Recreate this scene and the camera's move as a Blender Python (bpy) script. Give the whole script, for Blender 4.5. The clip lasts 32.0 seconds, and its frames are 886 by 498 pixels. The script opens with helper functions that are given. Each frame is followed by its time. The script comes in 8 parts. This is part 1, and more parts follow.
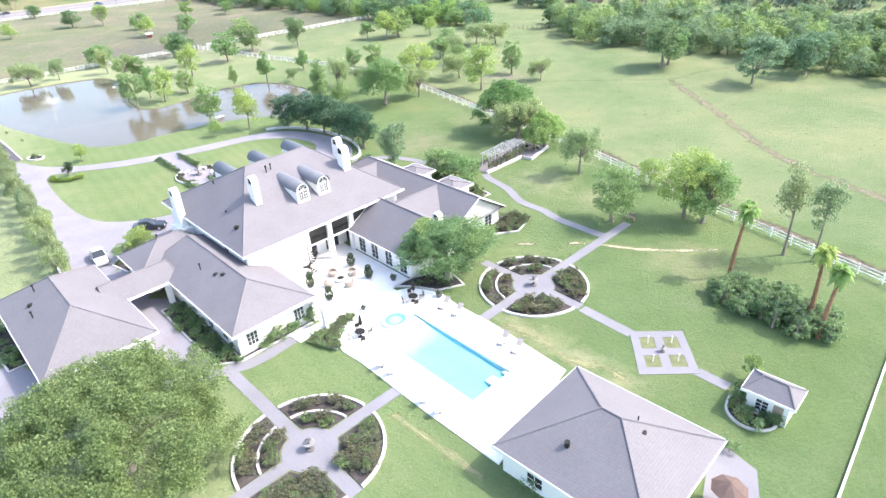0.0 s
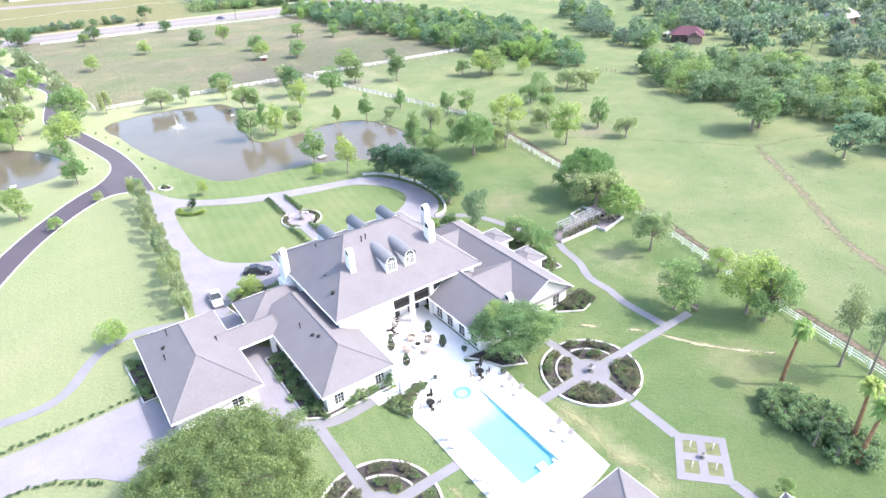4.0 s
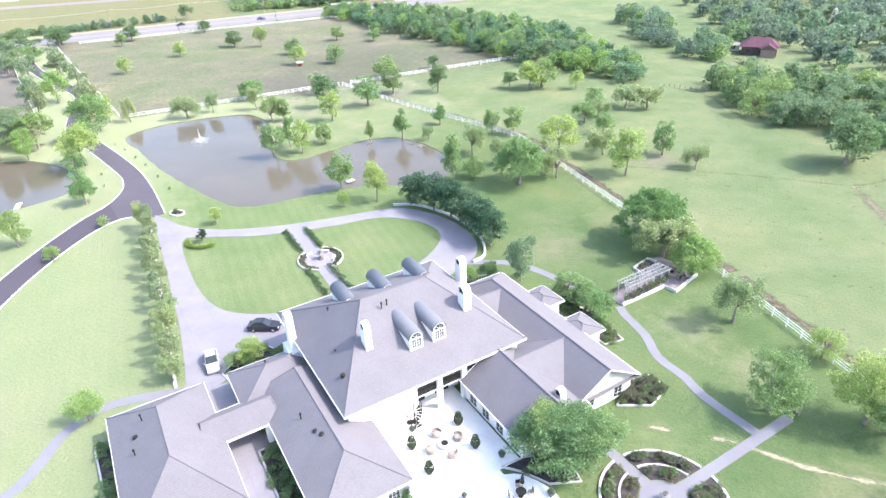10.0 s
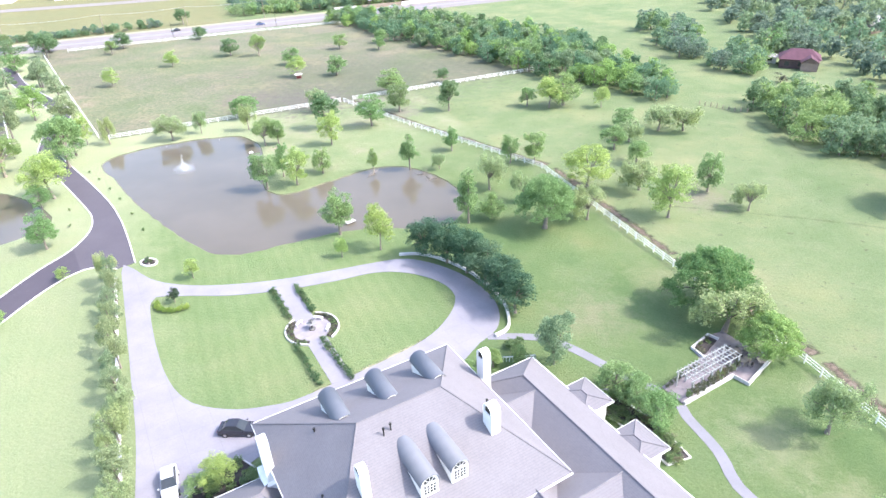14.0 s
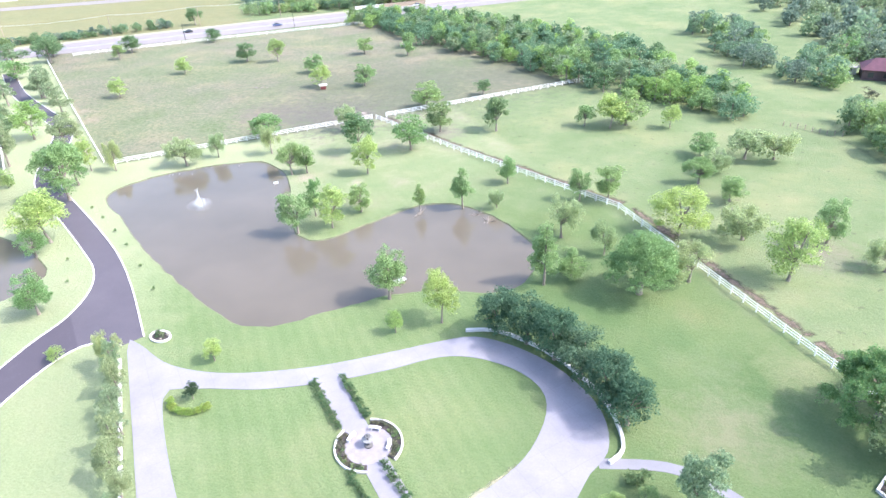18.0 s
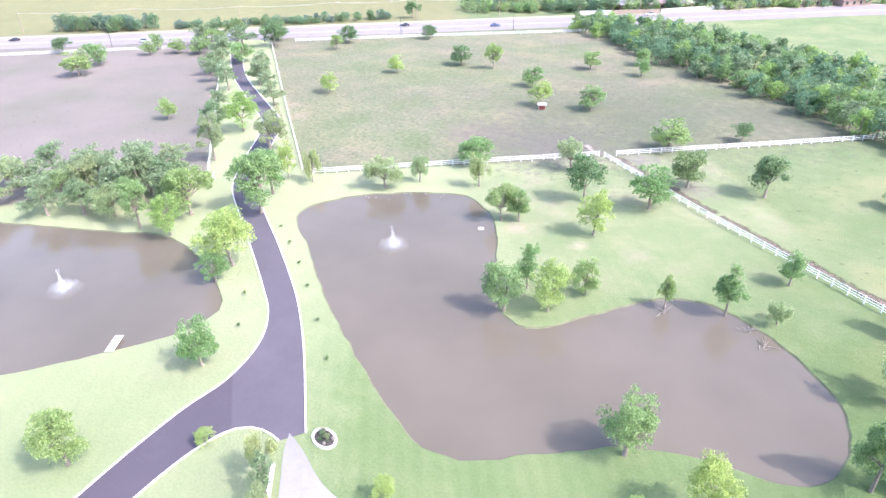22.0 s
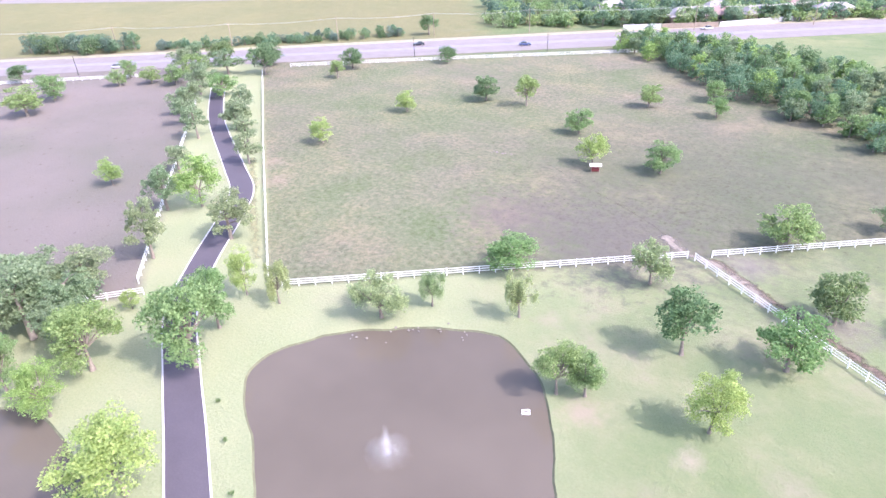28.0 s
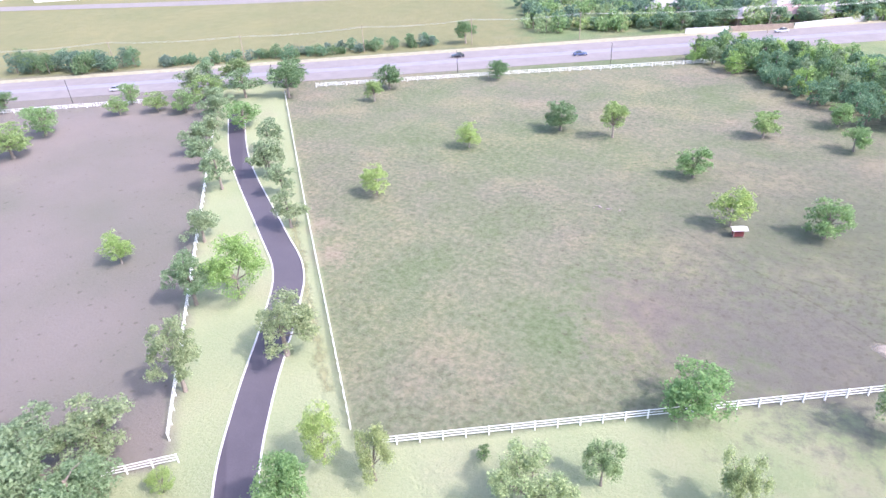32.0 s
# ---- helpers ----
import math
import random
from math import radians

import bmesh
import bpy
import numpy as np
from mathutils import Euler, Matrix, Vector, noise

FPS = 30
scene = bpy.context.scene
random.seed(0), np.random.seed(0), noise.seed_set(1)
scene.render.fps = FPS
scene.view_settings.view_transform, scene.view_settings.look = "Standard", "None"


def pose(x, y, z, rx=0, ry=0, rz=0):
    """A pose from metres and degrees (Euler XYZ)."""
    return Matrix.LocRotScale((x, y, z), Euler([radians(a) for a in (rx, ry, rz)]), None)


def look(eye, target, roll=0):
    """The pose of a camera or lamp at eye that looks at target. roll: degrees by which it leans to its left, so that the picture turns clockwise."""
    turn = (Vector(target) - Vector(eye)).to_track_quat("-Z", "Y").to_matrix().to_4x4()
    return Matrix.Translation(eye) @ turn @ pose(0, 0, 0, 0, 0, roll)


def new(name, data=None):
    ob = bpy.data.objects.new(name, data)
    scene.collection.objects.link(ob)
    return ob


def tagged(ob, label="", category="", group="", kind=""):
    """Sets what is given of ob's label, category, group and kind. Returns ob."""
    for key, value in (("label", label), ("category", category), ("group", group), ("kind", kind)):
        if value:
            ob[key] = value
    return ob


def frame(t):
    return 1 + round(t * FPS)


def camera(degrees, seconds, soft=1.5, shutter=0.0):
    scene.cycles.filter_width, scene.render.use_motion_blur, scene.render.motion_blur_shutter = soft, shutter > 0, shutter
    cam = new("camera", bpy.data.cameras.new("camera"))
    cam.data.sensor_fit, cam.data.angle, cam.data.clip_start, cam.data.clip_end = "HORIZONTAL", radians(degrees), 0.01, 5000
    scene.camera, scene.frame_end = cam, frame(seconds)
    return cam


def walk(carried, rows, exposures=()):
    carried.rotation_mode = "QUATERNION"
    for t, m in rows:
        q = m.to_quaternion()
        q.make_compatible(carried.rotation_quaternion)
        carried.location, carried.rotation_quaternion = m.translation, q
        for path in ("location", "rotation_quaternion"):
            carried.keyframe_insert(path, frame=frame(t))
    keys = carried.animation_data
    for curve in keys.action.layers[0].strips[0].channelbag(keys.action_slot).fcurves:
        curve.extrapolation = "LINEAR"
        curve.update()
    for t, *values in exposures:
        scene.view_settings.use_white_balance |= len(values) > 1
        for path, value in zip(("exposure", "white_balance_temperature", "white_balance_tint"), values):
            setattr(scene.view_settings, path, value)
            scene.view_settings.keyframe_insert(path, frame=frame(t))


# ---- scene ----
cam = camera(71.67, 32.0, 1.5)
# seconds, eye, pitch, roll, yaw
PATH = [
    (0, (-0.50, 1.25, 40.57), -30.01, -3.58, 2.57),
    (0.5, (-0.01, 0.81, 42.93), -30.05, -3.59, 3.36),
    (1, (0.49, 0.41, 44.97), -30.01, -3.91, 2.75),
    (1.5, (0.55, 0.12, 47.25), -30.16, -4.26, 0.60),
    (2, (0.43, -0.27, 49.62), -30.14, -4.20, 0.91),
    (2.5, (0.62, -0.52, 51.62), -30.17, -4.33, 1.02),
    (3, (0.40, -0.98, 53.01), -30.01, -4.02, 2.49),
    (3.5, (0.74, -0.98, 53.56), -29.84, -3.40, 7.62),
    (4, (0.89, -0.95, 53.79), -29.65, -2.93, 11.05),
    (4.5, (1.31, -0.72, 54.09), -29.58, -2.80, 12.65),
    (6.5, (3.99, 4.09, 53.29), -29.45, -2.81, 14.86),
    (7, (4.54, 6.08, 53.16), -29.40, -2.74, 15.03),
    (7.5, (4.59, 8.21, 53.08), -29.33, -2.75, 15.09),
    (8, (4.16, 10.35, 53.25), -29.38, -2.75, 15.12),
    (8.5, (2.89, 12.22, 53.41), -29.46, -2.65, 15.05),
    (9, (1.19, 14.02, 53.53), -29.51, -2.65, 15.06),
    (9.5, (-0.75, 15.64, 53.46), -29.58, -2.73, 15.09),
    (10, (-2.48, 17.29, 53.30), -29.56, -2.75, 15.12),
    (10.5, (-3.80, 19.24, 53.28), -29.57, -2.82, 15.20),
    (11, (-4.80, 21.35, 53.37), -29.62, -2.83, 15.26),
    (11.5, (-5.44, 23.72, 53.34), -29.65, -2.86, 15.32),
    (12, (-5.81, 26.23, 53.22), -29.62, -2.86, 15.36),
    (12.5, (-6.22, 29.05, 53.28), -29.64, -2.87, 15.33),
    (13, (-6.73, 31.98, 53.34), -29.68, -2.89, 15.29),
    (13.5, (-7.69, 34.38, 53.41), -29.68, -2.90, 15.49),
    (14, (-8.82, 36.66, 53.45), -29.63, -2.81, 15.69),
    (14.5, (-10.19, 38.82, 53.73), -29.67, -2.72, 15.88),
    (16.5, (-17.52, 48.16, 53.94), -29.89, -2.75, 16.28),
    (17, (-19.83, 50.70, 54.24), -30.11, -2.69, 16.26),
    (17.5, (-21.78, 53.58, 54.10), -30.14, -2.89, 16.47),
    (18, (-23.93, 56.52, 54.08), -30.24, -2.98, 16.60),
    (18.5, (-26.48, 59.25, 54.30), -30.26, -2.44, 19.32),
    (19, (-28.32, 62.67, 53.78), -30.11, -2.46, 22.67),
    (19.5, (-30.50, 65.62, 53.76), -30.09, -2.43, 24.12),
    (20, (-32.84, 68.51, 53.86), -30.08, -2.24, 26.59),
    (20.5, (-35.79, 71.69, 53.81), -30.11, -2.28, 27.43),
    (21, (-38.53, 74.38, 53.69), -29.96, -1.84, 31.60),
    (21.5, (-41.33, 77.12, 53.71), -29.93, -1.65, 33.54),
    (22, (-44.44, 79.61, 53.78), -30.04, -1.66, 33.98),
    (22.5, (-47.36, 82.34, 54.19), -30.26, -1.65, 34.33),
    (23, (-49.08, 85.36, 54.38), -30.33, -1.87, 35.04),
    (23.5, (-51.39, 88.90, 54.47), -30.34, -2.00, 35.59),
    (24, (-53.73, 92.38, 54.16), -30.24, -2.07, 36.14),
    (24.5, (-55.46, 96.09, 53.87), -30.15, -2.27, 36.76),
    (25, (-57.46, 100.13, 53.90), -30.29, -2.30, 36.92),
    (25.5, (-58.57, 103.13, 53.63), -30.17, -2.09, 36.95),
    (27.5, (-67.55, 116.57, 53.09), -30.02, -2.63, 35.46),
    (28, (-70.72, 118.79, 53.32), -30.09, -2.59, 36.02),
    (28.5, (-74.46, 120.90, 53.60), -30.15, -2.67, 36.06),
    (29, (-78.48, 122.73, 53.83), -30.27, -2.85, 36.07),
    (29.5, (-82.41, 124.71, 53.86), -30.37, -2.97, 36.39),
    (30, (-86.82, 126.94, 54.28), -30.59, -2.96, 36.31),
    (30.5, (-91.06, 129.42, 54.98), -30.87, -3.31, 36.30),
    (31, (-95.38, 131.85, 55.11), -30.98, -3.52, 36.16),
    (31.5, (-100.04, 133.89, 54.56), -30.86, -3.62, 35.79),
    (32, (-104.23, 136.25, 54.31), -30.86, -3.65, 35.76),
]
walk(cam, [(t, pose(*eye, 90 + pitch, 0, yaw) @ pose(0, 0, 0, 0, 0, roll)) for t, eye, pitch, roll, yaw in PATH],
     [(0.0, 2.18, 6750, 9), (4.0, 2.17, 6600, 10), (10.0, 2.14, 6450, 10), (14.0, 2.21, 6450, 10), (18.0, 2.26, 6250, 11), (20.0, 2.34, 6210, 13), (22.0, 2.30, 6200, 18), (25.0, 2.26, 6200, 24), (28.0, 2.10, 6180, 27), (30.0, 2.05, 6170, 24), (32.0, 1.99, 6140, 22)])

# ---- world and sun ----
SUN_EL, SUN_AZ = 48.0, 85.0   # height, and the compass side (from +y towards +x) on which the sun stands
world = bpy.data.worlds.new("sky")
scene.world = world
world.use_nodes = True
wn = world.node_tree.nodes
sky = wn.new("ShaderNodeTexSky")
sky.sky_type = 'NISHITA'
sky.sun_disc = False
sky.dust_density = 2.4
sky.sun_elevation, sky.sun_rotation = radians(SUN_EL), radians(SUN_AZ)
world.node_tree.links.new(sky.outputs[0], wn["Background"].inputs[0])
wn["Background"].inputs[1].default_value = 0.15
sun = new("sun", bpy.data.lights.new("sun", 'SUN'))
sun.data.energy, sun.data.angle, sun.data.color = 1.4, radians(0.55), (1.0, 0.96, 0.91)
_e, _a = radians(SUN_EL), radians(SUN_AZ)
sun.matrix_world = look((0, 0, 0), (-math.cos(_e) * math.sin(_a), -math.cos(_e) * math.cos(_a), -math.sin(_e)))

# ---- mesh and material helpers ----
rng = random.Random(7)


class Shape:
    """Collects vertices and faces of one mesh."""

    def __init__(self):
        self.v, self.f = [], []

    def add(self, vs, fs):
        n = len(self.v)
        self.v += [tuple(p) for p in vs]
        self.f += [tuple(n + i for i in f) for f in fs]
        return self

    def box(self, x0, y0, z0, x1, y1, z1, m=None):
        vs = [(x, y, z) for z in (z0, z1) for x, y in ((x0, y0), (x1, y0), (x1, y1), (x0, y1))]
        if m is not None:
            vs = [m @ Vector(p) for p in vs]
        return self.add(vs, [(3, 2, 1, 0), (4, 5, 6, 7), (0, 1, 5, 4), (1, 2, 6, 5), (2, 3, 7, 6), (3, 0, 4, 7)])

    def prism(self, pts, z0, z1, bottom=False):
        n = len(pts)
        if sum(pts[i - 1][0] * pts[i][1] - pts[i][0] * pts[i - 1][1] for i in range(n)) < 0:
            pts = pts[::-1]
        fs = [tuple(range(n, 2 * n))] + [(i, (i + 1) % n, n + (i + 1) % n, n + i) for i in range(n)]
        if bottom:
            fs.append(tuple(range(n))[::-1])
        return self.add([(x, y, z0) for x, y in pts] + [(x, y, z1) for x, y in pts], fs)

    def tube(self, p, q, r0, r1, n=6, cap=True):
        p, q = Vector(p), Vector(q)
        d = (q - p).normalized()
        a = d.orthogonal().normalized()
        b = d.cross(a)
        vs = [c + (a * math.cos(t) + b * math.sin(t)) * r for c, r in ((p, r0), (q, r1)) for t in [2 * math.pi * i / n for i in range(n)]]
        fs = [(i, (i + 1) % n, n + (i + 1) % n, n + i) for i in range(n)]
        if cap:
            fs += [tuple(range(n))[::-1], tuple(range(n, 2 * n))]
        return self.add(vs, fs)

    def lathe(self, rings, n=16, at=(0, 0, 0)):
        """rings: (radius, height) from below to above."""
        vs = [(at[0] + r * math.cos(2 * math.pi * i / n), at[1] + r * math.sin(2 * math.pi * i / n), at[2] + z) for r, z in rings for i in range(n)]
        fs = [(k * n + i, k * n + (i + 1) % n, (k + 1) * n + (i + 1) % n, (k + 1) * n + i) for k in range(len(rings) - 1) for i in range(n)]
        return self.add(vs, fs + [tuple(range(n))[::-1], tuple(range((len(rings) - 1) * n, len(rings) * n))])

    def data(self, name, mat, smooth=False):
        me = bpy.data.meshes.new(name)
        me.from_pydata(self.v, [], self.f)
        for m in (mat if isinstance(mat, (list, tuple)) else [mat]):
            me.materials.append(m)
        if smooth:
            me.polygons.foreach_set("use_smooth", [True] * len(me.polygons))
        me.update()
        return me


def part(name, shape, mat, parent=None, label="", smooth=False, m=None):
    me = shape if isinstance(shape, bpy.types.Mesh) else shape.data(name, mat, smooth)
    ob = new(name, me)
    if parent is not None:
        ob.parent = parent
    if m is not None:
        ob.matrix_basis = m
    return tagged(ob, label)


def thing(name, label, category, at=(0, 0, 0), rz=0.0, group="", kind=""):
    ob = new(name)
    ob.empty_display_size = 0.3
    ob.matrix_basis = pose(*at, 0, 0, rz)
    return tagged(ob, label, category, group, kind)


def curve(pts, step=1.0, closed=False):
    """A smooth line through the points, in short even steps."""
    P = [Vector((p[0], p[1])) for p in pts]
    n = len(P)
    out = []
    for i in range(n if closed else n - 1):
        g = (lambda k: P[k % n]) if closed else (lambda k: P[min(max(k, 0), n - 1)])
        a, b, c, d = g(i - 1), g(i), g(i + 1), g(i + 2)
        steps = max(1, round((c - b).length / step))
        for s in range(steps):
            t = s / steps
            q = 0.5 * (2 * b + (c - a) * t + (2 * a - 5 * b + 4 * c - d) * t * t + (3 * b - a - 3 * c + d) * t ** 3)
            out.append((q.x, q.y))
    if not closed:
        out.append(tuple(P[-1]))
    return out


def offset(pts, d, closed=False):
    """The line moved d metres to its left."""
    n, out = len(pts), []
    for i in range(n):
        a = Vector(pts[i - 1] if (closed or i) else pts[i])
        b = Vector(pts[(i + 1) % n] if (closed or i < n - 1) else pts[i])
        t = (b - a).normalized()
        out.append((pts[i][0] - t.y * d, pts[i][1] + t.x * d))
    return out


def band(shape, left, right, z0, z1, closed=False):
    """A solid strip between two lines of equal count."""
    n = len(left)
    vs = [(x, y, z) for line, z in ((left, z1), (right, z1), (left, z0), (right, z0)) for x, y in line]
    fs = []
    for i in range(n if closed else n - 1):
        j = (i + 1) % n
        fs += [(n + i, n + j, j, i), (i, j, 2 * n + j, 2 * n + i), (n + j, n + i, 3 * n + i, 3 * n + j)]
    if not closed:
        fs += [(0, 2 * n, 3 * n, n), (n - 1, 2 * n - 1, 4 * n - 1, 3 * n - 1)]
    return shape.add(vs, fs)


def sheet(name, loops, z, mat, lip=0.0):
    """A flat sheet with the first loop outside and the others as holes; lip: how far its edges go down."""
    bm = bmesh.new()
    edges = []
    for loop in loops:
        vs = [bm.verts.new((x, y, z)) for x, y in loop]
        edges += [bm.edges.new((vs[i - 1], vs[i])) for i in range(len(vs))]
    bmesh.ops.triangle_fill(bm, use_beauty=True, use_dissolve=False, edges=edges)
    bmesh.ops.recalc_face_normals(bm, faces=bm.faces)
    if bm.faces and sum(f.normal.z * f.calc_area() for f in bm.faces) < 0:
        bmesh.ops.reverse_faces(bm, faces=bm.faces)
    if lip:
        rim = [e for e in bm.edges if len(e.link_faces) == 1]
        made = bmesh.ops.extrude_edge_only(bm, edges=rim)["geom"]
        for g in made:
            if isinstance(g, bmesh.types.BMVert):
                g.co.z -= lip
    me = bpy.data.meshes.new(name)
    bm.to_mesh(me)
    bm.free()
    me.materials.append(mat)
    return me


def material(name, build):
    m = bpy.data.materials.new(name)
    m.use_nodes = True
    nt = m.node_tree
    build(nt, nt.nodes["Principled BSDF"])
    return m


def noise_tex(nt, scale, detail=4.0, rough=0.55, vec=None):
    n = nt.nodes.new("ShaderNodeTexNoise")
    n.inputs["Scale"].default_value = scale
    n.inputs["Detail"].default_value = detail
    n.inputs["Roughness"].default_value = rough
    if vec is None:
        vec = nt.nodes.new("ShaderNodeNewGeometry").outputs["Position"]
    nt.links.new(vec, n.inputs["Vector"])
    return n.outputs["Fac"]


def ramp(nt, fac, stops):
    r = nt.nodes.new("ShaderNodeValToRGB")
    e = r.color_ramp.elements
    for i, (p, c) in enumerate(stops):
        el = e[i] if i < 2 else e.new(p)
        el.position = p
        el.color = (*c, 1) if len(c) == 3 else c
    nt.links.new(fac, r.inputs[0])
    return r.outputs[0]


def mix(nt, fac, a, b, how='MIX'):
    m = nt.nodes.new("ShaderNodeMix")
    m.data_type, m.blend_type = 'RGBA', how
    for socket, v in ((m.inputs[0], fac), (m.inputs[6], a), (m.inputs[7], b)):
        if isinstance(v, (int, float)):
            socket.default_value = v
        elif isinstance(v, tuple):
            socket.default_value = (*v, 1)
        else:
            nt.links.new(v, socket)
    return m.outputs[2]


def maths(nt, op, a, b=0.0, clamp=False):
    m = nt.nodes.new("ShaderNodeMath")
    m.operation, m.use_clamp = op, clamp
    for socket, v in ((m.inputs[0], a), (m.inputs[1], b)):
        if isinstance(v, (int, float)):
            socket.default_value = v
        else:
            nt.links.new(v, socket)
    return m.outputs[0]


def bump(nt, bsdf, height, strength=0.3, distance=0.05):
    b = nt.nodes.new("ShaderNodeBump")
    b.inputs["Strength"].default_value, b.inputs["Distance"].default_value = strength, distance
    nt.links.new(height, b.inputs["Height"])
    nt.links.new(b.outputs[0], bsdf.inputs["Normal"])


def plain(name, c, var=0.15, scale=2.0, rough=0.7, metal=0.0, rel=0.15, fine=None, spec=0.3):
    """A surface of one colour with stains at one scale and grain at another."""
    def build(nt, b):
        lo, hi = tuple(max(0, k * (1 - var)) for k in c), tuple(min(1, k * (1 + var)) for k in c)
        tc = nt.nodes.new("ShaderNodeTexCoord").outputs["Object"]
        big, small = noise_tex(nt, scale, 5, vec=tc), noise_tex(nt, fine or scale * 14, 3, vec=tc)
        col = mix(nt, 0.35, ramp(nt, big, [(0.3, lo), (0.7, hi)]), ramp(nt, small, [(0.3, lo), (0.7, hi)]))
        nt.links.new(col, b.inputs["Base Color"])
        b.inputs["Roughness"].default_value, b.inputs["Metallic"].default_value = rough, metal
        b.inputs["Specular IOR Level"].default_value = spec
        if rel:
            bump(nt, b, small, rel, 0.02)
    return material(name, build)


def half_plane(nt, px, py, nx, ny, soft, noise_fac=None, amp=0.0):
    """0 behind the line through (px, py), 1 on the side to which (nx, ny) points, with an uneven edge."""
    g = nt.nodes.new("ShaderNodeNewGeometry").outputs["Position"]
    s = nt.nodes.new("ShaderNodeSeparateXYZ")
    nt.links.new(g, s.inputs[0])
    k = math.hypot(nx, ny)
    d = maths(nt, 'ADD', maths(nt, 'MULTIPLY', s.outputs[0], nx / k), maths(nt, 'MULTIPLY', s.outputs[1], ny / k))
    d = maths(nt, 'SUBTRACT', d, (px * nx + py * ny) / k)
    if noise_fac is not None:
        d = maths(nt, 'ADD', d, maths(nt, 'MULTIPLY', maths(nt, 'SUBTRACT', noise_fac, 0.5), amp))
    return maths(nt, 'ADD', maths(nt, 'DIVIDE', d, soft), 0.5, clamp=True)


def spot(nt, cx, cy, rad, noise_fac, most=0.75):
    """1 at the middle of a round, ragged patch, fading to 0 at its rim."""
    g = nt.nodes.new("ShaderNodeNewGeometry").outputs["Position"]
    v = nt.nodes.new("ShaderNodeVectorMath")
    v.operation = 'DISTANCE'
    nt.links.new(g, v.inputs[0])
    v.inputs[1].default_value = (cx, cy, 0)
    d = maths(nt, 'SUBTRACT', 1.0, maths(nt, 'DIVIDE', v.outputs["Value"], rad))
    rough = maths(nt, 'MULTIPLY', maths(nt, 'SUBTRACT', noise_tex(nt, 0.45, 6, 0.7), 0.5), 2.4)
    return maths(nt, 'MULTIPLY', maths(nt, 'MULTIPLY', maths(nt, 'ADD', d, rough), maths(nt, 'GREATER_THAN', d, -0.3), True), most)


# ---- materials ----
def build_ground(nt, b):
    fine, mid, big = noise_tex(nt, 3.0, 5, 0.7), noise_tex(nt, 0.16, 6, 0.6), noise_tex(nt, 0.028, 4)
    lawn = mix(nt, 0.5, ramp(nt, mid, [(0.28, (0.105, 0.16, 0.066)), (0.5, (0.142, 0.19, 0.085)), (0.75, (0.195, 0.215, 0.115))]),
               ramp(nt, fine, [(0.3, (0.10, 0.15, 0.062)), (0.7, (0.18, 0.22, 0.11))]))
    # mowing stripes
    g = nt.nodes.new("ShaderNodeNewGeometry").outputs["Position"]
    w = nt.nodes.new("ShaderNodeTexWave")
    w.inputs["Scale"].default_value, w.inputs["Distortion"].default_value = 0.16, 1.6
    mp = nt.nodes.new("ShaderNodeMapping")
    mp.inputs["Rotation"].default_value = (0, 0, radians(-38))
    nt.links.new(g, mp.inputs[0])
    nt.links.new(mp.outputs[0], w.inputs[0])
    mown = maths(nt, 'MULTIPLY', half_plane(nt, -26.0, 100.0, -0.93, -0.36, 14.0, mid, 8.0), 0.05)
    lawn = mix(nt, mown, lawn, ramp(nt, w.outputs["Fac"], [(0.2, (0.10, 0.15, 0.05)), (0.8, (0.30, 0.33, 0.16))]))
    lawn = mix(nt, 1.0, lawn, ramp(nt, noise_tex(nt, 0.035, 7, 0.62), [(0.30, (0.80, 0.86, 0.80)), (0.5, (1.0, 1.0, 1.0)), (0.70, (1.22, 1.08, 1.12))]), 'MULTIPLY')
    shady = mix(nt, 1.0, lawn, ramp(nt, noise_tex(nt, 0.05, 6, 0.6), [(0.35, (0.74, 0.82, 0.78)), (0.6, (0.84, 0.86, 0.82)), (0.75, (0.98, 0.88, 0.88))]), 'MULTIPLY')
    lawn = mix(nt, half_plane(nt, -26.0, 100.0, 0.93, 0.36, 14.0, mid, 8.0), lawn, shady)
    pale = mix(nt, 0.5, ramp(nt, noise_tex(nt, 0.06, 6, 0.6), [(0.3, (0.235, 0.272, 0.148)), (0.55, (0.285, 0.298, 0.18)), (0.72, (0.335, 0.298, 0.208))]), ramp(nt, fine, [(0.3, (0.19, 0.232, 0.122)), (0.7, (0.32, 0.335, 0.21))]))
    far_side = half_plane(nt, -90.0, 143.0, -0.62, 0.78, 45.0, mid, 30.0)
    worn = maths(nt, 'MULTIPLY', half_plane(nt, -98.0, 172.0, 0.85, 0.52, 22.0, noise_tex(nt, 0.07, 6, 0.6), 26.0), 0.75)
    patchy = ramp(nt, noise_tex(nt, 0.09, 8, 0.7), [(0.32, (0.125, 0.175, 0.082)), (0.48, (0.165, 0.198, 0.105)), (0.58, (0.215, 0.225, 0.135)), (0.70, (0.25, 0.222, 0.165))])
    lawn = mix(nt, far_side, lawn, mix(nt, worn, pale, patchy))
    lawn = mix(nt, maths(nt, 'MULTIPLY', half_plane(nt, -66.0, 88.0, -0.76, -0.65, 14.0, mid, 10.0), 0.6), lawn, pale)
    meadow = mix(nt, 0.45, ramp(nt, mid, [(0.25, (0.13, 0.165, 0.082)), (0.5, (0.17, 0.198, 0.105)), (0.72, (0.215, 0.215, 0.13))]),
                 ramp(nt, fine, [(0.3, (0.135, 0.165, 0.08)), (0.75, (0.245, 0.255, 0.145))]))
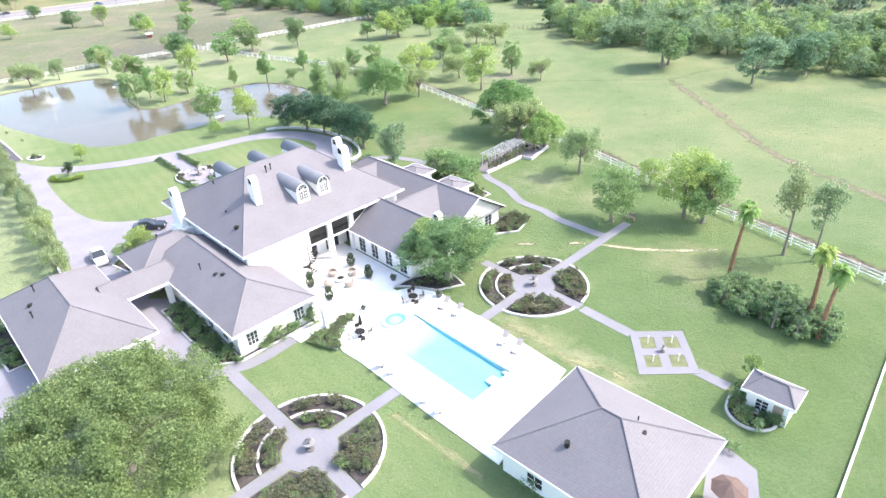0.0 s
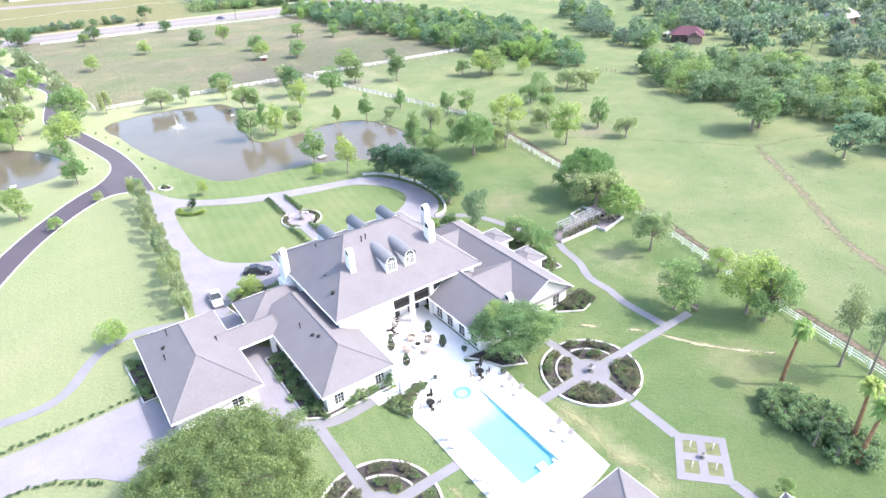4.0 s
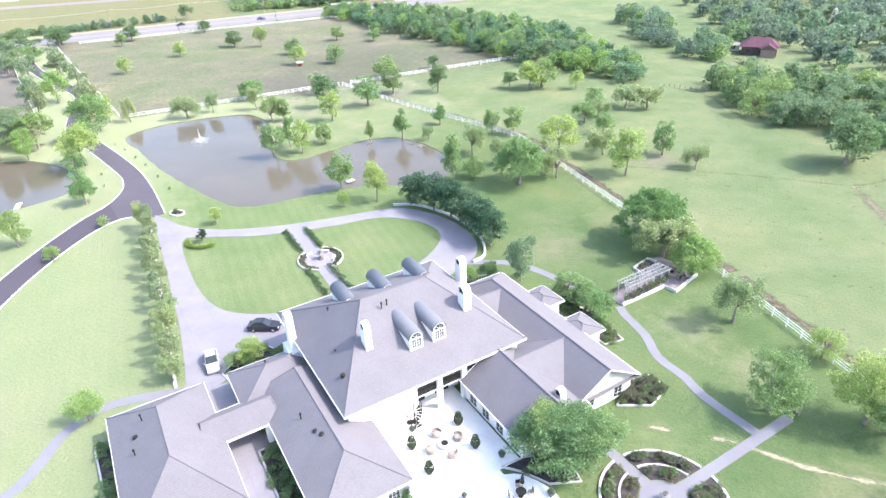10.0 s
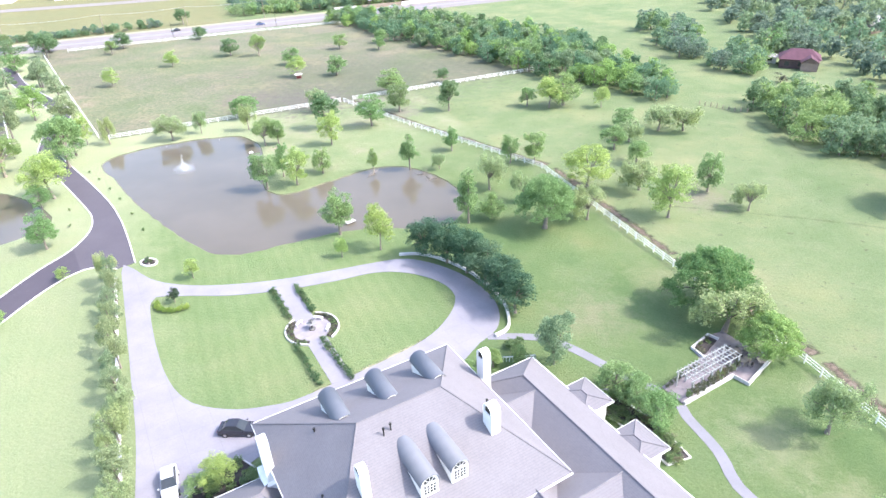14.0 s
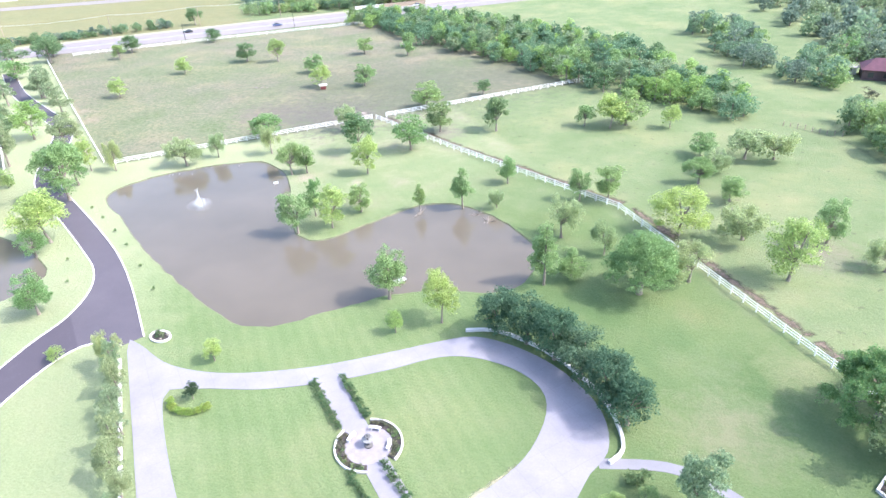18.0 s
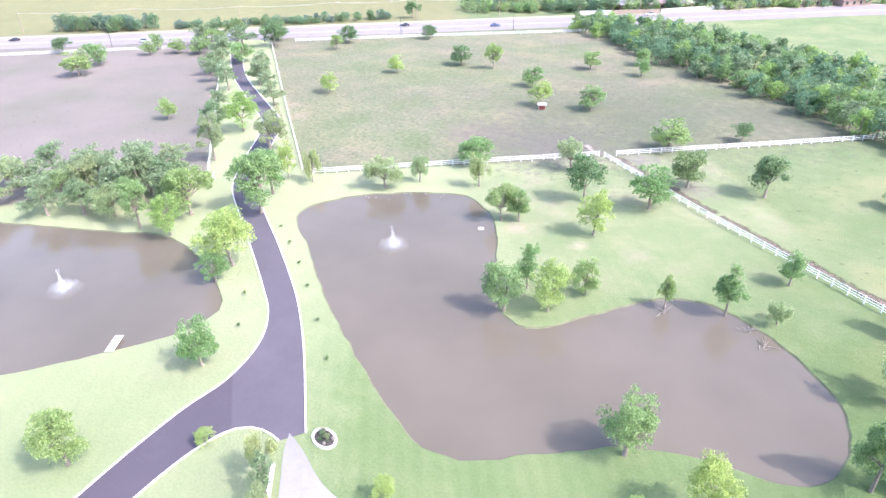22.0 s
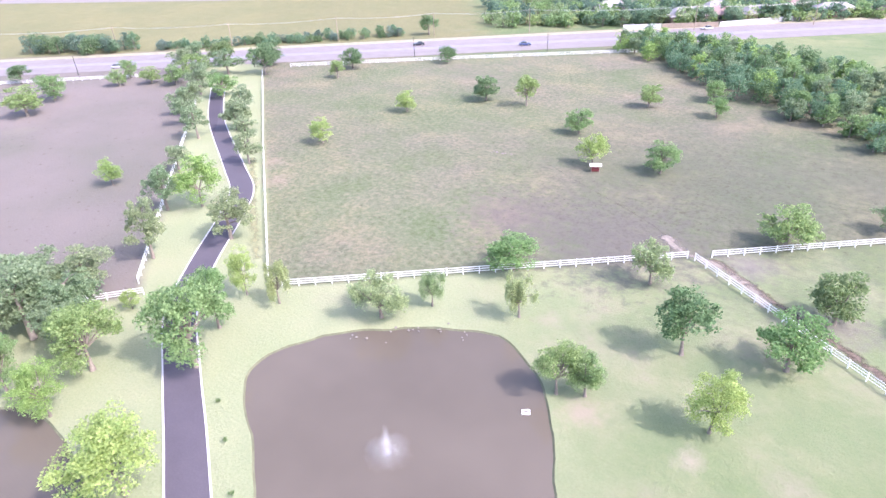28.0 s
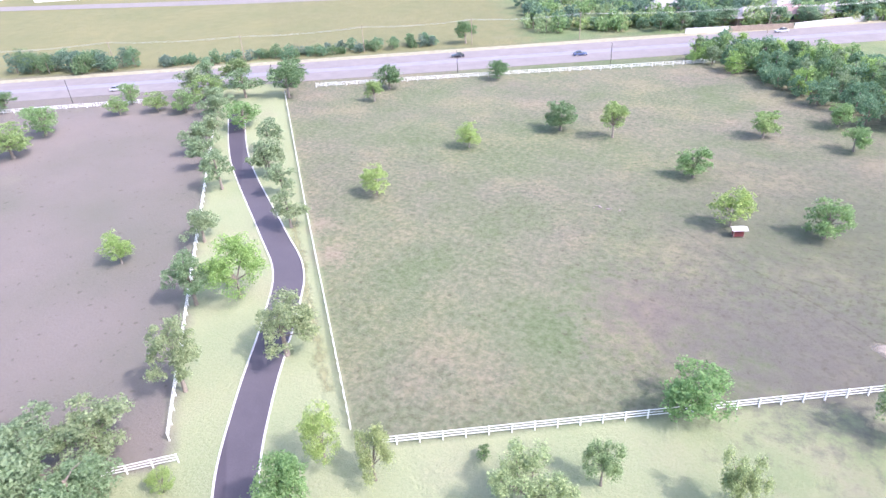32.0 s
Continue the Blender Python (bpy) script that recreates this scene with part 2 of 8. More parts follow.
    brown = mix(nt, 0.38, ramp(nt, noise_tex(nt, 0.022, 9, 0.62), [(0.32, (0.12, 0.155, 0.08)), (0.45, (0.155, 0.172, 0.102)), (0.54, (0.175, 0.172, 0.12)), (0.66, (0.20, 0.172, 0.145)), (0.78, (0.165, 0.135, 0.118))]),
                ramp(nt, noise_tex(nt, 0.9, 8, 0.8), [(0.40, (0.05, 0.065, 0.032)), (0.50, (0.145, 0.15, 0.098)), (0.60, (0.26, 0.225, 0.17))]))
    brown = mix(nt, 1.0, brown, ramp(nt, noise_tex(nt, 0.055, 7, 0.68), [(0.34, (0.80, 0.92, 0.78)), (0.5, (1.0, 1.0, 1.0)), (0.64, (1.26, 1.15, 1.12))]), 'MULTIPLY')
    meadow = mix(nt, 1.0, meadow, ramp(nt, noise_tex(nt, 0.045, 7, 0.66), [(0.34, (0.70, 0.83, 0.74)), (0.5, (0.87, 0.94, 0.90)), (0.66, (1.12, 1.06, 1.04))]), 'MULTIPLY')
    bare = mix(nt, 0.25, ramp(nt, noise_tex(nt, 0.03, 7, 0.55), [(0.25, (0.124, 0.126, 0.094)), (0.5, (0.172, 0.15, 0.133)), (0.75, (0.212, 0.175, 0.165))]),
               ramp(nt, fine, [(0.3, (0.13, 0.13, 0.10)), (0.7, (0.215, 0.19, 0.18))]))
    straw = mix(nt, 0.4, ramp(nt, mid, [(0.3, (0.15, 0.154, 0.076)), (0.7, (0.21, 0.196, 0.102))]), ramp(nt, big, [(0.3, (0.135, 0.15, 0.08)), (0.7, (0.225, 0.205, 0.11))]))
    east = half_plane(nt, 0.0, 133.5, 0.80, 0.60, 2.5, mid, 4.0)
    north = half_plane(nt, -140.0, 170.1, -0.624, 0.781, 1.2, mid, 1.5)
    west = half_plane(nt, -161.2, 158.3, -0.65, -0.76, 2.5, mid, 4.0)
    past_drive = half_plane(nt, -144.0, 170.7, 0.65, 0.76, 1.5, mid, 2.0)
    beyond = half_plane(nt, -276.2, 304.0, -0.60, 0.80, 6.0, mid, 8.0)
    col = mix(nt, east, lawn, meadow)
    northern = maths(nt, 'MULTIPLY', maths(nt, 'MULTIPLY', north, past_drive), half_plane(nt, -60.0, 297.0, -0.62, -0.78, 4.0, mid, 4.0))
    col = mix(nt, northern, col, brown)
    westfield = maths(nt, 'MULTIPLY', west, half_plane(nt, -162.0, 151.6, -0.75, 0.66, 1.5, mid, 2.0))
    col = mix(nt, westfield, col, bare)
    col = mix(nt, beyond, col, mix(nt, half_plane(nt, -226.0, 372.0, -0.80, -0.60, 14.0, mid, 25.0), meadow, straw))
    # spots trodden bare; the three widest only make the east pasture darker
    pasture_spots = [(-173.5, 199.1, 5.5, (0.28, 0.225, 0.17)), (-182.0, 206.0, 4.0, (0.26, 0.215, 0.165)), (-120.0, 211.0, 14.0, (0.175, 0.132, 0.128)), (-100.0, 210.0, 16.0, (0.135, 0.115, 0.112)), (-89.0, 170.2, 3.2, (0.30, 0.25, 0.20)),
                     (-76.6, 169.8, 2.2, (0.32, 0.28, 0.22)), (-100.2, 184.5, 2.8, (0.27, 0.25, 0.18)), (-67.1, 171.3, 3.5, (0.26, 0.24, 0.17)), (-79.8, 214.0, 6.0, (0.24, 0.20, 0.20)), (-66.0, 203.5, 7.0, (0.20, 0.175, 0.16)),
                     (-92.0, 244.0, 52.0, (0.105, 0.108, 0.082)), (-52.0, 262.0, 30.0, (0.11, 0.115, 0.08)), (-104.0, 214.0, 22.0, (0.125, 0.115, 0.10))]
    garden_spots = [(11.0, 156.0, 8.0, (0.22, 0.19, 0.15)), (12.0, 92.0, 7.0, (0.215, 0.225, 0.13)), (19.0, 84.0, 5.0, (0.225, 0.225, 0.135)), (20.0, 101.0, 5.0, (0.21, 0.22, 0.125)), (-8.0, 112.0, 8.0, (0.20, 0.195, 0.12)),
                    (2.0, 124.0, 7.0, (0.19, 0.20, 0.11)), (26.0, 66.0, 6.0, (0.20, 0.205, 0.115)), (4.2, 54.6, 2.6, (0.27, 0.26, 0.16)), (7.6, 51.4, 2.8, (0.26, 0.26, 0.15)), (10.8, 48.4, 2.6, (0.28, 0.27, 0.17)),
                    (13.4, 44.8, 3.0, (0.25, 0.25, 0.15)), (6.0, 64.0, 9.0, (0.20, 0.225, 0.11))]
    for cx, cy, rad, tint in pasture_spots + garden_spots:
        col = mix(nt, spot(nt, cx, cy, rad, mid), col, tint)
    # dung and hoof marks scattered over meadow and pasture
    tussock = ramp(nt, noise_tex(nt, 1.15, 3, 0.6), [(0.50, (0, 0, 0)), (0.60, (1, 1, 1))])
    col = mix(nt, maths(nt, 'MULTIPLY', maths(nt, 'MULTIPLY', tussock, northern), ramp(nt, big, [(0.36, (0.08, 0.08, 0.08)), (0.6, (0.40, 0.40, 0.40))])), col, (0.075, 0.076, 0.052))
    marks = ramp(nt, noise_tex(nt, 0.75, 2, 0.5), [(0.66, (0, 0, 0)), (0.71, (1, 1, 1))])
    grazed = maths(nt, 'MAXIMUM', maths(nt, 'MAXIMUM', east, northern), westfield)
    col = mix(nt, maths(nt, 'MULTIPLY', maths(nt, 'MULTIPLY', marks, grazed), 0.5), col, (0.075, 0.07, 0.05))
    # worn, dry patches
    dry = ramp(nt, noise_tex(nt, 0.055, 7, 0.65), [(0.60, (0, 0, 0)), (0.78, (1, 1, 1))])
    col = mix(nt, maths(nt, 'MULTIPLY', dry, 0.4), col, (0.225, 0.215, 0.15))
    nt.links.new(col, b.inputs["Base Color"])
    b.inputs["Roughness"].default_value = 0.95
    b.inputs["Specular IOR Level"].default_value = 0.1
    bump(nt, b, noise_tex(nt, 1.6, 6, 0.75), 0.75, 0.4)


def build_water(nt, b):
    g = nt.nodes.new("ShaderNodeNewGeometry").outputs["Position"]
    mp = nt.nodes.new("ShaderNodeMapping")
    mp.inputs["Rotation"].default_value, mp.inputs["Scale"].default_value = (0, 0, radians(20)), (0.6, 2.2, 1)
    nt.links.new(g, mp.inputs[0])
    rip = noise_tex(nt, 1.5, 3, 0.5, mp.outputs[0])
    nt.links.new(ramp(nt, noise_tex(nt, 0.05, 3), [(0.3, (0.104, 0.088, 0.069)), (0.7, (0.130, 0.110, 0.087))]), b.inputs["Base Color"])
    b.inputs["Roughness"].default_value = 0.07
    b.inputs["IOR"].default_value = 1.33
    gust = ramp(nt, noise_tex(nt, 0.035, 3), [(0.42, (0.12, 0.12, 0.12)), (0.62, (1, 1, 1))])
    bump(nt, b, maths(nt, 'MULTIPLY', rip, gust), 0.32, 0.07)


def build_roof(nt, b):
    tc = nt.nodes.new("ShaderNodeNewGeometry").outputs["Position"]
    s = nt.nodes.new("ShaderNodeSeparateXYZ")
    nt.links.new(tc, s.inputs[0])
    course = maths(nt, 'FRACT', maths(nt, 'MULTIPLY', s.outputs[2], 9.0))
    spot, tone = noise_tex(nt, 4.5, 3, 0.7), noise_tex(nt, 0.35, 5)
    col = mix(nt, 0.5, ramp(nt, tone, [(0.3, (0.154, 0.145, 0.159)), (0.7, (0.188, 0.177, 0.194))]), ramp(nt, spot, [(0.3, (0.144, 0.135, 0.149)), (0.7, (0.201, 0.188, 0.206))]))
    col = mix(nt, maths(nt, 'MULTIPLY', maths(nt, 'LESS_THAN', course, 0.25), 0.16), col, (0.07, 0.064, 0.07))
    nt.links.new(col, b.inputs["Base Color"])
    b.inputs["Roughness"].default_value = 0.88
    b.inputs["Specular IOR Level"].default_value = 0.2
    bump(nt, b, maths(nt, 'ADD', course, maths(nt, 'MULTIPLY', spot, 0.4)), 0.35, 0.02)


def build_concrete(nt, b, base=(0.225, 0.212, 0.245), joint=3.6, turn=44.9):
    g = nt.nodes.new("ShaderNodeNewGeometry").outputs["Position"]
    mp = nt.nodes.new("ShaderNodeMapping")
    mp.inputs["Rotation"].default_value = (0, 0, radians(turn))
    nt.links.new(g, mp.inputs[0])
    s = nt.nodes.new("ShaderNodeSeparateXYZ")
    nt.links.new(mp.outputs[0], s.inputs[0])
    lines = [maths(nt, 'LESS_THAN', maths(nt, 'FRACT', maths(nt, 'DIVIDE', s.outputs[k], joint)), 0.018) for k in (0, 1)]
    cut = maths(nt, 'MAXIMUM', lines[0], lines[1])
    tone, grain = noise_tex(nt, 0.22, 6, 0.6), noise_tex(nt, 5.0, 3)
    dark, light = tuple(c * 0.84 for c in base), tuple(c * 1.14 for c in base)
    col = mix(nt, 0.3, ramp(nt, tone, [(0.3, dark), (0.7, light)]), ramp(nt, grain, [(0.3, dark), (0.7, light)]))
    col = mix(nt, maths(nt, 'MULTIPLY', cut, 0.2), col, tuple(c * 0.55 for c in base))
    nt.links.new(col, b.inputs["Base Color"])
    b.inputs["Roughness"].default_value = 0.85
    bump(nt, b, maths(nt, 'SUBTRACT', maths(nt, 'MULTIPLY', grain, 0.3), cut), 0.3, 0.01)


def leaf_material(name, dark, light):
    def build(nt, b):
        geo = nt.nodes.new("ShaderNodeNewGeometry")
        inf = nt.nodes.new("ShaderNodeObjectInfo")
        col = ramp(nt, geo.outputs["Random Per Island"], [(0.0, dark), (1.0, light)])
        tint = ramp(nt, inf.outputs["Random"], [(0.0, (0.82, 0.92, 0.85)), (0.5, (1, 1, 1)), (1.0, (1.15, 1.06, 0.95))])
        col = mix(nt, 1.0, col, tint, 'MULTIPLY')
        nt.links.new(col, b.inputs["Base Color"])
        b.inputs["Roughness"].default_value = 0.75
        b.inputs["Specular IOR Level"].default_value = 0.06
        tr = nt.nodes.new("ShaderNodeBsdfTranslucent")
        nt.links.new(col, tr.inputs[0])
        ms = nt.nodes.new("ShaderNodeMixShader")
        ms.inputs[0].default_value = 0.5
        nt.links.new(b.outputs[0], ms.inputs[1])
        nt.links.new(tr.outputs[0], ms.inputs[2])
        nt.links.new(ms.outputs[0], nt.nodes["Material Output"].inputs[0])
    return material(name, build)


GROUND = material("grassland", build_ground)
WATER = material("pond_water", build_water)
ROOF = material("shingles", build_roof)
CONCRETE = material("concrete", build_concrete)
PATH_MAT = material("path_stone", lambda nt, b: build_concrete(nt, b, (0.19, 0.184, 0.21), 1.5))
HIGHWAY = material("highway_concrete", lambda nt, b: build_concrete(nt, b, (0.202, 0.175, 0.172), 6.0, -37.0))
DECK = material("limestone_paving", lambda nt, b: build_concrete(nt, b, (0.78, 0.77, 0.76), 1.2))


def build_asphalt(nt, b):
    """Dark drive with a newer, darker west branch, long faint wheel tracks and sealed cracks."""
    tone, grain = noise_tex(nt, 0.12, 6, 0.6), noise_tex(nt, 6.0, 3)
    col = mix(nt, 0.35, ramp(nt, tone, [(0.3, (0.064, 0.054, 0.068)), (0.7, (0.092, 0.079, 0.094))]), ramp(nt, grain, [(0.3, (0.058, 0.05, 0.062)), (0.7, (0.098, 0.085, 0.10))]))
    newer = half_plane(nt, -98.3, 111.8, -0.66, -0.75, 0.25, tone, 0.6)
    col = mix(nt, maths(nt, 'MULTIPLY', newer, 0.45), col, (0.04, 0.03, 0.045))
    crack = maths(nt, 'LESS_THAN', maths(nt, 'ABSOLUTE', maths(nt, 'SUBTRACT', noise_tex(nt, 0.10, 7, 0.6), 0.5)), 0.004)
    col = mix(nt, maths(nt, 'MULTIPLY', crack, 0.12), col, (0.12, 0.105, 0.125))
    nt.links.new(col, b.inputs["Base Color"])
    b.inputs["Roughness"].default_value = 0.8
    bump(nt, b, grain, 0.3, 0.02)


ASPHALT = material("asphalt", build_asphalt)
KERB = plain("pale_kerb", (0.55, 0.53, 0.53), 0.12, 1.0, 0.8)
STUCCO = plain("white_stucco", (0.80, 0.79, 0.77), 0.05, 0.8, 0.85)
WHITE = plain("white_paint", (0.80, 0.80, 0.79), 0.06, 1.5, 0.55)
METAL_ROOF = plain("grey_metal_roof", (0.135, 0.142, 0.168), 0.08, 0.9, 0.62, 0.0, 0.05)
IRON = plain("dark_iron", (0.04, 0.038, 0.036), 0.3, 3.0, 0.5, 0.6)
MULCH = plain("mulch", (0.062, 0.053, 0.052), 0.4, 1.5, 0.95, rel=0.8, fine=9.0)
BARK = plain("bark", (0.23, 0.195, 0.165), 0.35, 2.5, 0.95, rel=0.7)
PALM_BARK = plain("palm_bark", (0.25, 0.14, 0.08), 0.35, 3.0, 0.95, rel=0.8)
COURT = plain("pinkish_paving", (0.25, 0.225, 0.245), 0.2, 1.0, 0.85)
BOWL = plain("bowl_stone", (0.24, 0.235, 0.235), 0.2, 2.5, 0.8)
STONE = plain("fountain_stone", (0.12, 0.115, 0.115), 0.2, 2.5, 0.85)
ROCK = plain("pale_rock", (0.21, 0.185, 0.165), 0.3, 1.2, 0.9, rel=0.6)
WOOD = plain("weathered_wood", (0.30, 0.24, 0.19), 0.25, 2.0, 0.8)
SAND = plain("bare_sand", (0.30, 0.275, 0.19), 0.3, 0.5, 0.95, rel=0.4)
CUSHION = plain("beige_cushion", (0.36, 0.31, 0.27), 0.2, 3.0, 0.9)
DARK_GLASS = plain("window_glass", (0.035, 0.04, 0.045), 0.2, 1.0, 0.06, rel=0.0, spec=0.6)
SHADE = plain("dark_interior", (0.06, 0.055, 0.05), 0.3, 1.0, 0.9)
BRICK_RED = plain("red_brown_roof", (0.105, 0.07, 0.07), 0.25, 0.8, 0.9)
TAN = plain("tan_brick", (0.26, 0.19, 0.16), 0.2, 0.8, 0.9)
TERRACOTTA = plain("faded_terracotta", (0.125, 0.085, 0.075), 0.2, 2.0, 0.85)
RUBBER = plain("rubber", (0.02, 0.02, 0.02), 0.2, 4.0, 0.85)
CHROME = plain("rim_metal", (0.6, 0.6, 0.6), 0.1, 4.0, 0.3, 0.9, 0.0)
LAMP = plain("clear_lens", (0.7, 0.7, 0.68), 0.1, 4.0, 0.15, rel=0.0)
TAIL = plain("red_lens", (0.35, 0.02, 0.02), 0.1, 4.0, 0.2, rel=0.0)
SPRAY = plain("white_spray", (0.88, 0.88, 0.9), 0.05, 3.0, 0.5)
LEAVES = {"o": leaf_material("oak_leaves", (0.168, 0.272, 0.118), (0.34, 0.46, 0.215)),
          "y": leaf_material("light_leaves", (0.26, 0.37, 0.13), (0.45, 0.55, 0.22)),
          "f": leaf_material("fresh_leaves", (0.20, 0.335, 0.13), (0.37, 0.51, 0.215)),
          "q": leaf_material("deep_green_leaves", (0.10, 0.215, 0.09), (0.225, 0.365, 0.17)),
          "d": leaf_material("dark_leaves", (0.12, 0.195, 0.098), (0.25, 0.345, 0.185)),
          # far woods' leaves shifted bluish; distance haze is put into their colour
          "m": leaf_material("bluish_woodland_leaves", (0.135, 0.23, 0.145), (0.28, 0.385, 0.245)),
          "s": leaf_material("hazed_suburb_leaves", (0.115, 0.18, 0.14), (0.245, 0.315, 0.25)),
          "p": leaf_material("pine_needles", (0.18, 0.25, 0.14), (0.365, 0.44, 0.275)),
          "w": leaf_material("willow_leaves", (0.235, 0.31, 0.155), (0.42, 0.50, 0.275)),
          "b": leaf_material("shrub_leaves", (0.12, 0.19, 0.09), (0.29, 0.36, 0.18)),
          "r": leaf_material("rose_leaves", (0.115, 0.13, 0.09), (0.25, 0.25, 0.175)),
          "t": leaf_material("topiary_leaves", (0.045, 0.075, 0.045), (0.10, 0.14, 0.085)),
          "h": leaf_material("hedge_leaves", (0.07, 0.13, 0.065), (0.17, 0.25, 0.13)),
          "v": leaf_material("ivy_leaves", (0.15, 0.24, 0.12), (0.32, 0.425, 0.225)),
          "g": leaf_material("golden_leaves", (0.20, 0.30, 0.08), (0.36, 0.46, 0.14)),
          "z": leaf_material("old_oak_leaves", (0.115, 0.185, 0.082), (0.255, 0.345, 0.175)),
          "e": leaf_material("evergreen_leaves", (0.065, 0.125, 0.08), (0.15, 0.235, 0.155))}

# ---- the land: one sheet with two ponds cut out, their banks and water ----
POND = curve([(-129.2, 155.0), (-122.0, 168.2), (-106.5, 177.2), (-97.8, 174.4), (-91.9, 167.8), (-87.2, 159.6), (-83.0, 151.2), (-79.2, 146.2), (-73.8, 144.4),
              (-67.6, 151.5), (-61.0, 160.4), (-53.2, 163.3), (-42.8, 158.4), (-35.3, 150.0), (-33.9, 143.7), (-35.4, 137.1), (-39.7, 133.9), (-47.8, 133.0),
              (-55.4, 129.7), (-62.1, 124.6), (-67.2, 120.6), (-71.4, 118.5), (-77.6, 119.3), (-87.4, 124.4), (-100.7, 132.6), (-115.8, 143.5)], 1.5, True)
POND_W = curve([(-200.0, 113.0), (-176.7, 121.4), (-165.0, 126.1), (-153.7, 130.5), (-143.0, 134.7), (-127.8, 131.5), (-117.2, 125.8), (-115.2, 121.8), (-116.3, 116.2),
                (-121.9, 107.6), (-127.8, 100.0), (-140.0, 88.0), (-175.0, 80.0), (-205.0, 92.0)], 2.0, True)


def uneven(pts, amp=0.35, seed=3.0):
    return [(x + amp * noise.noise((x * 0.35, y * 0.35, seed)), y + amp * noise.noise((x * 0.35, y * 0.35, seed + 9))) for x, y in pts]




def worn_ground(name, dark, light, most, hold=0.72):
    """Bare soil that thins out into the grass: full along the strip's core, gone at its edges, ragged in between."""
    def build(nt, b):
        core = nt.nodes.new("ShaderNodeAttribute")
        core.attribute_name = "core"
        grain, big = noise_tex(nt, 1.3, 6, 0.75), noise_tex(nt, 0.28, 6, 0.72)
        nt.links.new(ramp(nt, grain, [(0.36, dark), (0.64, light)]), b.inputs["Base Color"])
        b.inputs["Roughness"].default_value = 0.95
        b.inputs["Specular IOR Level"].default_value = 0.1
        thin = maths(nt, 'ADD', maths(nt, 'MULTIPLY', big, 1.9), maths(nt, 'MULTIPLY', grain, 0.6))
        a = maths(nt, 'MULTIPLY', maths(nt, 'SUBTRACT', maths(nt, 'ADD', core.outputs["Fac"], hold), thin), 2.4, True)
        nt.links.new(maths(nt, 'MULTIPLY', a, most), b.inputs["Alpha"])
        bump(nt, b, grain, 0.8, 0.12)
    return material(name, build)


def worn_line(pts, half, mat, label, category="track", z=0.012):
    """A strip of worn ground along a line, on the grass."""
    line = curve(pts, 1.6) if len(pts) > 2 else curve(pts, 0.8)
    n = len(line)
    left, right = offset(line, half), offset(line, -half)
    me = bpy.data.meshes.new("worn_track")
    me.from_pydata([(x, y, z) for row in (left, line, right) for x, y in row], [], [(k * n + n + i, k * n + n + i + 1, k * n + i + 1, k * n + i) for k in (0, 1) for i in range(n - 1)])
    core = me.attributes.new("core", 'FLOAT', 'POINT')
    core.data.foreach_set("value", [0.0] * n + [0.0] + [1.0] * (n - 2) + [0.0] + [0.0] * n)
    me.materials.append(mat)
    return tagged(new("worn_track", me), label, category, kind="structure")


POND, POND_W = uneven(uneven(POND), 0.3, 5.5), uneven(uneven(POND_W), 0.3, 5.5)
POOL = [(-6.7, 57.1), (3.3, 46.9), (-0.5, 43.0), (-10.5, 53.2)]
A_LOT = 2600.0
land = tagged(new("ground", sheet("ground", [[(-A_LOT, -A_LOT), (A_LOT, -A_LOT), (A_LOT, A_LOT), (-A_LOT, A_LOT)], POND, POND_W, POOL], 0.0, GROUND)),
              "green mown lawns, pale meadow and brown pasture", "ground", kind="structure")
BANK = plain("muddy_bank", (0.125, 0.13, 0.078), 0.35, 0.8, 0.95, rel=0.6)
for rim, word in ((POND, "large"), (POND_W, "smaller")):
    turn = -1 if sum(rim[i - 1][0] * rim[i][1] - rim[i][0] * rim[i - 1][1] for i in range(len(rim))) < 0 else 1
    inner = offset(rim, 1.1 * turn, True)
    n = len(rim)
    bank = Shape().add([(x, y, 0) for x, y in rim] + [(x, y, -0.85) for x, y in inner], [(i, (i + 1) % n, n + (i + 1) % n, n + i) for i in range(n)])
    tagged(part("ground_bank", bank, BANK), "low muddy bank round the %s pond" % word, "bank", kind="structure")
    wide = offset(rim, 0.2 * turn, True)
    tagged(new("water", sheet("water", [wide], -0.18, WATER)), "still brown water of the %s pond" % word, "water", kind="structure")


def ribbon(name, line, width, mat, label, category, z=0.03, kerb=0.0, step=1.5, kind="structure"):
    """A paved way along a line, with a kerb on either side if wanted."""
    line = curve(line, step)
    ob = tagged(part(name, band(Shape(), offset(line, width / 2), offset(line, -width / 2), -0.05, z), mat), label, category, kind=kind)
    if kerb:
        for side in (1, -1):
            a, b_ = offset(line, side * (width / 2)), offset(line, side * (width / 2 + kerb))
            part("kerb", band(Shape(), a if side < 0 else b_, b_ if side < 0 else a, -0.05, z + 0.09), KERB, ob)
    return ob


# asphalt entrance drive, its fork and the pale kerbs
EAST_EDGE = curve([(-252.0, 246.8), (-222.2, 222.8), (-189.0, 202.4), (-175.3, 194.0), (-167.0, 184.8), (-156.0, 169.5), (-146.8, 159.0), (-134.9, 150.7), (-123.8, 143.5),
                   (-111.5, 135.1), (-104.2, 129.4), (-96.5, 122.4), (-86.9, 112.8)], 2.0)
WEST_EDGE = curve([(-255.0, 243.6), (-225.0, 219.8), (-191.5, 198.8), (-178.4, 190.4), (-169.8, 180.6), (-159.6, 166.8), (-150.2, 155.9), (-138.0, 147.4), (-126.0, 139.6),
                   (-115.0, 132.2), (-108.5, 127.4), (-104.1, 121.6), (-102.0, 114.2), (-102.3, 106.9), (-101.2, 95.0), (-98.6, 82.0), (-93.5, 66.0), (-86.0, 48.0), (-74.0, 26.0)], 2.0)
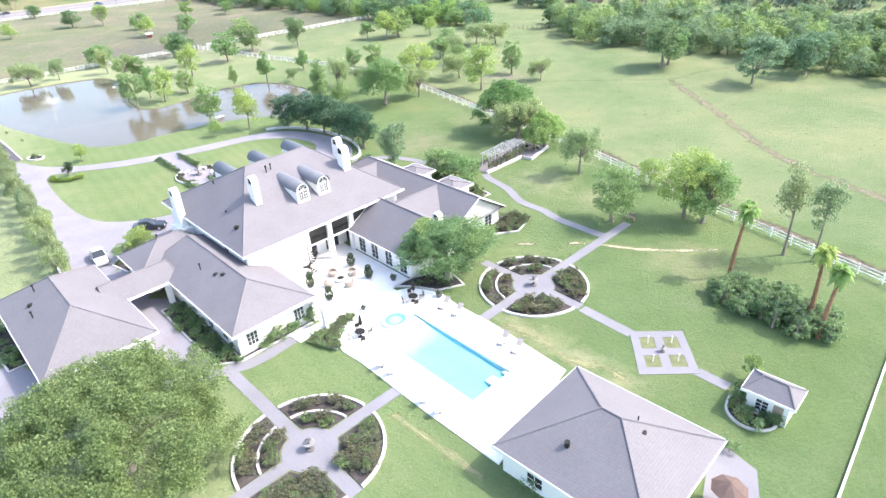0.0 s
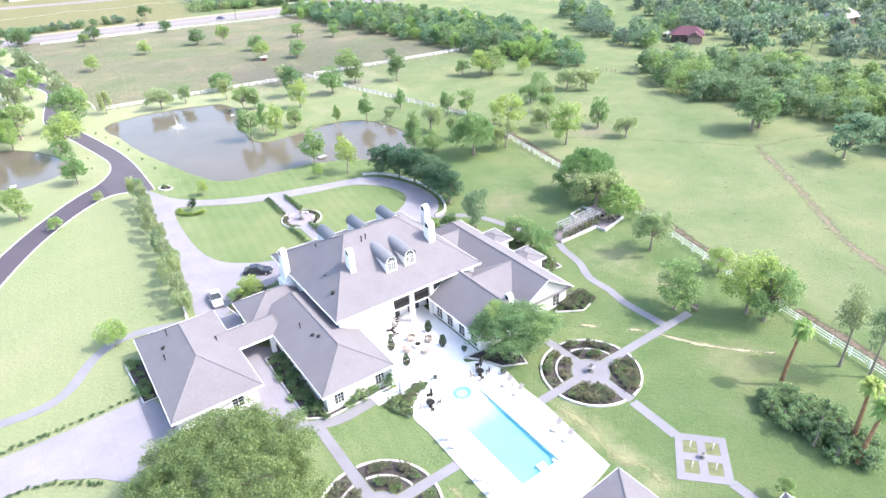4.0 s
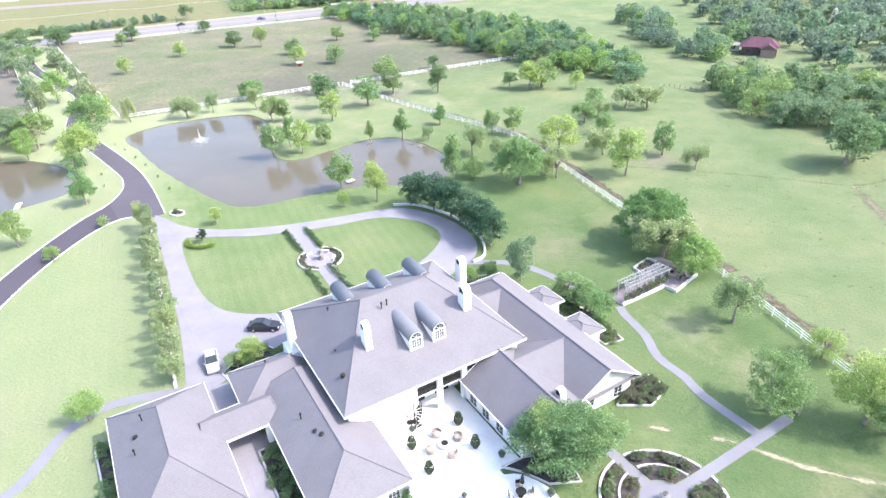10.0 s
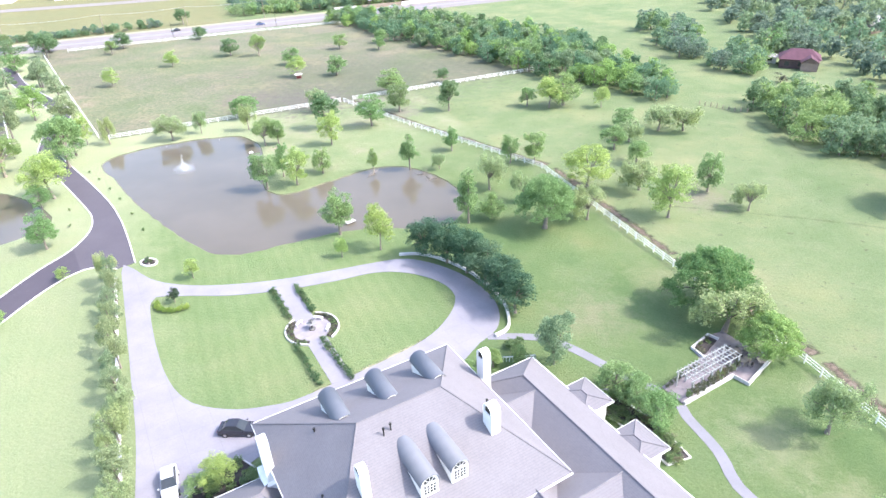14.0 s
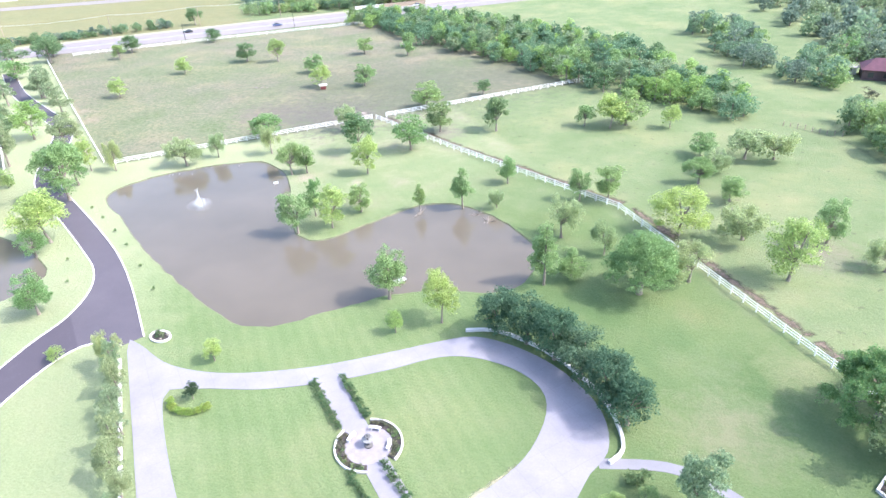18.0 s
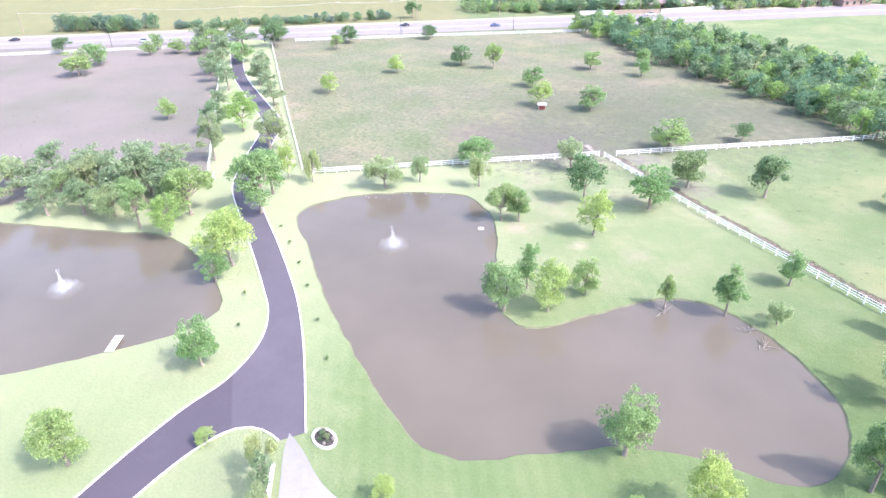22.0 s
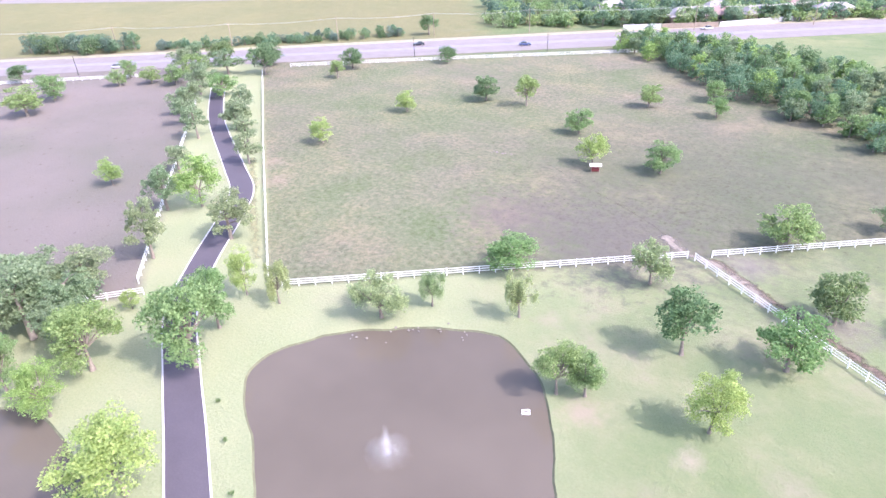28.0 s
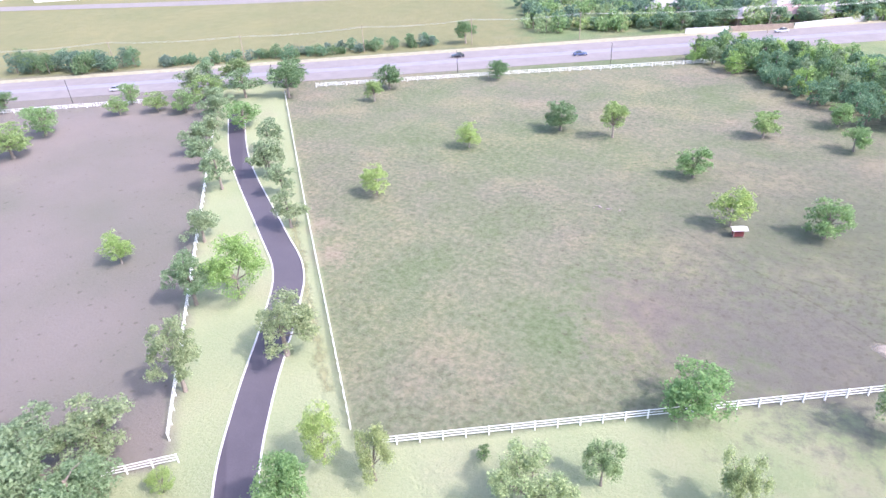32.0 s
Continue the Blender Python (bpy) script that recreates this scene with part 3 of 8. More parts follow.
FORK_EDGE = curve([(-70.0, 28.5), (-81.6, 50.0), (-88.6, 67.5), (-93.6, 83.0), (-95.7, 95.0), (-95.9, 104.0), (-94.4, 109.0), (-91.4, 110.6), (-88.6, 110.4)], 1.5)
tagged(new("road", sheet("road", [WEST_EDGE + FORK_EDGE + EAST_EDGE[::-1]], 0.03, ASPHALT, 0.08)), "dark smooth asphalt drive that forks before the house", "road", kind="structure")
for line, side in ((EAST_EDGE, 1), (WEST_EDGE, -1), (FORK_EDGE, -1)):
    a, b_ = (offset(line, 0.22 * side), line) if side > 0 else (line, offset(line, 0.22 * side))
    tagged(part("kerb", band(Shape(), a, b_, -0.05, 0.12), KERB), "pale concrete kerb along the asphalt drive", "kerb", kind="structure")

# concrete loop before the house with its island of lawn
LOOP_OUT = curve([(-88.4, 111.8), (-85.6, 110.9), (-78.8, 108.2), (-70.2, 108.4), (-59.9, 111.8), (-50.5, 116.9), (-44.2, 120.7), (-39.6, 122.7), (-33.7, 121.7), (-27.9, 118.7), (-23.3, 114.2), (-21.3, 110.2),
                  (-21.0, 106.0), (-22.7, 102.6)], 1.5) + [(-25.0, 95.6), (-43.0, 77.8), (-46.6, 70.0), (-49.2, 63.5), (-51.6, 67.4)] + \
    curve([(-51.6, 67.8), (-58.8, 77.2), (-69.2, 89.2), (-86.9, 109.4)], 2.0)
ISLAND = curve([(-75.7, 102.4), (-72.7, 104.8), (-64.2, 106.6), (-56.5, 109.6), (-49.3, 113.6), (-43.3, 117.5), (-37.9, 118.3), (-32.2, 116.7), (-28.7, 113.1), (-28.6, 107.1),
                (-31.6, 100.0), (-41.6, 88.4), (-45.5, 85.5), (-50.9, 83.7), (-57.3, 84.4), (-65.0, 90.2)], 1.5, True)
tagged(new("driveway", sheet("driveway", [LOOP_OUT, ISLAND], 0.05, CONCRETE, 0.1)), "pale grey concrete carriage loop before the house", "driveway", kind="structure")
tagged(new("driveway", sheet("driveway", [[(-49.0, 50.8), (-55.0, 44.0), (-65.2, 33.8), (-82.0, 20.0), (-78.0, 14.0), (-60.0, 29.5), (-54.6, 35.0), (-51.6, 37.0), (-47.0, 37.9), (-40.5, 37.8), (-36.6, 44.2), (-40.6, 46.6)]], 0.05, CONCRETE, 0.1)),
       "wide grey concrete apron beside the garage", "driveway", kind="structure")

# highway beyond the pasture
HW = Vector((0.797, 0.603))
HN = Vector((-0.603, 0.797))
hw0 = Vector((-352.0, 223.5))


def along(d, side):
    p = hw0 + HW * d + HN * side
    return (p.x, p.y)


for lo, hi, word in ((-13.0, -2.6, "near"), (2.2, 12.5, "far")):
    road = Shape()
    line = [along(d, 0) for d in range(-520, 900, 20)]
    band(road, offset(line, hi), offset(line, lo), -0.2, 0.06)
    tagged(part("highway_road", road, HIGHWAY), "pale sunlit concrete lanes of the highway", "road", kind="structure")
verge = Shape()
band(verge, offset(line, 2.2), offset(line, -2.6), -0.2, 0.04)
tagged(part("highway_median", verge, CONCRETE), "grey paved middle strip of the highway", "road", kind="structure")
verge = Shape()
band(verge, offset(line, 17.5), offset(line, 12.5), -0.2, 0.03)
tagged(part("highway_verge", verge, SAND), "dry sandy verge along the highway", "verge", kind="structure")

tagged(new("driveway", sheet("driveway", [[(-42.3, 59.8), (-39.3, 62.8), (-46.0, 69.6), (-49.0, 66.6)]], 0.062, CONCRETE, 0.1)), "grey concrete drive beside the covered link", "driveway", kind="structure")

tagged(new("driveway", sheet("driveway", [[(-42.9, 60.5), (-40.3, 63.1), (-25.6, 48.0), (-30.2, 47.9)]], 0.056, CONCRETE, 0.1)), "grey concrete court beside the west wing", "driveway", kind="structure")
strip = [(-640.0, 285.0), (-558.6, 318.6), (-486.9, 350.7), (-420.1, 380.6), (-348.1, 417.5), (-300.0, 445.0)]
tagged(part("far_road", band(Shape(), offset(strip, 16.0), strip, -0.2, 0.05), HIGHWAY), "pale car park strip beyond the straw field", "road", kind="structure")

# garden paths
ribbon("path", [(-31.5, 46.7), (-28.0, 47.7), (-23.3, 49.4), (-21.0, 51.6), (-19.0, 54.0), (-17.8, 55.2)], 1.5, PATH_MAT, "grey stone path curving past the west wing", "path")
ribbon("path", [(3.0, 95.6), (3.6, 93.8), (6.4, 89.2), (7.8, 84.8), (11.0, 81.2), (12.6, 78.4), (18.0, 73.0)], 1.3, PATH_MAT, "winding pale stone path over the lawn", "path")
ribbon("path", [(-21.9, 104.2), (-15.0, 105.3), (-10.6, 104.0), (-4.4, 100.3), (0.6, 97.6)], 1.4, PATH_MAT, "pale stone path behind the east wing", "path")
ribbon("path", [(-70.0, 40.0), (-60.6, 47.8), (-61.0, 57.4), (-58.6, 62.6), (-50.6, 66.8)], 1.6, PATH_MAT, "pale path across the west lawn", "path")
ribbon("path", [(20.9, 46.2), (23.0, 44.0)], 1.2, PATH_MAT, "short stone path to the garden house", "path", step=3)
ribbon("path", [(12.0, 57.0), (16.2, 52.2)], 1.3, PATH_MAT, "stone path between the round garden and the herb garden", "path", step=3)


def spoke_path(c, a, r0, r1, w):
    d = Vector((math.cos(a), math.sin(a)))
    p, q = Vector(c) + d * r0, Vector(c) + d * r1
    ribbon("path", [tuple(p), tuple(q)], w, PATH_MAT, "straight grey stone path of the round garden", "path", 0.036, step=4)


# herb garden: a paved square with four beds
HERB = [(16.1, 52.6), (21.5, 52.4), (21.1, 45.9), (15.4, 46.0)]


def herb(u, v):
    a, b_, c, d = [Vector(p) for p in HERB]
    p = a.lerp(b_, u).lerp(d.lerp(c, u), v)
    return (p.x, p.y)


holes = [[herb(u0, v0), herb(u0 + 0.27, v0), herb(u0 + 0.27, v0 + 0.27), herb(u0, v0 + 0.27)] for u0 in (0.15, 0.58) for v0 in (0.15, 0.58)]
tagged(new("paving", sheet("paving", [HERB] + holes, 0.05, PATH_MAT, 0.08)), "grey paved square of the herb garden", "paving", kind="structure")

# courtyard walk with its round place
ribbon("path", [(-56.2, 110.0), (-48.6, 102.0)], 2.9, CONCRETE, "concrete walk over the carriage island", "path", 0.045, step=5)
ribbon("path", [(-46.0, 99.3), (-38.6, 91.6)], 2.9, CONCRETE, "concrete walk over the carriage island", "path", 0.045, step=5)
tagged(part("paving", Shape().lathe([(2.75, -0.05), (2.75, 0.052)], 40, (-47.2, 101.0, 0)), COURT), "round pinkish stone place with the court fountain", "paving", kind="structure")

# pool deck, patio and pool
PATIO = [(-20.0, 53.8), (-18.6, 52.6), (-12.9, 58.2)] + curve([(-13.6, 56.3), (-14.3, 54.1), (-14.1, 51.4), (-11.8, 49.2)], 0.7) + [(-4.5, 41.6), (1.4, 35.8), (8.6, 46.9), (1.9, 54.8)] + \
    curve([(-1.9, 58.5), (-4.0, 61.0), (-7.2, 62.2), (-9.0, 61.8)], 0.7) + [(-9.6, 62.4), (-7.6, 64.2), (-15.2, 71.9), (-17.6, 74.4), (-26.0, 66.2), (-24.2, 62.6), (-17.0, 56.2)]
tagged(new("patio", sheet("patio", [PATIO, POOL], 0.12, DECK, 0.2)), "sunlit white limestone patio and pool deck", "patio", kind="structure")
tagged(new("paving", sheet("paving", [[(-43.4, 62.6), (-35.6, 61.8), (-32.6, 58.4), (-29.4, 51.4), (-31.6, 46.6), (-36.0, 43.6), (-40.0, 47.6), (-33.9, 55.4)]], 0.045, CONCRETE, 0.08)), "grey concrete court between garage and west wing", "paving", kind="structure")

# ---- the house; its own axes: u along the back wall, v towards the front drive ----
HOUSE_AT, HOUSE_TURN = (-25.9, 60.65, 0.0), 44.9
house = thing("house", "large white stucco country house with grey shingle hip roofs", "house", HOUSE_AT, HOUSE_TURN)


def hip_roof(name, u0, v0, u1, v1, z, top, axis, a, b_, parent, overlap=0.0, label=""):
    """A roof over a rectangle; the ridge runs along axis from a to b_, at mid-width; a thin soffit closes it below."""
    s = Shape()
    cs = [(u0, v0, z), (u1, v0, z), (u1, v1, z), (u0, v1, z)]
    mu, mv = (u0 + u1) / 2, (v0 + v1) / 2
    if axis == "v":
        r = [(mu, a, top), (mu, b_, top)]
        s.add(cs + r, [(0, 1, 4), (1, 2, 5, 4), (2, 3, 5), (3, 0, 4, 5), (3, 2, 1, 0)])
    else:
        r = [(a, mv, top), (b_, mv, top)]
        s.add(cs + r, [(3, 0, 4), (0, 1, 5, 4), (1, 2, 5), (2, 3, 4, 5), (3, 2, 1, 0)])
    ob = part(name, s, ROOF, parent, label)
    e, h = 0.05, 0.24
    for x0, y0, x1, y1 in ((u0 - e, v0 - e, u1 + e, v0), (u0 - e, v1, u1 + e, v1 + e), (u0 - e, v0, u0, v1), (u1, v0, u1 + e, v1)):
        part("fascia", Shape().box(x0, y0, z - h, x1, y1, z + 0.04), WHITE, ob, "white painted fascia and gutter")
    cap = Shape()
    edges = [(r[0], r[1])] + ([(cs[0], r[0]), (cs[1], r[0]), (cs[2], r[1]), (cs[3], r[1])] if axis == "v" else [(cs[0], r[0]), (cs[3], r[0]), (cs[1], r[1]), (cs[2], r[1])])
    for p, q in edges:
        if (Vector(p) - Vector(q)).length > 0.3:
            cap.tube(p, q, 0.09, 0.09, 5)
    part("ridge_cap", cap, ROOF, ob)
    return ob


def walls(name, u0, v0, u1, v1, z, parent, t=0.3):
    """Four outer walls with thickness."""
    for x0, y0, x1, y1 in ((u0, v0, u1, v0 + t), (u0, v1 - t, u1, v1), (u0, v0 + t, u0 + t, v1 - t), (u1 - t, v0 + t, u1, v1 - t)):
        part(name, Shape().box(x0, y0, 0, x1, y1, z), STUCCO, parent)


def window(u, v, z, w, h, face, parent, panes=(2, 3), arch=False):
    """A framed window on a wall face: face is 'u+', 'u-', 'v+' or 'v-', the way that it looks."""
    turn = {"v-": 0, "u+": 90, "v+": 180, "u-": -90}[face]
    m = pose(u, v, z, 0, 0, turn)
    d, k = 0.07, 0.09
    ring = [(-w / 2 - k, -k), (w / 2 + k, -k), (w / 2 + k, h + k), (-w / 2 - k, h + k)]
    hole = [(-w / 2, 0), (w / 2, 0), (w / 2, h), (-w / 2, h)]
    frame_ = Shape().add([(x, y, z) for y in (-d, 0.02) for x, z in ring + hole],
                         [(i, (i + 1) % 4, 4 + (i + 1) % 4, 4 + i) for i in range(4)] + [(4 + i, 4 + (i + 1) % 4, 12 + (i + 1) % 4, 12 + i) for i in range(4)] + [(8 + i, 8 + (i + 1) % 4, (i + 1) % 4, i) for i in range(4)])
    win = part("window", frame_, WHITE, parent, "white window frame", m=m)
    part("sill", Shape().box(-w / 2 - k, -d - 0.06, -k - 0.05, w / 2 + k, 0.02, -k), WHITE, win)
    for i in range(1, panes[0]):
        x = -w / 2 + w * i / panes[0]
        part("glazing_bar", Shape().box(x - 0.025, -d + 0.02, 0, x + 0.025, 0.0, h), WHITE, win)
    for i in range(1, panes[1]):
        y = h * i / panes[1]
        part("glazing_bar", Shape().box(-w / 2, -d + 0.025, y - 0.02, w / 2, 0.0, y + 0.02), WHITE, win)
    for i in range(panes[0]):
        x0, x1 = -w / 2 + w * i / panes[0], -w / 2 + w * (i + 1) / panes[0]
        part("pane", Shape().box(x0 + 0.025, -0.03, 0, x1 - 0.025, -0.004, h), DARK_GLASS, win)
    return win


main = part("wall", Shape().box(0.7, 22.2, 0, 23.5, 22.5, 6.0), STUCCO, house)
# main block walls; the back wall has a two-storey loggia with three bays
for b4 in ((0.7, 0.9, 1.0, 22.2), (23.2, 0.9, 23.5, 22.2), (1.0, 0.9, 8.6, 1.2), (19.2, 0.9, 23.2, 1.2)):
    part("wall", Shape().box(b4[0], b4[1], 0, b4[2], b4[3], 6.0), STUCCO, house)
for i, u in enumerate((8.6, 12.0, 15.4, 18.6)):
    part("column", Shape().box(u, 0.9, 0, u + 0.65, 1.5, 5.3), STUCCO, house, "tall square white column of the loggia")
part("beam", Shape().box(8.6, 0.9, 5.3, 19.2, 1.5, 6.0), STUCCO, house)
part("balcony_floor", Shape().box(9.2, 1.25, 2.95, 19.2, 3.6, 3.2), STUCCO, house)
part("loggia_wall", Shape().box(8.6, 3.6, 0, 19.2, 3.8, 6.0), STUCCO, house, "shaded wall behind the loggia")
for u in (9.25, 12.65, 16.05):
    rail = Shape().box(u, 1.15, 4.1, u + 2.6, 1.22, 4.16).box(u, 1.15, 3.3, u + 2.6, 1.22, 3.36)
    for k in range(14):
        rail.box(u + 0.1 + k * 0.185, 1.17, 3.36, u + 0.125 + k * 0.185, 1.2, 4.1)
    part("balcony_rail", rail, IRON, house, "black iron balcony rail")
    # added dark sheet: gives the bay the shade of the loggia behind
    part("screen", Shape().box(u + 0.02, 1.3, 3.3, u + 2.72, 1.36, 5.3), SHADE, house, "dark panel standing for the shade in the upper loggia bay")
    part("door", Shape().box(u + 0.3, 3.5, 0.1, u + 2.2, 3.62, 2.5), DARK_GLASS, house, "dark glazed loggia door")
main_roof = hip_roof("roof", 0.0, 0.0, 24.2, 23.0, 6.1, 11.75, "u", 7.8, 16.8, house)
window(21.2, 0.9, 3.7, 1.2, 1.7, "v-", house)
for u in (2.6, 6.6, 10.6, 14.4, 18.0, 21.6):
    window(u, 22.5, 3.7, 1.1, 1.7, "v+", house)
    if u not in (10.6, 14.4):
        window(u, 22.5, 0.6, 1.1, 2.1, "v+", house)
door = part("front_door", Shape().box(11.6, 22.48, 0.1, 13.4, 22.6, 2.7), WOOD, house, "dark wooden front door")
for v in (6.0, 18.0):
    window(0.7, v, 3.7, 1.1, 1.7, "u-", house)


def dormer(u, v, face, z, w, length, parent):
    """A dormer with white cheeks, an arched window and a barrel roof of grey metal."""
    m = pose(u, v, z, 0, 0, {"v-": 0, "v+": 180, "u-": -90, "u+": 90}[face])
    r, h = w / 2, 1.55
    body, n = Shape(), 14
    arc = [(r * math.cos(math.pi * k / n), h + r * math.sin(math.pi * k / n)) for k in range(n + 1)]
    prof = [(r, -0.4)] + arc + [(-r, -0.4)]
    c = len(prof)
    body.add([(x, 0, y) for x, y in prof] + [(x, length, y) for x, y in prof], [tuple(range(c))] + [(i, c + i, c + i + 1, i + 1) for i in range(c - 1)])
    d = part("dormer", body, STUCCO, parent, "white arched dormer", m=m)
    ro = r + 0.13
    s = Shape()
    a0 = [(ro * math.cos(math.pi * k / n), h + ro * math.sin(math.pi * k / n)) for k in range(n + 1)]
    s.add([(x, -0.18, y) for x, y in a0] + [(x, length, y) for x, y in a0] + [(x * 0.94, -0.18, h + (y - h) * 0.94) for x, y in a0],
          [(i + 1, i, n + 1 + i, n + 2 + i) for i in range(n)] + [(i, i + 1, 2 * n + 3 + i, 2 * n + 2 + i) for i in range(n)])
    part("dormer_roof", s, METAL_ROOF, d, "rounded grey roof of a dormer", True)
    g = Shape()
    gw = r * 0.72
    g.box(-gw, -0.03, 0.25, -0.06, -0.01, h - 0.05).box(0.06, -0.03, 0.25, gw, -0.01, h - 0.05)
    fan = [(gw * math.cos(math.pi * k / 10), h + 0.06 + gw * math.sin(math.pi * k / 10)) for k in range(11)]
    g.add([(x, -0.03, y) for x, y in fan], [tuple(range(11))[::-1]])
    gl = part("dormer_window", g, DARK_GLASS, d)
    bars = Shape()
    for x in (-gw, -gw * 0.55, -0.05, gw * 0.45, gw * 0.95):
        bars.box(x, -0.05, 0.25, x + 0.05, -0.031, h)
    for y in (0.25, 0.62, 1.0, 1.36, h - 0.02):
        bars.box(-gw, -0.052, y, gw, -0.032, y + 0.05)
    for k in (2.5, 5, 7.5):
        bars.tube((0, -0.045, h + 0.06), (gw * math.cos(math.pi * k / 10), -0.045, h + 0.06 + gw * math.sin(math.pi * k / 10)), 0.025, 0.025, 4)
    part("glazing_grid", bars, WHITE, gl, "white glazing bars of the window")
    return d


for u in (11.0, 14.1):
    dormer(u, 3.7, "v-", 8.0, 1.75, 5.2, main_roof)
for u in (7.4, 12.6, 18.0):
    dormer(u, 18.6, "v+", 8.2, 1.75, 4.6, main_roof)


def chimney(u, v, z0, z1, wu, wv, parent, along_v=True):
    """A white chimney with an arched hood, open on two sides."""
    c = part("chimney", Shape().box(u - wu / 2, v - wv / 2, z0, u + wu / 2, v + wv / 2, z1 - 1.0), STUCCO, parent, "white stucco chimney with an arched hood")
    n = 10
    a, b_ = (wv, wu) if along_v else (wu, wv)
    ro, ri = a / 2, a / 2 - 0.2
    hood = Shape()
    outer = [(ro * math.cos(math.pi * i / n), ro * math.sin(math.pi * i / n)) for i in range(n + 1)]
    inner = [(ri * math.cos(math.pi * i / n), ri * math.sin(math.pi * i / n)) for i in range(n + 1)]
    base = z1 - 1.0 + 0.35
    pts = [(x, base + y) for x, y in outer] + [(-ro, z1 - 1.0), (-ri, z1 - 1.0)] + [(x, base + y) for x, y in inner[::-1]] + [(ri, z1 - 1.0), (ro, z1 - 1.0)]
    c_ = len(pts)
    put = (lambda s, d, z: (u + d, v + s, z)) if along_v else (lambda s, d, z: (u + s, v + d, z))
    vs = [put(x, -b_ / 2, y) for x, y in pts] + [put(x, b_ / 2, y) for x, y in pts]
    quads = []
    for i in range(c_):
        j = (i + 1) % c_
        quads.append((i, j, c_ + j, c_ + i))
    for base_i in (0, c_):
        m_ = n + 1
        for i in range(n):
            quads.append((base_i + i, base_i + i + 1, base_i + 2 * m_ + 2 - 2 - i, base_i + 2 * m_ + 2 - 1 - i))
        quads.append((base_i + n, base_i + n + 1, base_i + n + 2, base_i + n + 3))
        quads.append((base_i + 0, base_i + c_ - 1, base_i + c_ - 2, base_i + 2 * m_ + 1))
    hood.add(vs, quads)
    part("hood", hood, STUCCO, c)
    # flue widened into a dark block that stands for shade inside the hood
    part("flue", Shape().box(u - wu * 0.4, v - wv * 0.3, z1 - 1.0, u + wu * 0.4, v + wv * 0.3, z1 - 0.35), IRON, c)
    return c


chimney(5.9, 6.2, 7.8, 12.5, 0.8, 1.3, main_roof)
chimney(19.4, 6.4, 7.8, 12.2, 1.05, 1.45, main_roof)
chimney(24.9, 16.0, 0.0, 9.7, 1.0, 1.4, house)
chimney(-0.1, 16.6, 0.0, 10.0, 0.9, 1.4, house)
part("chimney_base", Shape().prism([(-1.0, 15.4), (0.6, 15.4), (0.6, 18.4), (-1.0, 18.4)], 0, 4.6), STUCCO, house, "broad white chimney base")

# west wing, its north part, the covered link and the garage
walls("wall", -5.9, -8.0, 2.8, 11.0, 3.0, house)
hip_roof("roof", -6.6, -8.7, 3.4, 13.0, 3.1, 5.6, "v", -3.6, 11.6, house)
walls("wall", -7.8, 11.6, 0.4, 17.6, 3.0, house)
hip_roof("roof", -8.5, 10.6, 1.0, 18.3, 3.12, 5.3, "u", -4.2, -1.6, house)
hip_roof("roof", -13.6, 6.9, -5.0, 12.1, 3.08, 4.6, "u", -13.2, -5.4, house)
for v in (7.2, 11.3):
    part("column", Shape().box(-7.0, v, 0, -6.4, v + 0.6, 3.0), STUCCO, house, "white column of the covered passage")
walls("wall", -21.6, -1.0, -12.0, 17.5, 3.0, house)
hip_roof("roof", -22.3, -1.8, -11.3, 18.2, 3.1, 6.1, "v", 5.0, 13.2, house)
for u in (-4.3, 1.4):
    window(u, -8.0, 0.7, 1.2, 1.5, "v-", house, (3, 3))
for v in (-5.0, -1.5, 2.5):
    window(-5.9, v, 0.7, 1.2, 1.6, "u-", house)
    window(2.8, v, 0.3, 1.1, 2.2, "u+", house, (2, 4))
window(-14.5, -1.0, 0.8, 1.4, 1.4, "v-", house)
for v in (1.0, 4.2, 8.6):
    part("garage_door", Shape().box(-21.68, v, 0.05, -21.58, v + 2.6, 2.4), WHITE, house, "white panelled garage door")

# east wings: rear wing, long wing and their cross roofs
walls("wall", 15.8, -10.4, 24.6, 0.9, 3.1, house)


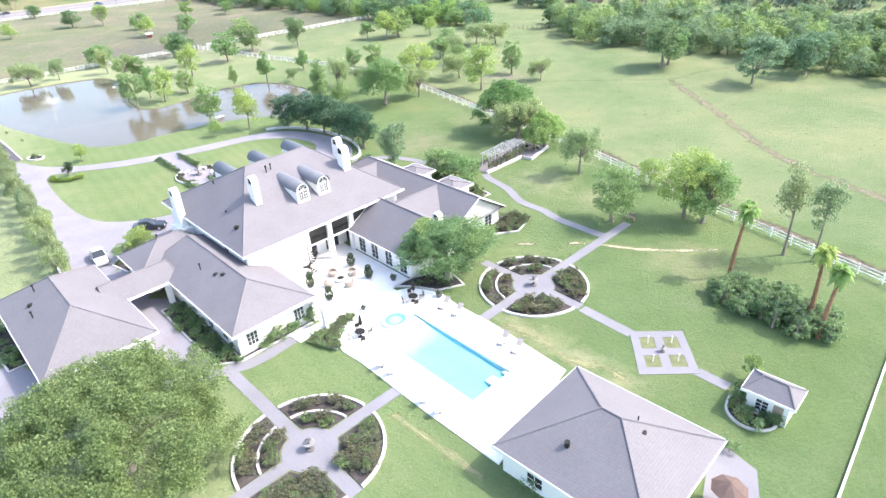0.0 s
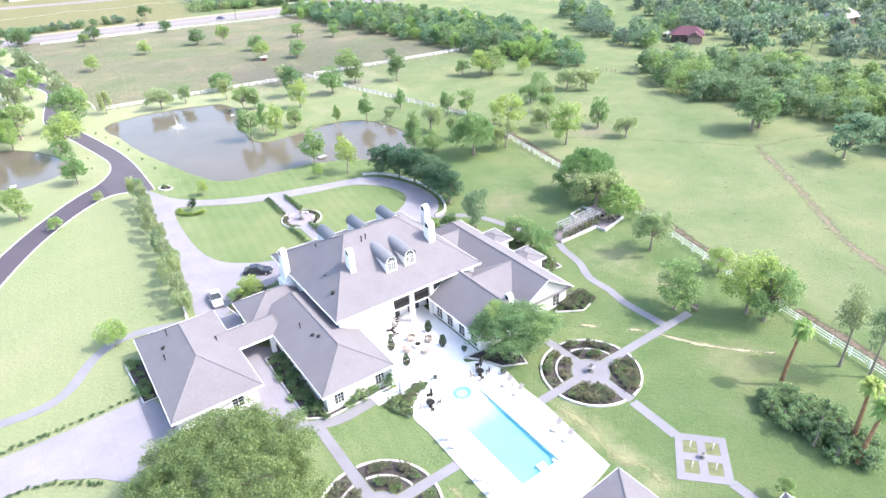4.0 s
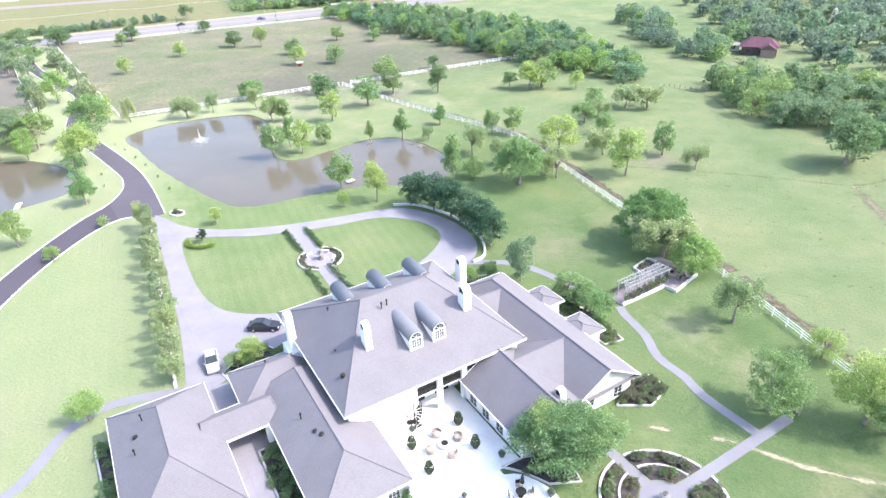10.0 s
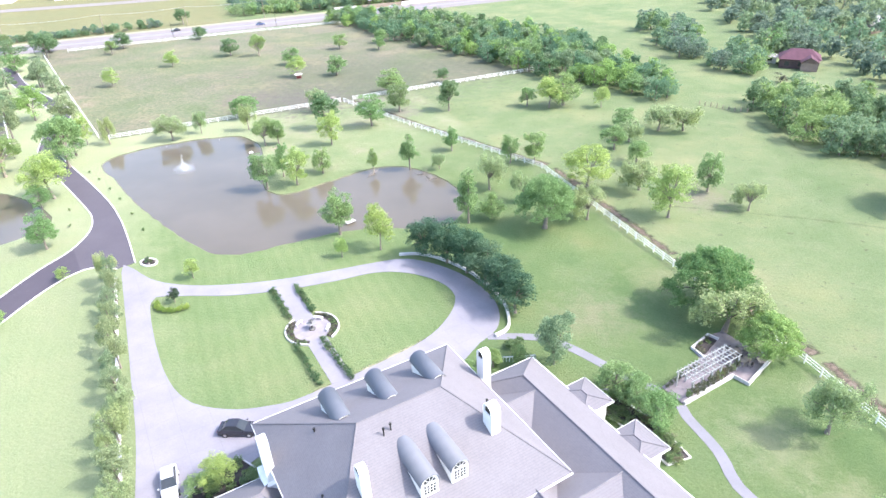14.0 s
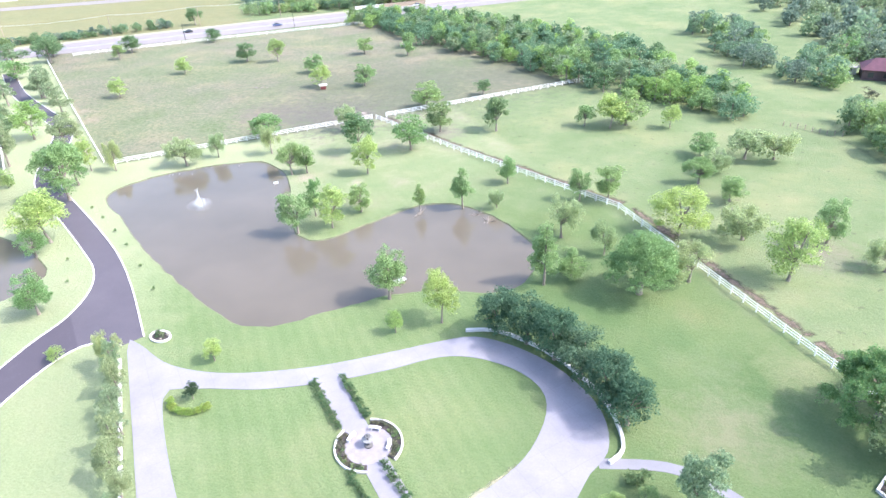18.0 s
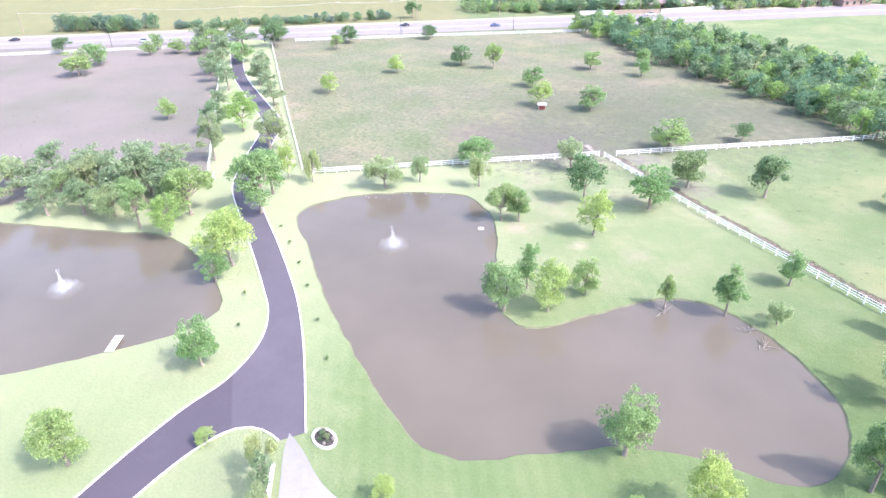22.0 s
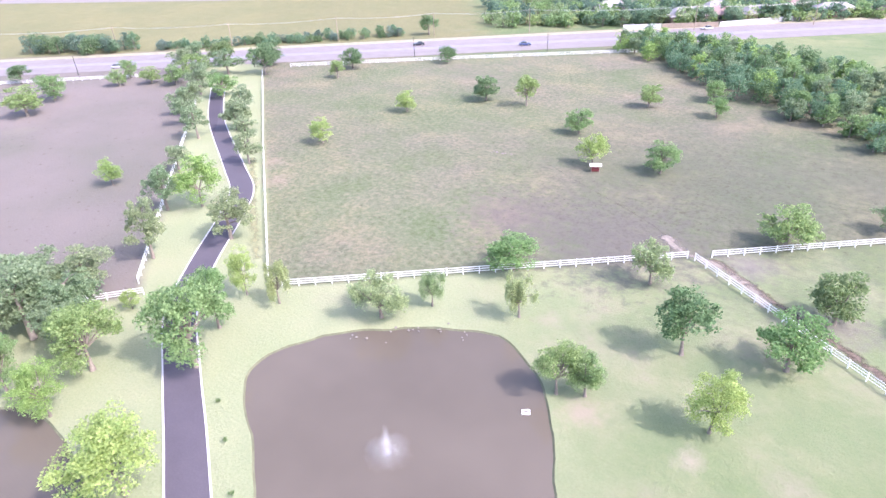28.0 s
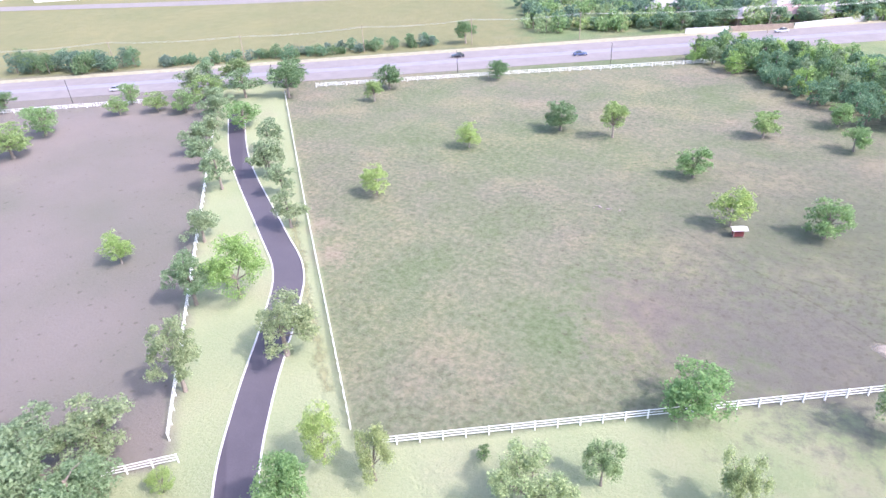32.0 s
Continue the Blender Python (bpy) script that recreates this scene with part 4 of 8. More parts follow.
def gable_roof(u0, v0, u1, v1, z, top, axis, label="", hip=0.0):
    """A gabled roof; with hip, the far end of a roof along v slopes back by that much."""
    s = Shape()
    mu, mv = (u0 + u1) / 2, (v0 + v1) / 2
    cs = [(u0, v0, z), (u1, v0, z), (u1, v1, z), (u0, v1, z)]
    if axis == "v":
        s.add(cs + [(mu, v0, top), (mu, v1 - hip, top)], [(1, 2, 5, 4), (3, 0, 4, 5), (3, 2, 1, 0)] + ([(2, 3, 5)] if hip else []))
        ends = [((u0 + 0.5, v0 + 0.45), (u1 - 0.5, v0 + 0.45), (mu, v0 + 0.45)), ((u0 + 0.5, v1 - 0.45), (u1 - 0.5, v1 - 0.45), (mu, v1 - 0.45))]
        verge_lines = [((u0, v0), (mu, v0), (u1, v0)), ((u0, v1), (mu, v1), (u1, v1))]
    else:
        s.add(cs + [(u0, mv, top), (u1, mv, top)], [(0, 1, 5, 4), (2, 3, 4, 5), (3, 2, 1, 0)])
        ends = [((u0 + 0.45, v0 + 0.5), (u0 + 0.45, v1 - 0.5), (u0 + 0.45, mv)), ((u1 - 0.45, v0 + 0.5), (u1 - 0.45, v1 - 0.5), (u1 - 0.45, mv))]
        verge_lines = [((u0, v0), (u0, mv), (u0, v1)), ((u1, v0), (u1, mv), (u1, v1))]
    ob = part("roof", s, ROOF, house, label)
    lines = [((u0, v0), (u0, v1)), ((u1, v0), (u1, v1))] if axis == "v" else [((u0, v0), (u1, v0)), ((u0, v1), (u1, v1))]
    if hip:
        ends, verge_lines = ends[:1], verge_lines[:1]
        lines.append(((u0, v1), (u1, v1)))
    for a, b_, c in ends:
        part("gable", Shape().add([(*a, z), (*b_, z), (*c, top - 0.25)], [(0, 1, 2), (2, 1, 0)]), STUCCO, ob)
    for a, b_, c in verge_lines:
        for p, q in (((*a, z), (*b_, top)), ((*b_, top), (*c, z))):
            part("verge_board", Shape().tube(p, q, 0.065, 0.065, 4), WHITE, ob, "white painted verge board")
    for p, q in lines:
        part("fascia", Shape().tube((*p, z), (*q, z), 0.065, 0.065, 4), WHITE, ob, "white painted fascia")
    cap = Shape().tube((mu, v0, top), (mu, v1 - hip, top), 0.1, 0.1, 5) if axis == "v" else Shape().tube((u0, mv, top), (u1, mv, top), 0.1, 0.1, 5)
    if hip:
        cap.tube((mu, v1 - hip, top), (u0, v1, z), 0.1, 0.1, 5).tube((mu, v1 - hip, top), (u1, v1, z), 0.1, 0.1, 5)
    part("ridge_cap", cap, ROOF, ob)
    return ob


gable_roof(15.0, -11.1, 25.2, 1.0, 3.1, 6.2, "v")
walls("wall", 24.0, -9.2, 33.1, 17.4, 3.0, house)
gable_roof(23.2, -10.1, 33.7, 18.3, 3.0, 6.2, "v", hip=5.0)
gable_roof(20.3, -8.3, 28.6, 3.5, 3.06, 6.0, "u", "grey shingle roof across the two east wings")
gable_roof(20.6, 5.4, 28.6, 16.2, 3.06, 6.0, "u", "grey shingle roof between main block and long wing")
walls("wall", 24.0, 5.0, 26.0, 17.0, 3.0, house)
for v0 in (7.2, -1.0):
    walls("wall", 33.3, v0 + 0.4, 36.2, v0 + 4.4, 2.7, house)
    hip_roof("roof", 32.2, v0, 36.8, v0 + 4.8, 2.8, 3.45, "v", v0 + 1.9, v0 + 2.9, house)
    window(36.2, v0 + 2.4, 0.6, 1.2, 1.6, "u+", house)
for v in (-9.0, -6.2, -3.4, -0.8):
    window(15.8, v, 0.3, 1.3, 2.3, "u-", house, (2, 4))
for u in (26.5, 31.0):
    window(u, -9.2, 0.4, 1.3, 2.1, "v-", house, (2, 4))
for v in (-6.0, 14.0, 5.8):
    window(33.1, v, 0.6, 1.2, 1.7, "u+", house)
chimney(21.5, -9.5, 3.6, 6.7, 0.8, 1.15, house)
# white side wall between the two east wings, with its small dark window
side = part("side_wall", Shape().box(24.85, -9.4, 2.9, 25.02, -6.9, 3.95), STUCCO, house, "short white wall between two roofs")
part("window_pane", Shape().box(24.82, -8.3, 3.42, 24.86, -7.3, 3.85), DARK_GLASS, side)

# vents and pipes on the roofs
for u, v, z in ((4.6, 15.0, 9.0), (9.6, 9.6, 10.9), (10.4, 9.8, 10.9), (20.6, 9.0, 9.2), (2.8, 8.6, 7.4), (-3.6, 4.0, 4.6), (-4.2, 14.8, 4.8), (-18.6, 13.0, 5.2), (-20.0, 9.0, 4.3), (27.0, -2.4, 5.0), (26.0, 9.6, 4.4)):
    pipe = Shape().tube((u, v, z - 0.3), (u, v, z + 0.75), 0.07, 0.07, 6).lathe([(0.13, z + 0.7), (0.13, z + 0.85)], 8, (u, v, 0))
    part("vent_pipe", pipe, IRON, house, "dark roof vent pipe")
for u, v, z in ((-3.0, 1.2, 4.75), (-2.6, 0.2, 4.95), (-19.6, 11.4, 4.5), (2.0, 4.6, 7.6)):
    part("roof_vent", Shape().lathe([(0.3, z - 0.2), (0.3, z + 0.22), (0.12, z + 0.3)], 10, (u, v, 0)), IRON, house, "round dark roof vent")
# spiral stair from the loggia to the patio
stair = thing("spiral_staircase", "dark iron spiral staircase from patio to balcony", "staircase", (0, 0, 0))
stair.matrix_basis = pose(*HOUSE_AT, 0, 0, HOUSE_TURN) @ pose(8.0, -0.35, 0.12)
part("post", Shape().tube((0, 0, 0), (0, 0, 4.2), 0.06, 0.06, 8), IRON, stair)
for k in range(16):
    a0, a1, z = k * 0.42, k * 0.42 + 0.46, 0.19 * (k + 1)
    part("tread", Shape().prism([(0.06 * math.cos(a0), 0.06 * math.sin(a0)), (0.95 * math.cos(a0), 0.95 * math.sin(a0)), (0.95 * math.cos(a1), 0.95 * math.sin(a1))], z - 0.04, z, True), IRON, stair)
    part("baluster", Shape().tube((0.92 * math.cos(a0), 0.92 * math.sin(a0), z), (0.92 * math.cos(a0), 0.92 * math.sin(a0), z + 0.95), 0.018, 0.018, 5), IRON, stair)
rail = Shape()
for k in range(15):
    a0, a1 = k * 0.42, (k + 1) * 0.42
    rail.tube((0.92 * math.cos(a0), 0.92 * math.sin(a0), 0.19 * (k + 1) + 0.95), (0.92 * math.cos(a1), 0.92 * math.sin(a1), 0.19 * (k + 2) + 0.95), 0.03, 0.03, 5)
part("handrail", rail, IRON, stair)


def small_house(name, label, centre, turn, lu, lv, z, top, ridge, over=0.6, mat=STUCCO):
    """A detached one-storey building with a hip roof, the ridge along its first axis."""
    t = thing(name, label, "building", (*centre, 0), turn)
    walls_ = (lu / 2 - over, lv / 2 - over)
    for x0, y0, x1, y1 in ((-walls_[0], -walls_[1], walls_[0], -walls_[1] + 0.25), (-walls_[0], walls_[1] - 0.25, walls_[0], walls_[1]),
                           (-walls_[0], -walls_[1] + 0.25, -walls_[0] + 0.25, walls_[1] - 0.25), (walls_[0] - 0.25, -walls_[1] + 0.25, walls_[0], walls_[1] - 0.25)):
        part("wall", Shape().box(x0, y0, 0, x1, y1, z - 0.1), mat, t)
    hip_roof("roof", -lu / 2, -lv / 2, lu / 2, lv / 2, z, top, "u", -ridge / 2, ridge / 2, t)
    return t


pool_house = small_house("pool_house", "white pool house with a grey shingle hip roof", (9.9, 35.2), 44.9 - 90 + 2.5, 13.4, 12.1, 2.9, 6.1, 1.7)
window(-6.1, 2.6, 0.4, 1.6, 2.1, "u-", pool_house, (2, 4))
window(-6.1, -2.6, 0.4, 1.6, 2.1, "u-", pool_house, (2, 4))
for u in (-3.0, 1.0):
    window(u, -5.45, 0.6, 1.4, 1.7, "v-", pool_house)
part("vent_pipe", Shape().tube((1.6, 1.2, 5.2), (1.6, 1.2, 5.9), 0.06, 0.06), IRON, pool_house)
for u, v in ((2.4, 0.6), (-1.6, -3.4)):
    part("roof_vent", Shape().lathe([(0.22, 4.2), (0.22, 5.3 if u > 0 else 4.75)], 8, (u, v, 0)), IRON, pool_house)
garden_house = small_house("garden_house", "small white garden house with a grey hip roof", (25.2, 40.9), -42.5, 4.3, 3.1, 2.55, 3.5, 2.0, 0.45)
window(-0.4, -1.1, 0.7, 1.0, 1.1, "v-", garden_house)
part("door", Shape().box(0.5, -1.14, 0.05, 1.3, -1.08, 2.0), WOOD, garden_house)

# ---- trees ----
def cards(centres, normals, size, r, flat=0.35):
    """Small leaf clumps: one tilted, pointed sheet for each centre."""
    n = len(centres)
    rand = r.normal(size=(n, 3))
    nrm = normals + 0.75 * rand
    nrm /= np.linalg.norm(nrm, axis=1)[:, None] + 1e-9
    a = np.cross(nrm, r.normal(size=(n, 3)))
    a /= np.linalg.norm(a, axis=1)[:, None] + 1e-9
    b = np.cross(nrm, a)
    s = size * r.uniform(0.6, 1.35, (n, 1))
    tip = nrm * s * flat * 0.5
    leaf = np.stack([centres + a * s, centres - a * s * 0.55 + b * s * 0.85 - tip, centres - a * s * 0.55 - b * s * 0.85 - tip], 1)
    return leaf.reshape(-1, 3), np.arange(3 * n).reshape(-1, 3)


def crown_points(kind, r, count, h, rad):
    """Leaf places and outward ways for a crown of the kind, for a tree of height h and crown radius rad."""
    lobes = []
    if kind == "c":
        for k in range(16):
            t = r.uniform(0.08, 1.0)
            w = rad * (1.05 - t) ** 0.75
            a = r.uniform(0, 6.28)
            lobes.append((math.cos(a) * w * 0.55, math.sin(a) * w * 0.55, h * (0.14 + 0.80 * t), rad * 0.42 * (1.15 - 0.6 * t)))
    elif kind in "pn":
        for k in range(18):
            t = r.uniform(0.0 if kind == "p" else 0.3, 1)
            a = r.uniform(0, 6.28)
            w = rad * (0.25 + 0.6 * r.uniform()) * (1.05 - 0.55 * t)
            lobes.append((math.cos(a) * w, math.sin(a) * w, h * (0.40 + 0.54 * t), rad * r.uniform(0.25, 0.40)))
    elif kind == "w":
        for k in range(15):
            t = r.uniform(0, 1)
            a = r.uniform(0, 6.28)
            w = rad * (0.25 + 0.6 * math.sqrt(r.uniform()))
            lobes.append((math.cos(a) * w, math.sin(a) * w, h * (0.38 + 0.48 * t), rad * r.uniform(0.22, 0.40)))
    elif kind == "k":
        for k in range(84):
            phi, a = math.acos(r.uniform(-0.12, 1.0)), r.uniform(0, 6.28)
            w = rad * 0.84 * math.sin(phi) * r.uniform(0.72, 1.05)
            lobes.append((math.cos(a) * w, math.sin(a) * w, h * (0.34 + 0.52 * math.cos(phi) * r.uniform(0.82, 1.06)), rad * r.uniform(0.14, 0.24)))
        for k in range(14):
            a, w = k * 2.4, rad * 0.5 * math.sqrt((k + 0.5) / 14)
            lobes.append((math.cos(a) * w, math.sin(a) * w, h * (0.78 - 0.14 * w / rad), rad * 0.22))
    elif kind in "brvhg":
        for k in range(9):
            a = r.uniform(0, 6.28)
            w = rad * 0.6 * math.sqrt(r.uniform())
            lobes.append((math.cos(a) * w, math.sin(a) * w, h * r.uniform(0.25, 0.7), rad * r.uniform(0.35, 0.55)))
    else:
        dense = kind in "de"
        for k in range(24 if dense else 18):
            t = r.uniform(0, 1)
            a = r.uniform(0, 6.28)
            prof = math.sin(math.pi * (0.18 + 0.72 * t)) ** 0.8
            w = rad * prof * (0.35 + 0.45 * r.uniform())
            lobes.append((math.cos(a) * w, math.sin(a) * w, h * (0.26 + 0.60 * t), rad * r.uniform(0.30, 0.46)))
    lobes = np.array(lobes)
    lobes[:, :2] *= np.array([r.uniform(0.85, 1.15), r.uniform(0.85, 1.15)])
    twigs = []
    for x, y, z, q in lobes:
        for k in range(9 if kind not in "brvhg" else 4):
            d = r.normal(size=3)
            d /= np.linalg.norm(d)
            d[2] = d[2] * 0.95 + 0.08
            s = q * r.uniform(0.34, 0.6)
            twigs.append((x + d[0] * q * 0.72, y + d[1] * q * 0.72, z + d[2] * q * 0.72, s))
    twigs = np.array(twigs)
    pick = r.choice(len(twigs), count, p=twigs[:, 3] ** 2 / (twigs[:, 3] ** 2).sum())
    d = r.normal(size=(count, 3))
    d /= np.linalg.norm(d, axis=1)[:, None]
    d[:, 2] = np.where(d[:, 2] < -0.35, -d[:, 2], d[:, 2])
    depth = r.uniform(0.15, 1.0, (count, 1)) ** 0.45 * r.choice([1.0, 1.0, 1.0, 1.22], (count, 1))
    c = twigs[pick, :3] + d * twigs[pick, 3:4] * depth * np.array([1, 1, 0.8])
    if kind == "w":
        c[:, 2] -= np.abs(r.normal(size=count)) * h * 0.10
    c[:, 2] = np.maximum(c[:, 2], 0.12)
    return c, d, lobes


def crown_mesh(name, kind, seed, count, size, h=8.0, rad=3.5, mat=None):
    r = np.random.default_rng(seed)
    c, d, lobes = crown_points(kind, r, count, h, rad)
    v, f = cards(c, d, size, r)
    me = bpy.data.meshes.new(name)
    me.from_pydata(v.tolist(), [], f.tolist())
    me.materials.append(mat or LEAVES["p" if kind == "n" else kind if kind in LEAVES else "o"])
    me.update()
    return me, lobes


def trunk_shape(kind, seed, lobes, h=8.0, rad=3.5, thick=1.0):
    r = random.Random(seed)
    s = Shape()
    fork = h * {"p": 0.86, "n": 0.9, "c": 0.9, "d": 0.30, "e": 0.3, "o": 0.34, "y": 0.34, "w": 0.30}.get(kind, 0.2)
    base = (0.26 if kind in "depow" else 0.2) * thick
    lean = (r.uniform(-0.25, 0.25), r.uniform(-0.25, 0.25))
    p = Vector((0, 0, -0.15))
    steps = 4
    for k in range(steps):
        q = Vector((lean[0] * (k + 1) / steps, lean[1] * (k + 1) / steps, fork * (k + 1) / steps))
        s.tube(p, q, base * (1.25 if k == 0 else 1 - 0.14 * k), base * (1 - 0.14 * (k + 1)), 8, False)
        p = q
    top = p
    for k in range(len(lobes) if kind in "ow" else 7):
        x, y, z, _ = lobes[k % len(lobes)]
        a = top if kind not in "pnc" else Vector((lean[0], lean[1], max(z - 0.7, h * 0.3)))
        mid = a.lerp(Vector((x, y, z)), 0.55) + Vector((0, 0, 0.25))
        s.tube(a, mid, 0.10 * thick, 0.06 * thick, 5, False).tube(mid, (x, y, z), 0.06 * thick, 0.025, 5, False)
    return s


TREE_WORDS = {"o": "leafy green oak with a rounded crown", "y": "young tree with bright yellow-green leaves", "d": "dense dark green oak", "m": "broad blue-green oak at the meadow's edge", "p": "tall thin pine with open grey-green crown", "n": "slender pine with a bare trunk and airy crown",
              "w": "pale sparse tree with drooping twigs", "c": "narrow conical green cypress", "b": "low round green shrub", "v": "low clump of ivy", "t": "clipped dark shrub", "h": "clipped dark hedge plant", "g": "clipped golden hedge plant", "e": "dense dark evergreen oak", "r": "low olive-brown rose bush"}
SPECIES, DISTANT = {}, {}
for kind, variants, count, size in (("o", 6, 8000, 0.115), ("y", 5, 7400, 0.112), ("d", 4, 9000, 0.118), ("p", 5, 6400, 0.122), ("w", 5, 7400, 0.118), ("c", 2, 7400, 0.115), ("b", 3, 460, 0.34), ("r", 3, 430, 0.34), ("v", 2, 560, 0.33), ("h", 2, 440, 0.36), ("g", 2, 500, 0.34), ("e", 4, 8800, 0.118),
                                    ("m", 3, 8600, 0.12), ("t", 2, 2200, 0.21), ("n", 3, 3000, 0.12)):
    SPECIES[kind], DISTANT[kind] = [], []
    for i in range(variants):
        me, lobes = crown_mesh("crown", kind, 11 * i + ord(kind), count, size)
        SPECIES[kind].append((me, trunk_shape(kind, i + ord(kind), lobes).data("trunk", BARK, True)))
        if count > 2000:
            me, lobes = crown_mesh("crown", kind, 11 * i + ord(kind), count * 9 // 20, size * 1.45)
        DISTANT[kind].append((me, SPECIES[kind][-1][1]))


def plant(x, y, h, r, kind, label="", category="tree", group="", z=0.0, name="tree"):
    me, tr = rng.choice((DISTANT if x < -185 or y > 185 or x > 48 else SPECIES)[kind])
    t = thing(name if kind not in "brvhg" else "shrub", label or TREE_WORDS[kind], category if kind not in "brvhg" else "shrub", group=group)
    t.matrix_basis = Matrix.LocRotScale((x, y, z), Euler((0, 0, rng.uniform(0, 6.28))), (r / 3.3, r / 3.3, h / 7.6))
    part("trunk", tr, None, t)
    part("crown", me, None, t)
    return t


LAWN_POND = [
    (-104.2, 182.7, 7.6, 2.4, 'w'), (-111.4, 193.4, 6.4, 4.4, 'o'), (-91.3, 200.9, 6.7, 3.3, 'w'), (-116.5, 178.4, 6.0, 2.1, 'w'),
    (-121.2, 172.2, 6.4, 4.3, 'w'), (-128.5, 175.0, 2.4, 1.1, 'b'), (-136.9, 166.7, 7.5, 2.1, 'w'), (-143.1, 165.6, 7.9, 2.4, 'y'),
    (-155.4, 153.6, 3.1, 1.4, 'y'), (-82.4, 186.6, 9.0, 3.9, 'd'), (-70.6, 190.3, 8.7, 4.4, 'o'), (-75.9, 174.8, 8.6, 3.3, 'y'),
    (-92.9, 171.4, 7.3, 2.9, 'o'), (-66.9, 203.8, 8.0, 4.1, 'd')]
PASTURE = [
    (-163.7, 271.6, 7.1, 4.6, 'd'), (-150.6, 272.2, 8.3, 3.7, 'o'), (-178.0, 251.9, 5.8, 3.4, 'y'), (-181.4, 221.6, 6.0, 3.4, 'y'),
    (-128.3, 258.0, 6.1, 3.9, 'o'), (-117.4, 240.5, 6.9, 3.7, 'y'), (-103.4, 243.4, 6.8, 3.9, 'o'), (-120.4, 286.7, 6.2, 3.9, 'o'),
    (-106.8, 300.8, 5.7, 3.6, 'o'), (-102.5, 286.1, 5.4, 3.1, 'o'), (-199.8, 304.6, 5.7, 3.7, 'd'), (-226.3, 282.8, 6.7, 4.5, 'd'),
    (-222.6, 270.9, 5.7, 3.3, 'o'), (-76.1, 223.2, 7.3, 5.0, 'o'), (-62.6, 237.0, 4.3, 2.9, 'd'), (-204.2, 178.7, 6.0, 2.8, 'y')]
DRIVE_PINES = [
    (-160.4, 176.3, 8.6, 4.6, 'p'), (-166.7, 164.5, 10.5, 3.5, 'p'), (-181.8, 177.5, 8.8, 3.9, 'p'), (-197.4, 191.0, 6.3, 3.6, 'p'),
    (-213.4, 207.9, 7.7, 3.9, 'p'), (-234.5, 218.1, 7.5, 4.1, 'p'), (-209.6, 217.5, 7.1, 3.8, 'p'), (-186.9, 202.7, 7.0, 3.3, 'p'),
    (-177.1, 182.3, 10.1, 4.9, 'y'), (-240.0, 236.5, 7.2, 4.9, 'o'), (-262.5, 256.5, 8.2, 5.6, 'p'), (-249.9, 262.6, 9.2, 6.2, 'd'),
    (-271.1, 249.6, 7.5, 5.1, 'o'), (-268.1, 238.7, 6.5, 4.4, 'o'), (-277.4, 235.6, 5.8, 3.9, 'o'), (-285.6, 228.3, 5.5, 3.5, 'o')]
DRIVE_END = [
    (-278.8, 194.7, 8.8, 6.0, 'o'), (-288.3, 207.5, 8.1, 5.5, 'o'), (-323.0, 213.0, 6.3, 4.3, 'd'), (-279.0, 249.5, 8.6, 5.0, 'p'), (-273.6, 263.2, 8.8, 5.0, 'd'), (-258.6, 273.0, 8.6, 5.4, 'd'), (-281.0, 257.6, 8.4, 4.6, 'p'),
    (-249.1, 234.9, 8.0, 4.2, 'p'), (-256.4, 241.2, 8.2, 4.4, 'p'), (-237.1, 223.6, 7.6, 4.0, 'p'), (-208.4, 217.6, 7.6, 4.0, 'p'), (-199.0, 212.4, 6.4, 3.4, 'p'), (-221.0, 228.6, 7.2, 3.8, 'p'), (-292.0, 236.3, 6.4, 3.6, 'o'), (-226.0, 213.6, 7.4, 3.8, 'p')]
GROVE = [
    (-135.4, 150.6, 12.4, 5.4, 'o'), (-139.8, 157.8, 9.4, 3.6, 'o'), (-146.8, 142.6, 9.7, 4.9, 'o'), (-142.9, 135.1, 8.1, 3.3, 'y'), (-124.2, 133.9, 10.4, 5.5, 'y'),
    (-161.0, 141.6, 11.4, 5.7, 'p'), (-165.0, 152.6, 7.3, 5.0, 'p'), (-150.5, 133.9, 10.2, 3.2, 'o'), (-170.8, 141.9, 8.4, 4.3, 'p')]
PROMONTORY = [
    (-78.7, 146.0, 8.4, 3.1, 'o'), (-78.4, 153.2, 7.7, 2.1, 'o'), (-73.1, 149.2, 8.2, 3.3, 'y'), (-70.2, 156.5, 5.8, 2.6, 'o'),
    (-58.8, 159.1, 5.6, 1.6, 'c'), (-50.8, 161.6, 8.0, 2.8, 'c'), (-44.1, 174.6, 5.8, 2.4, 'o'), (-44.2, 163.0, 3.9, 1.7, 'w'),
    (-54.6, 129.1, 8.7, 3.5, 'o'), (-107.2, 114.2, 7.4, 3.0, 'o')]
SHORE = [
    (-45.1, 124.9, 8.4, 2.8, 'y'), (-50.9, 121.3, 3.6, 1.3, 'y'), (-73.3, 110.3, 3.4, 1.4, 'y'), (-31.9, 137.6, 10.7, 3.0, 'c'),
    (-27.9, 140.3, 4.9, 2.8, 'o'), (-30.8, 153.3, 8.2, 3.3, 'w'), (-23.2, 148.5, 6.7, 2.4, 'w'), 
    (-10.2, 142.8, 6.8, 3.5, 'w'), (-28.8, 168.8, 6.7, 2.3, 'o'), (-23.4, 169.6, 7.4, 3.1, 'o'), (-122.6, 129.0, 5.2, 2.2, 'o')]
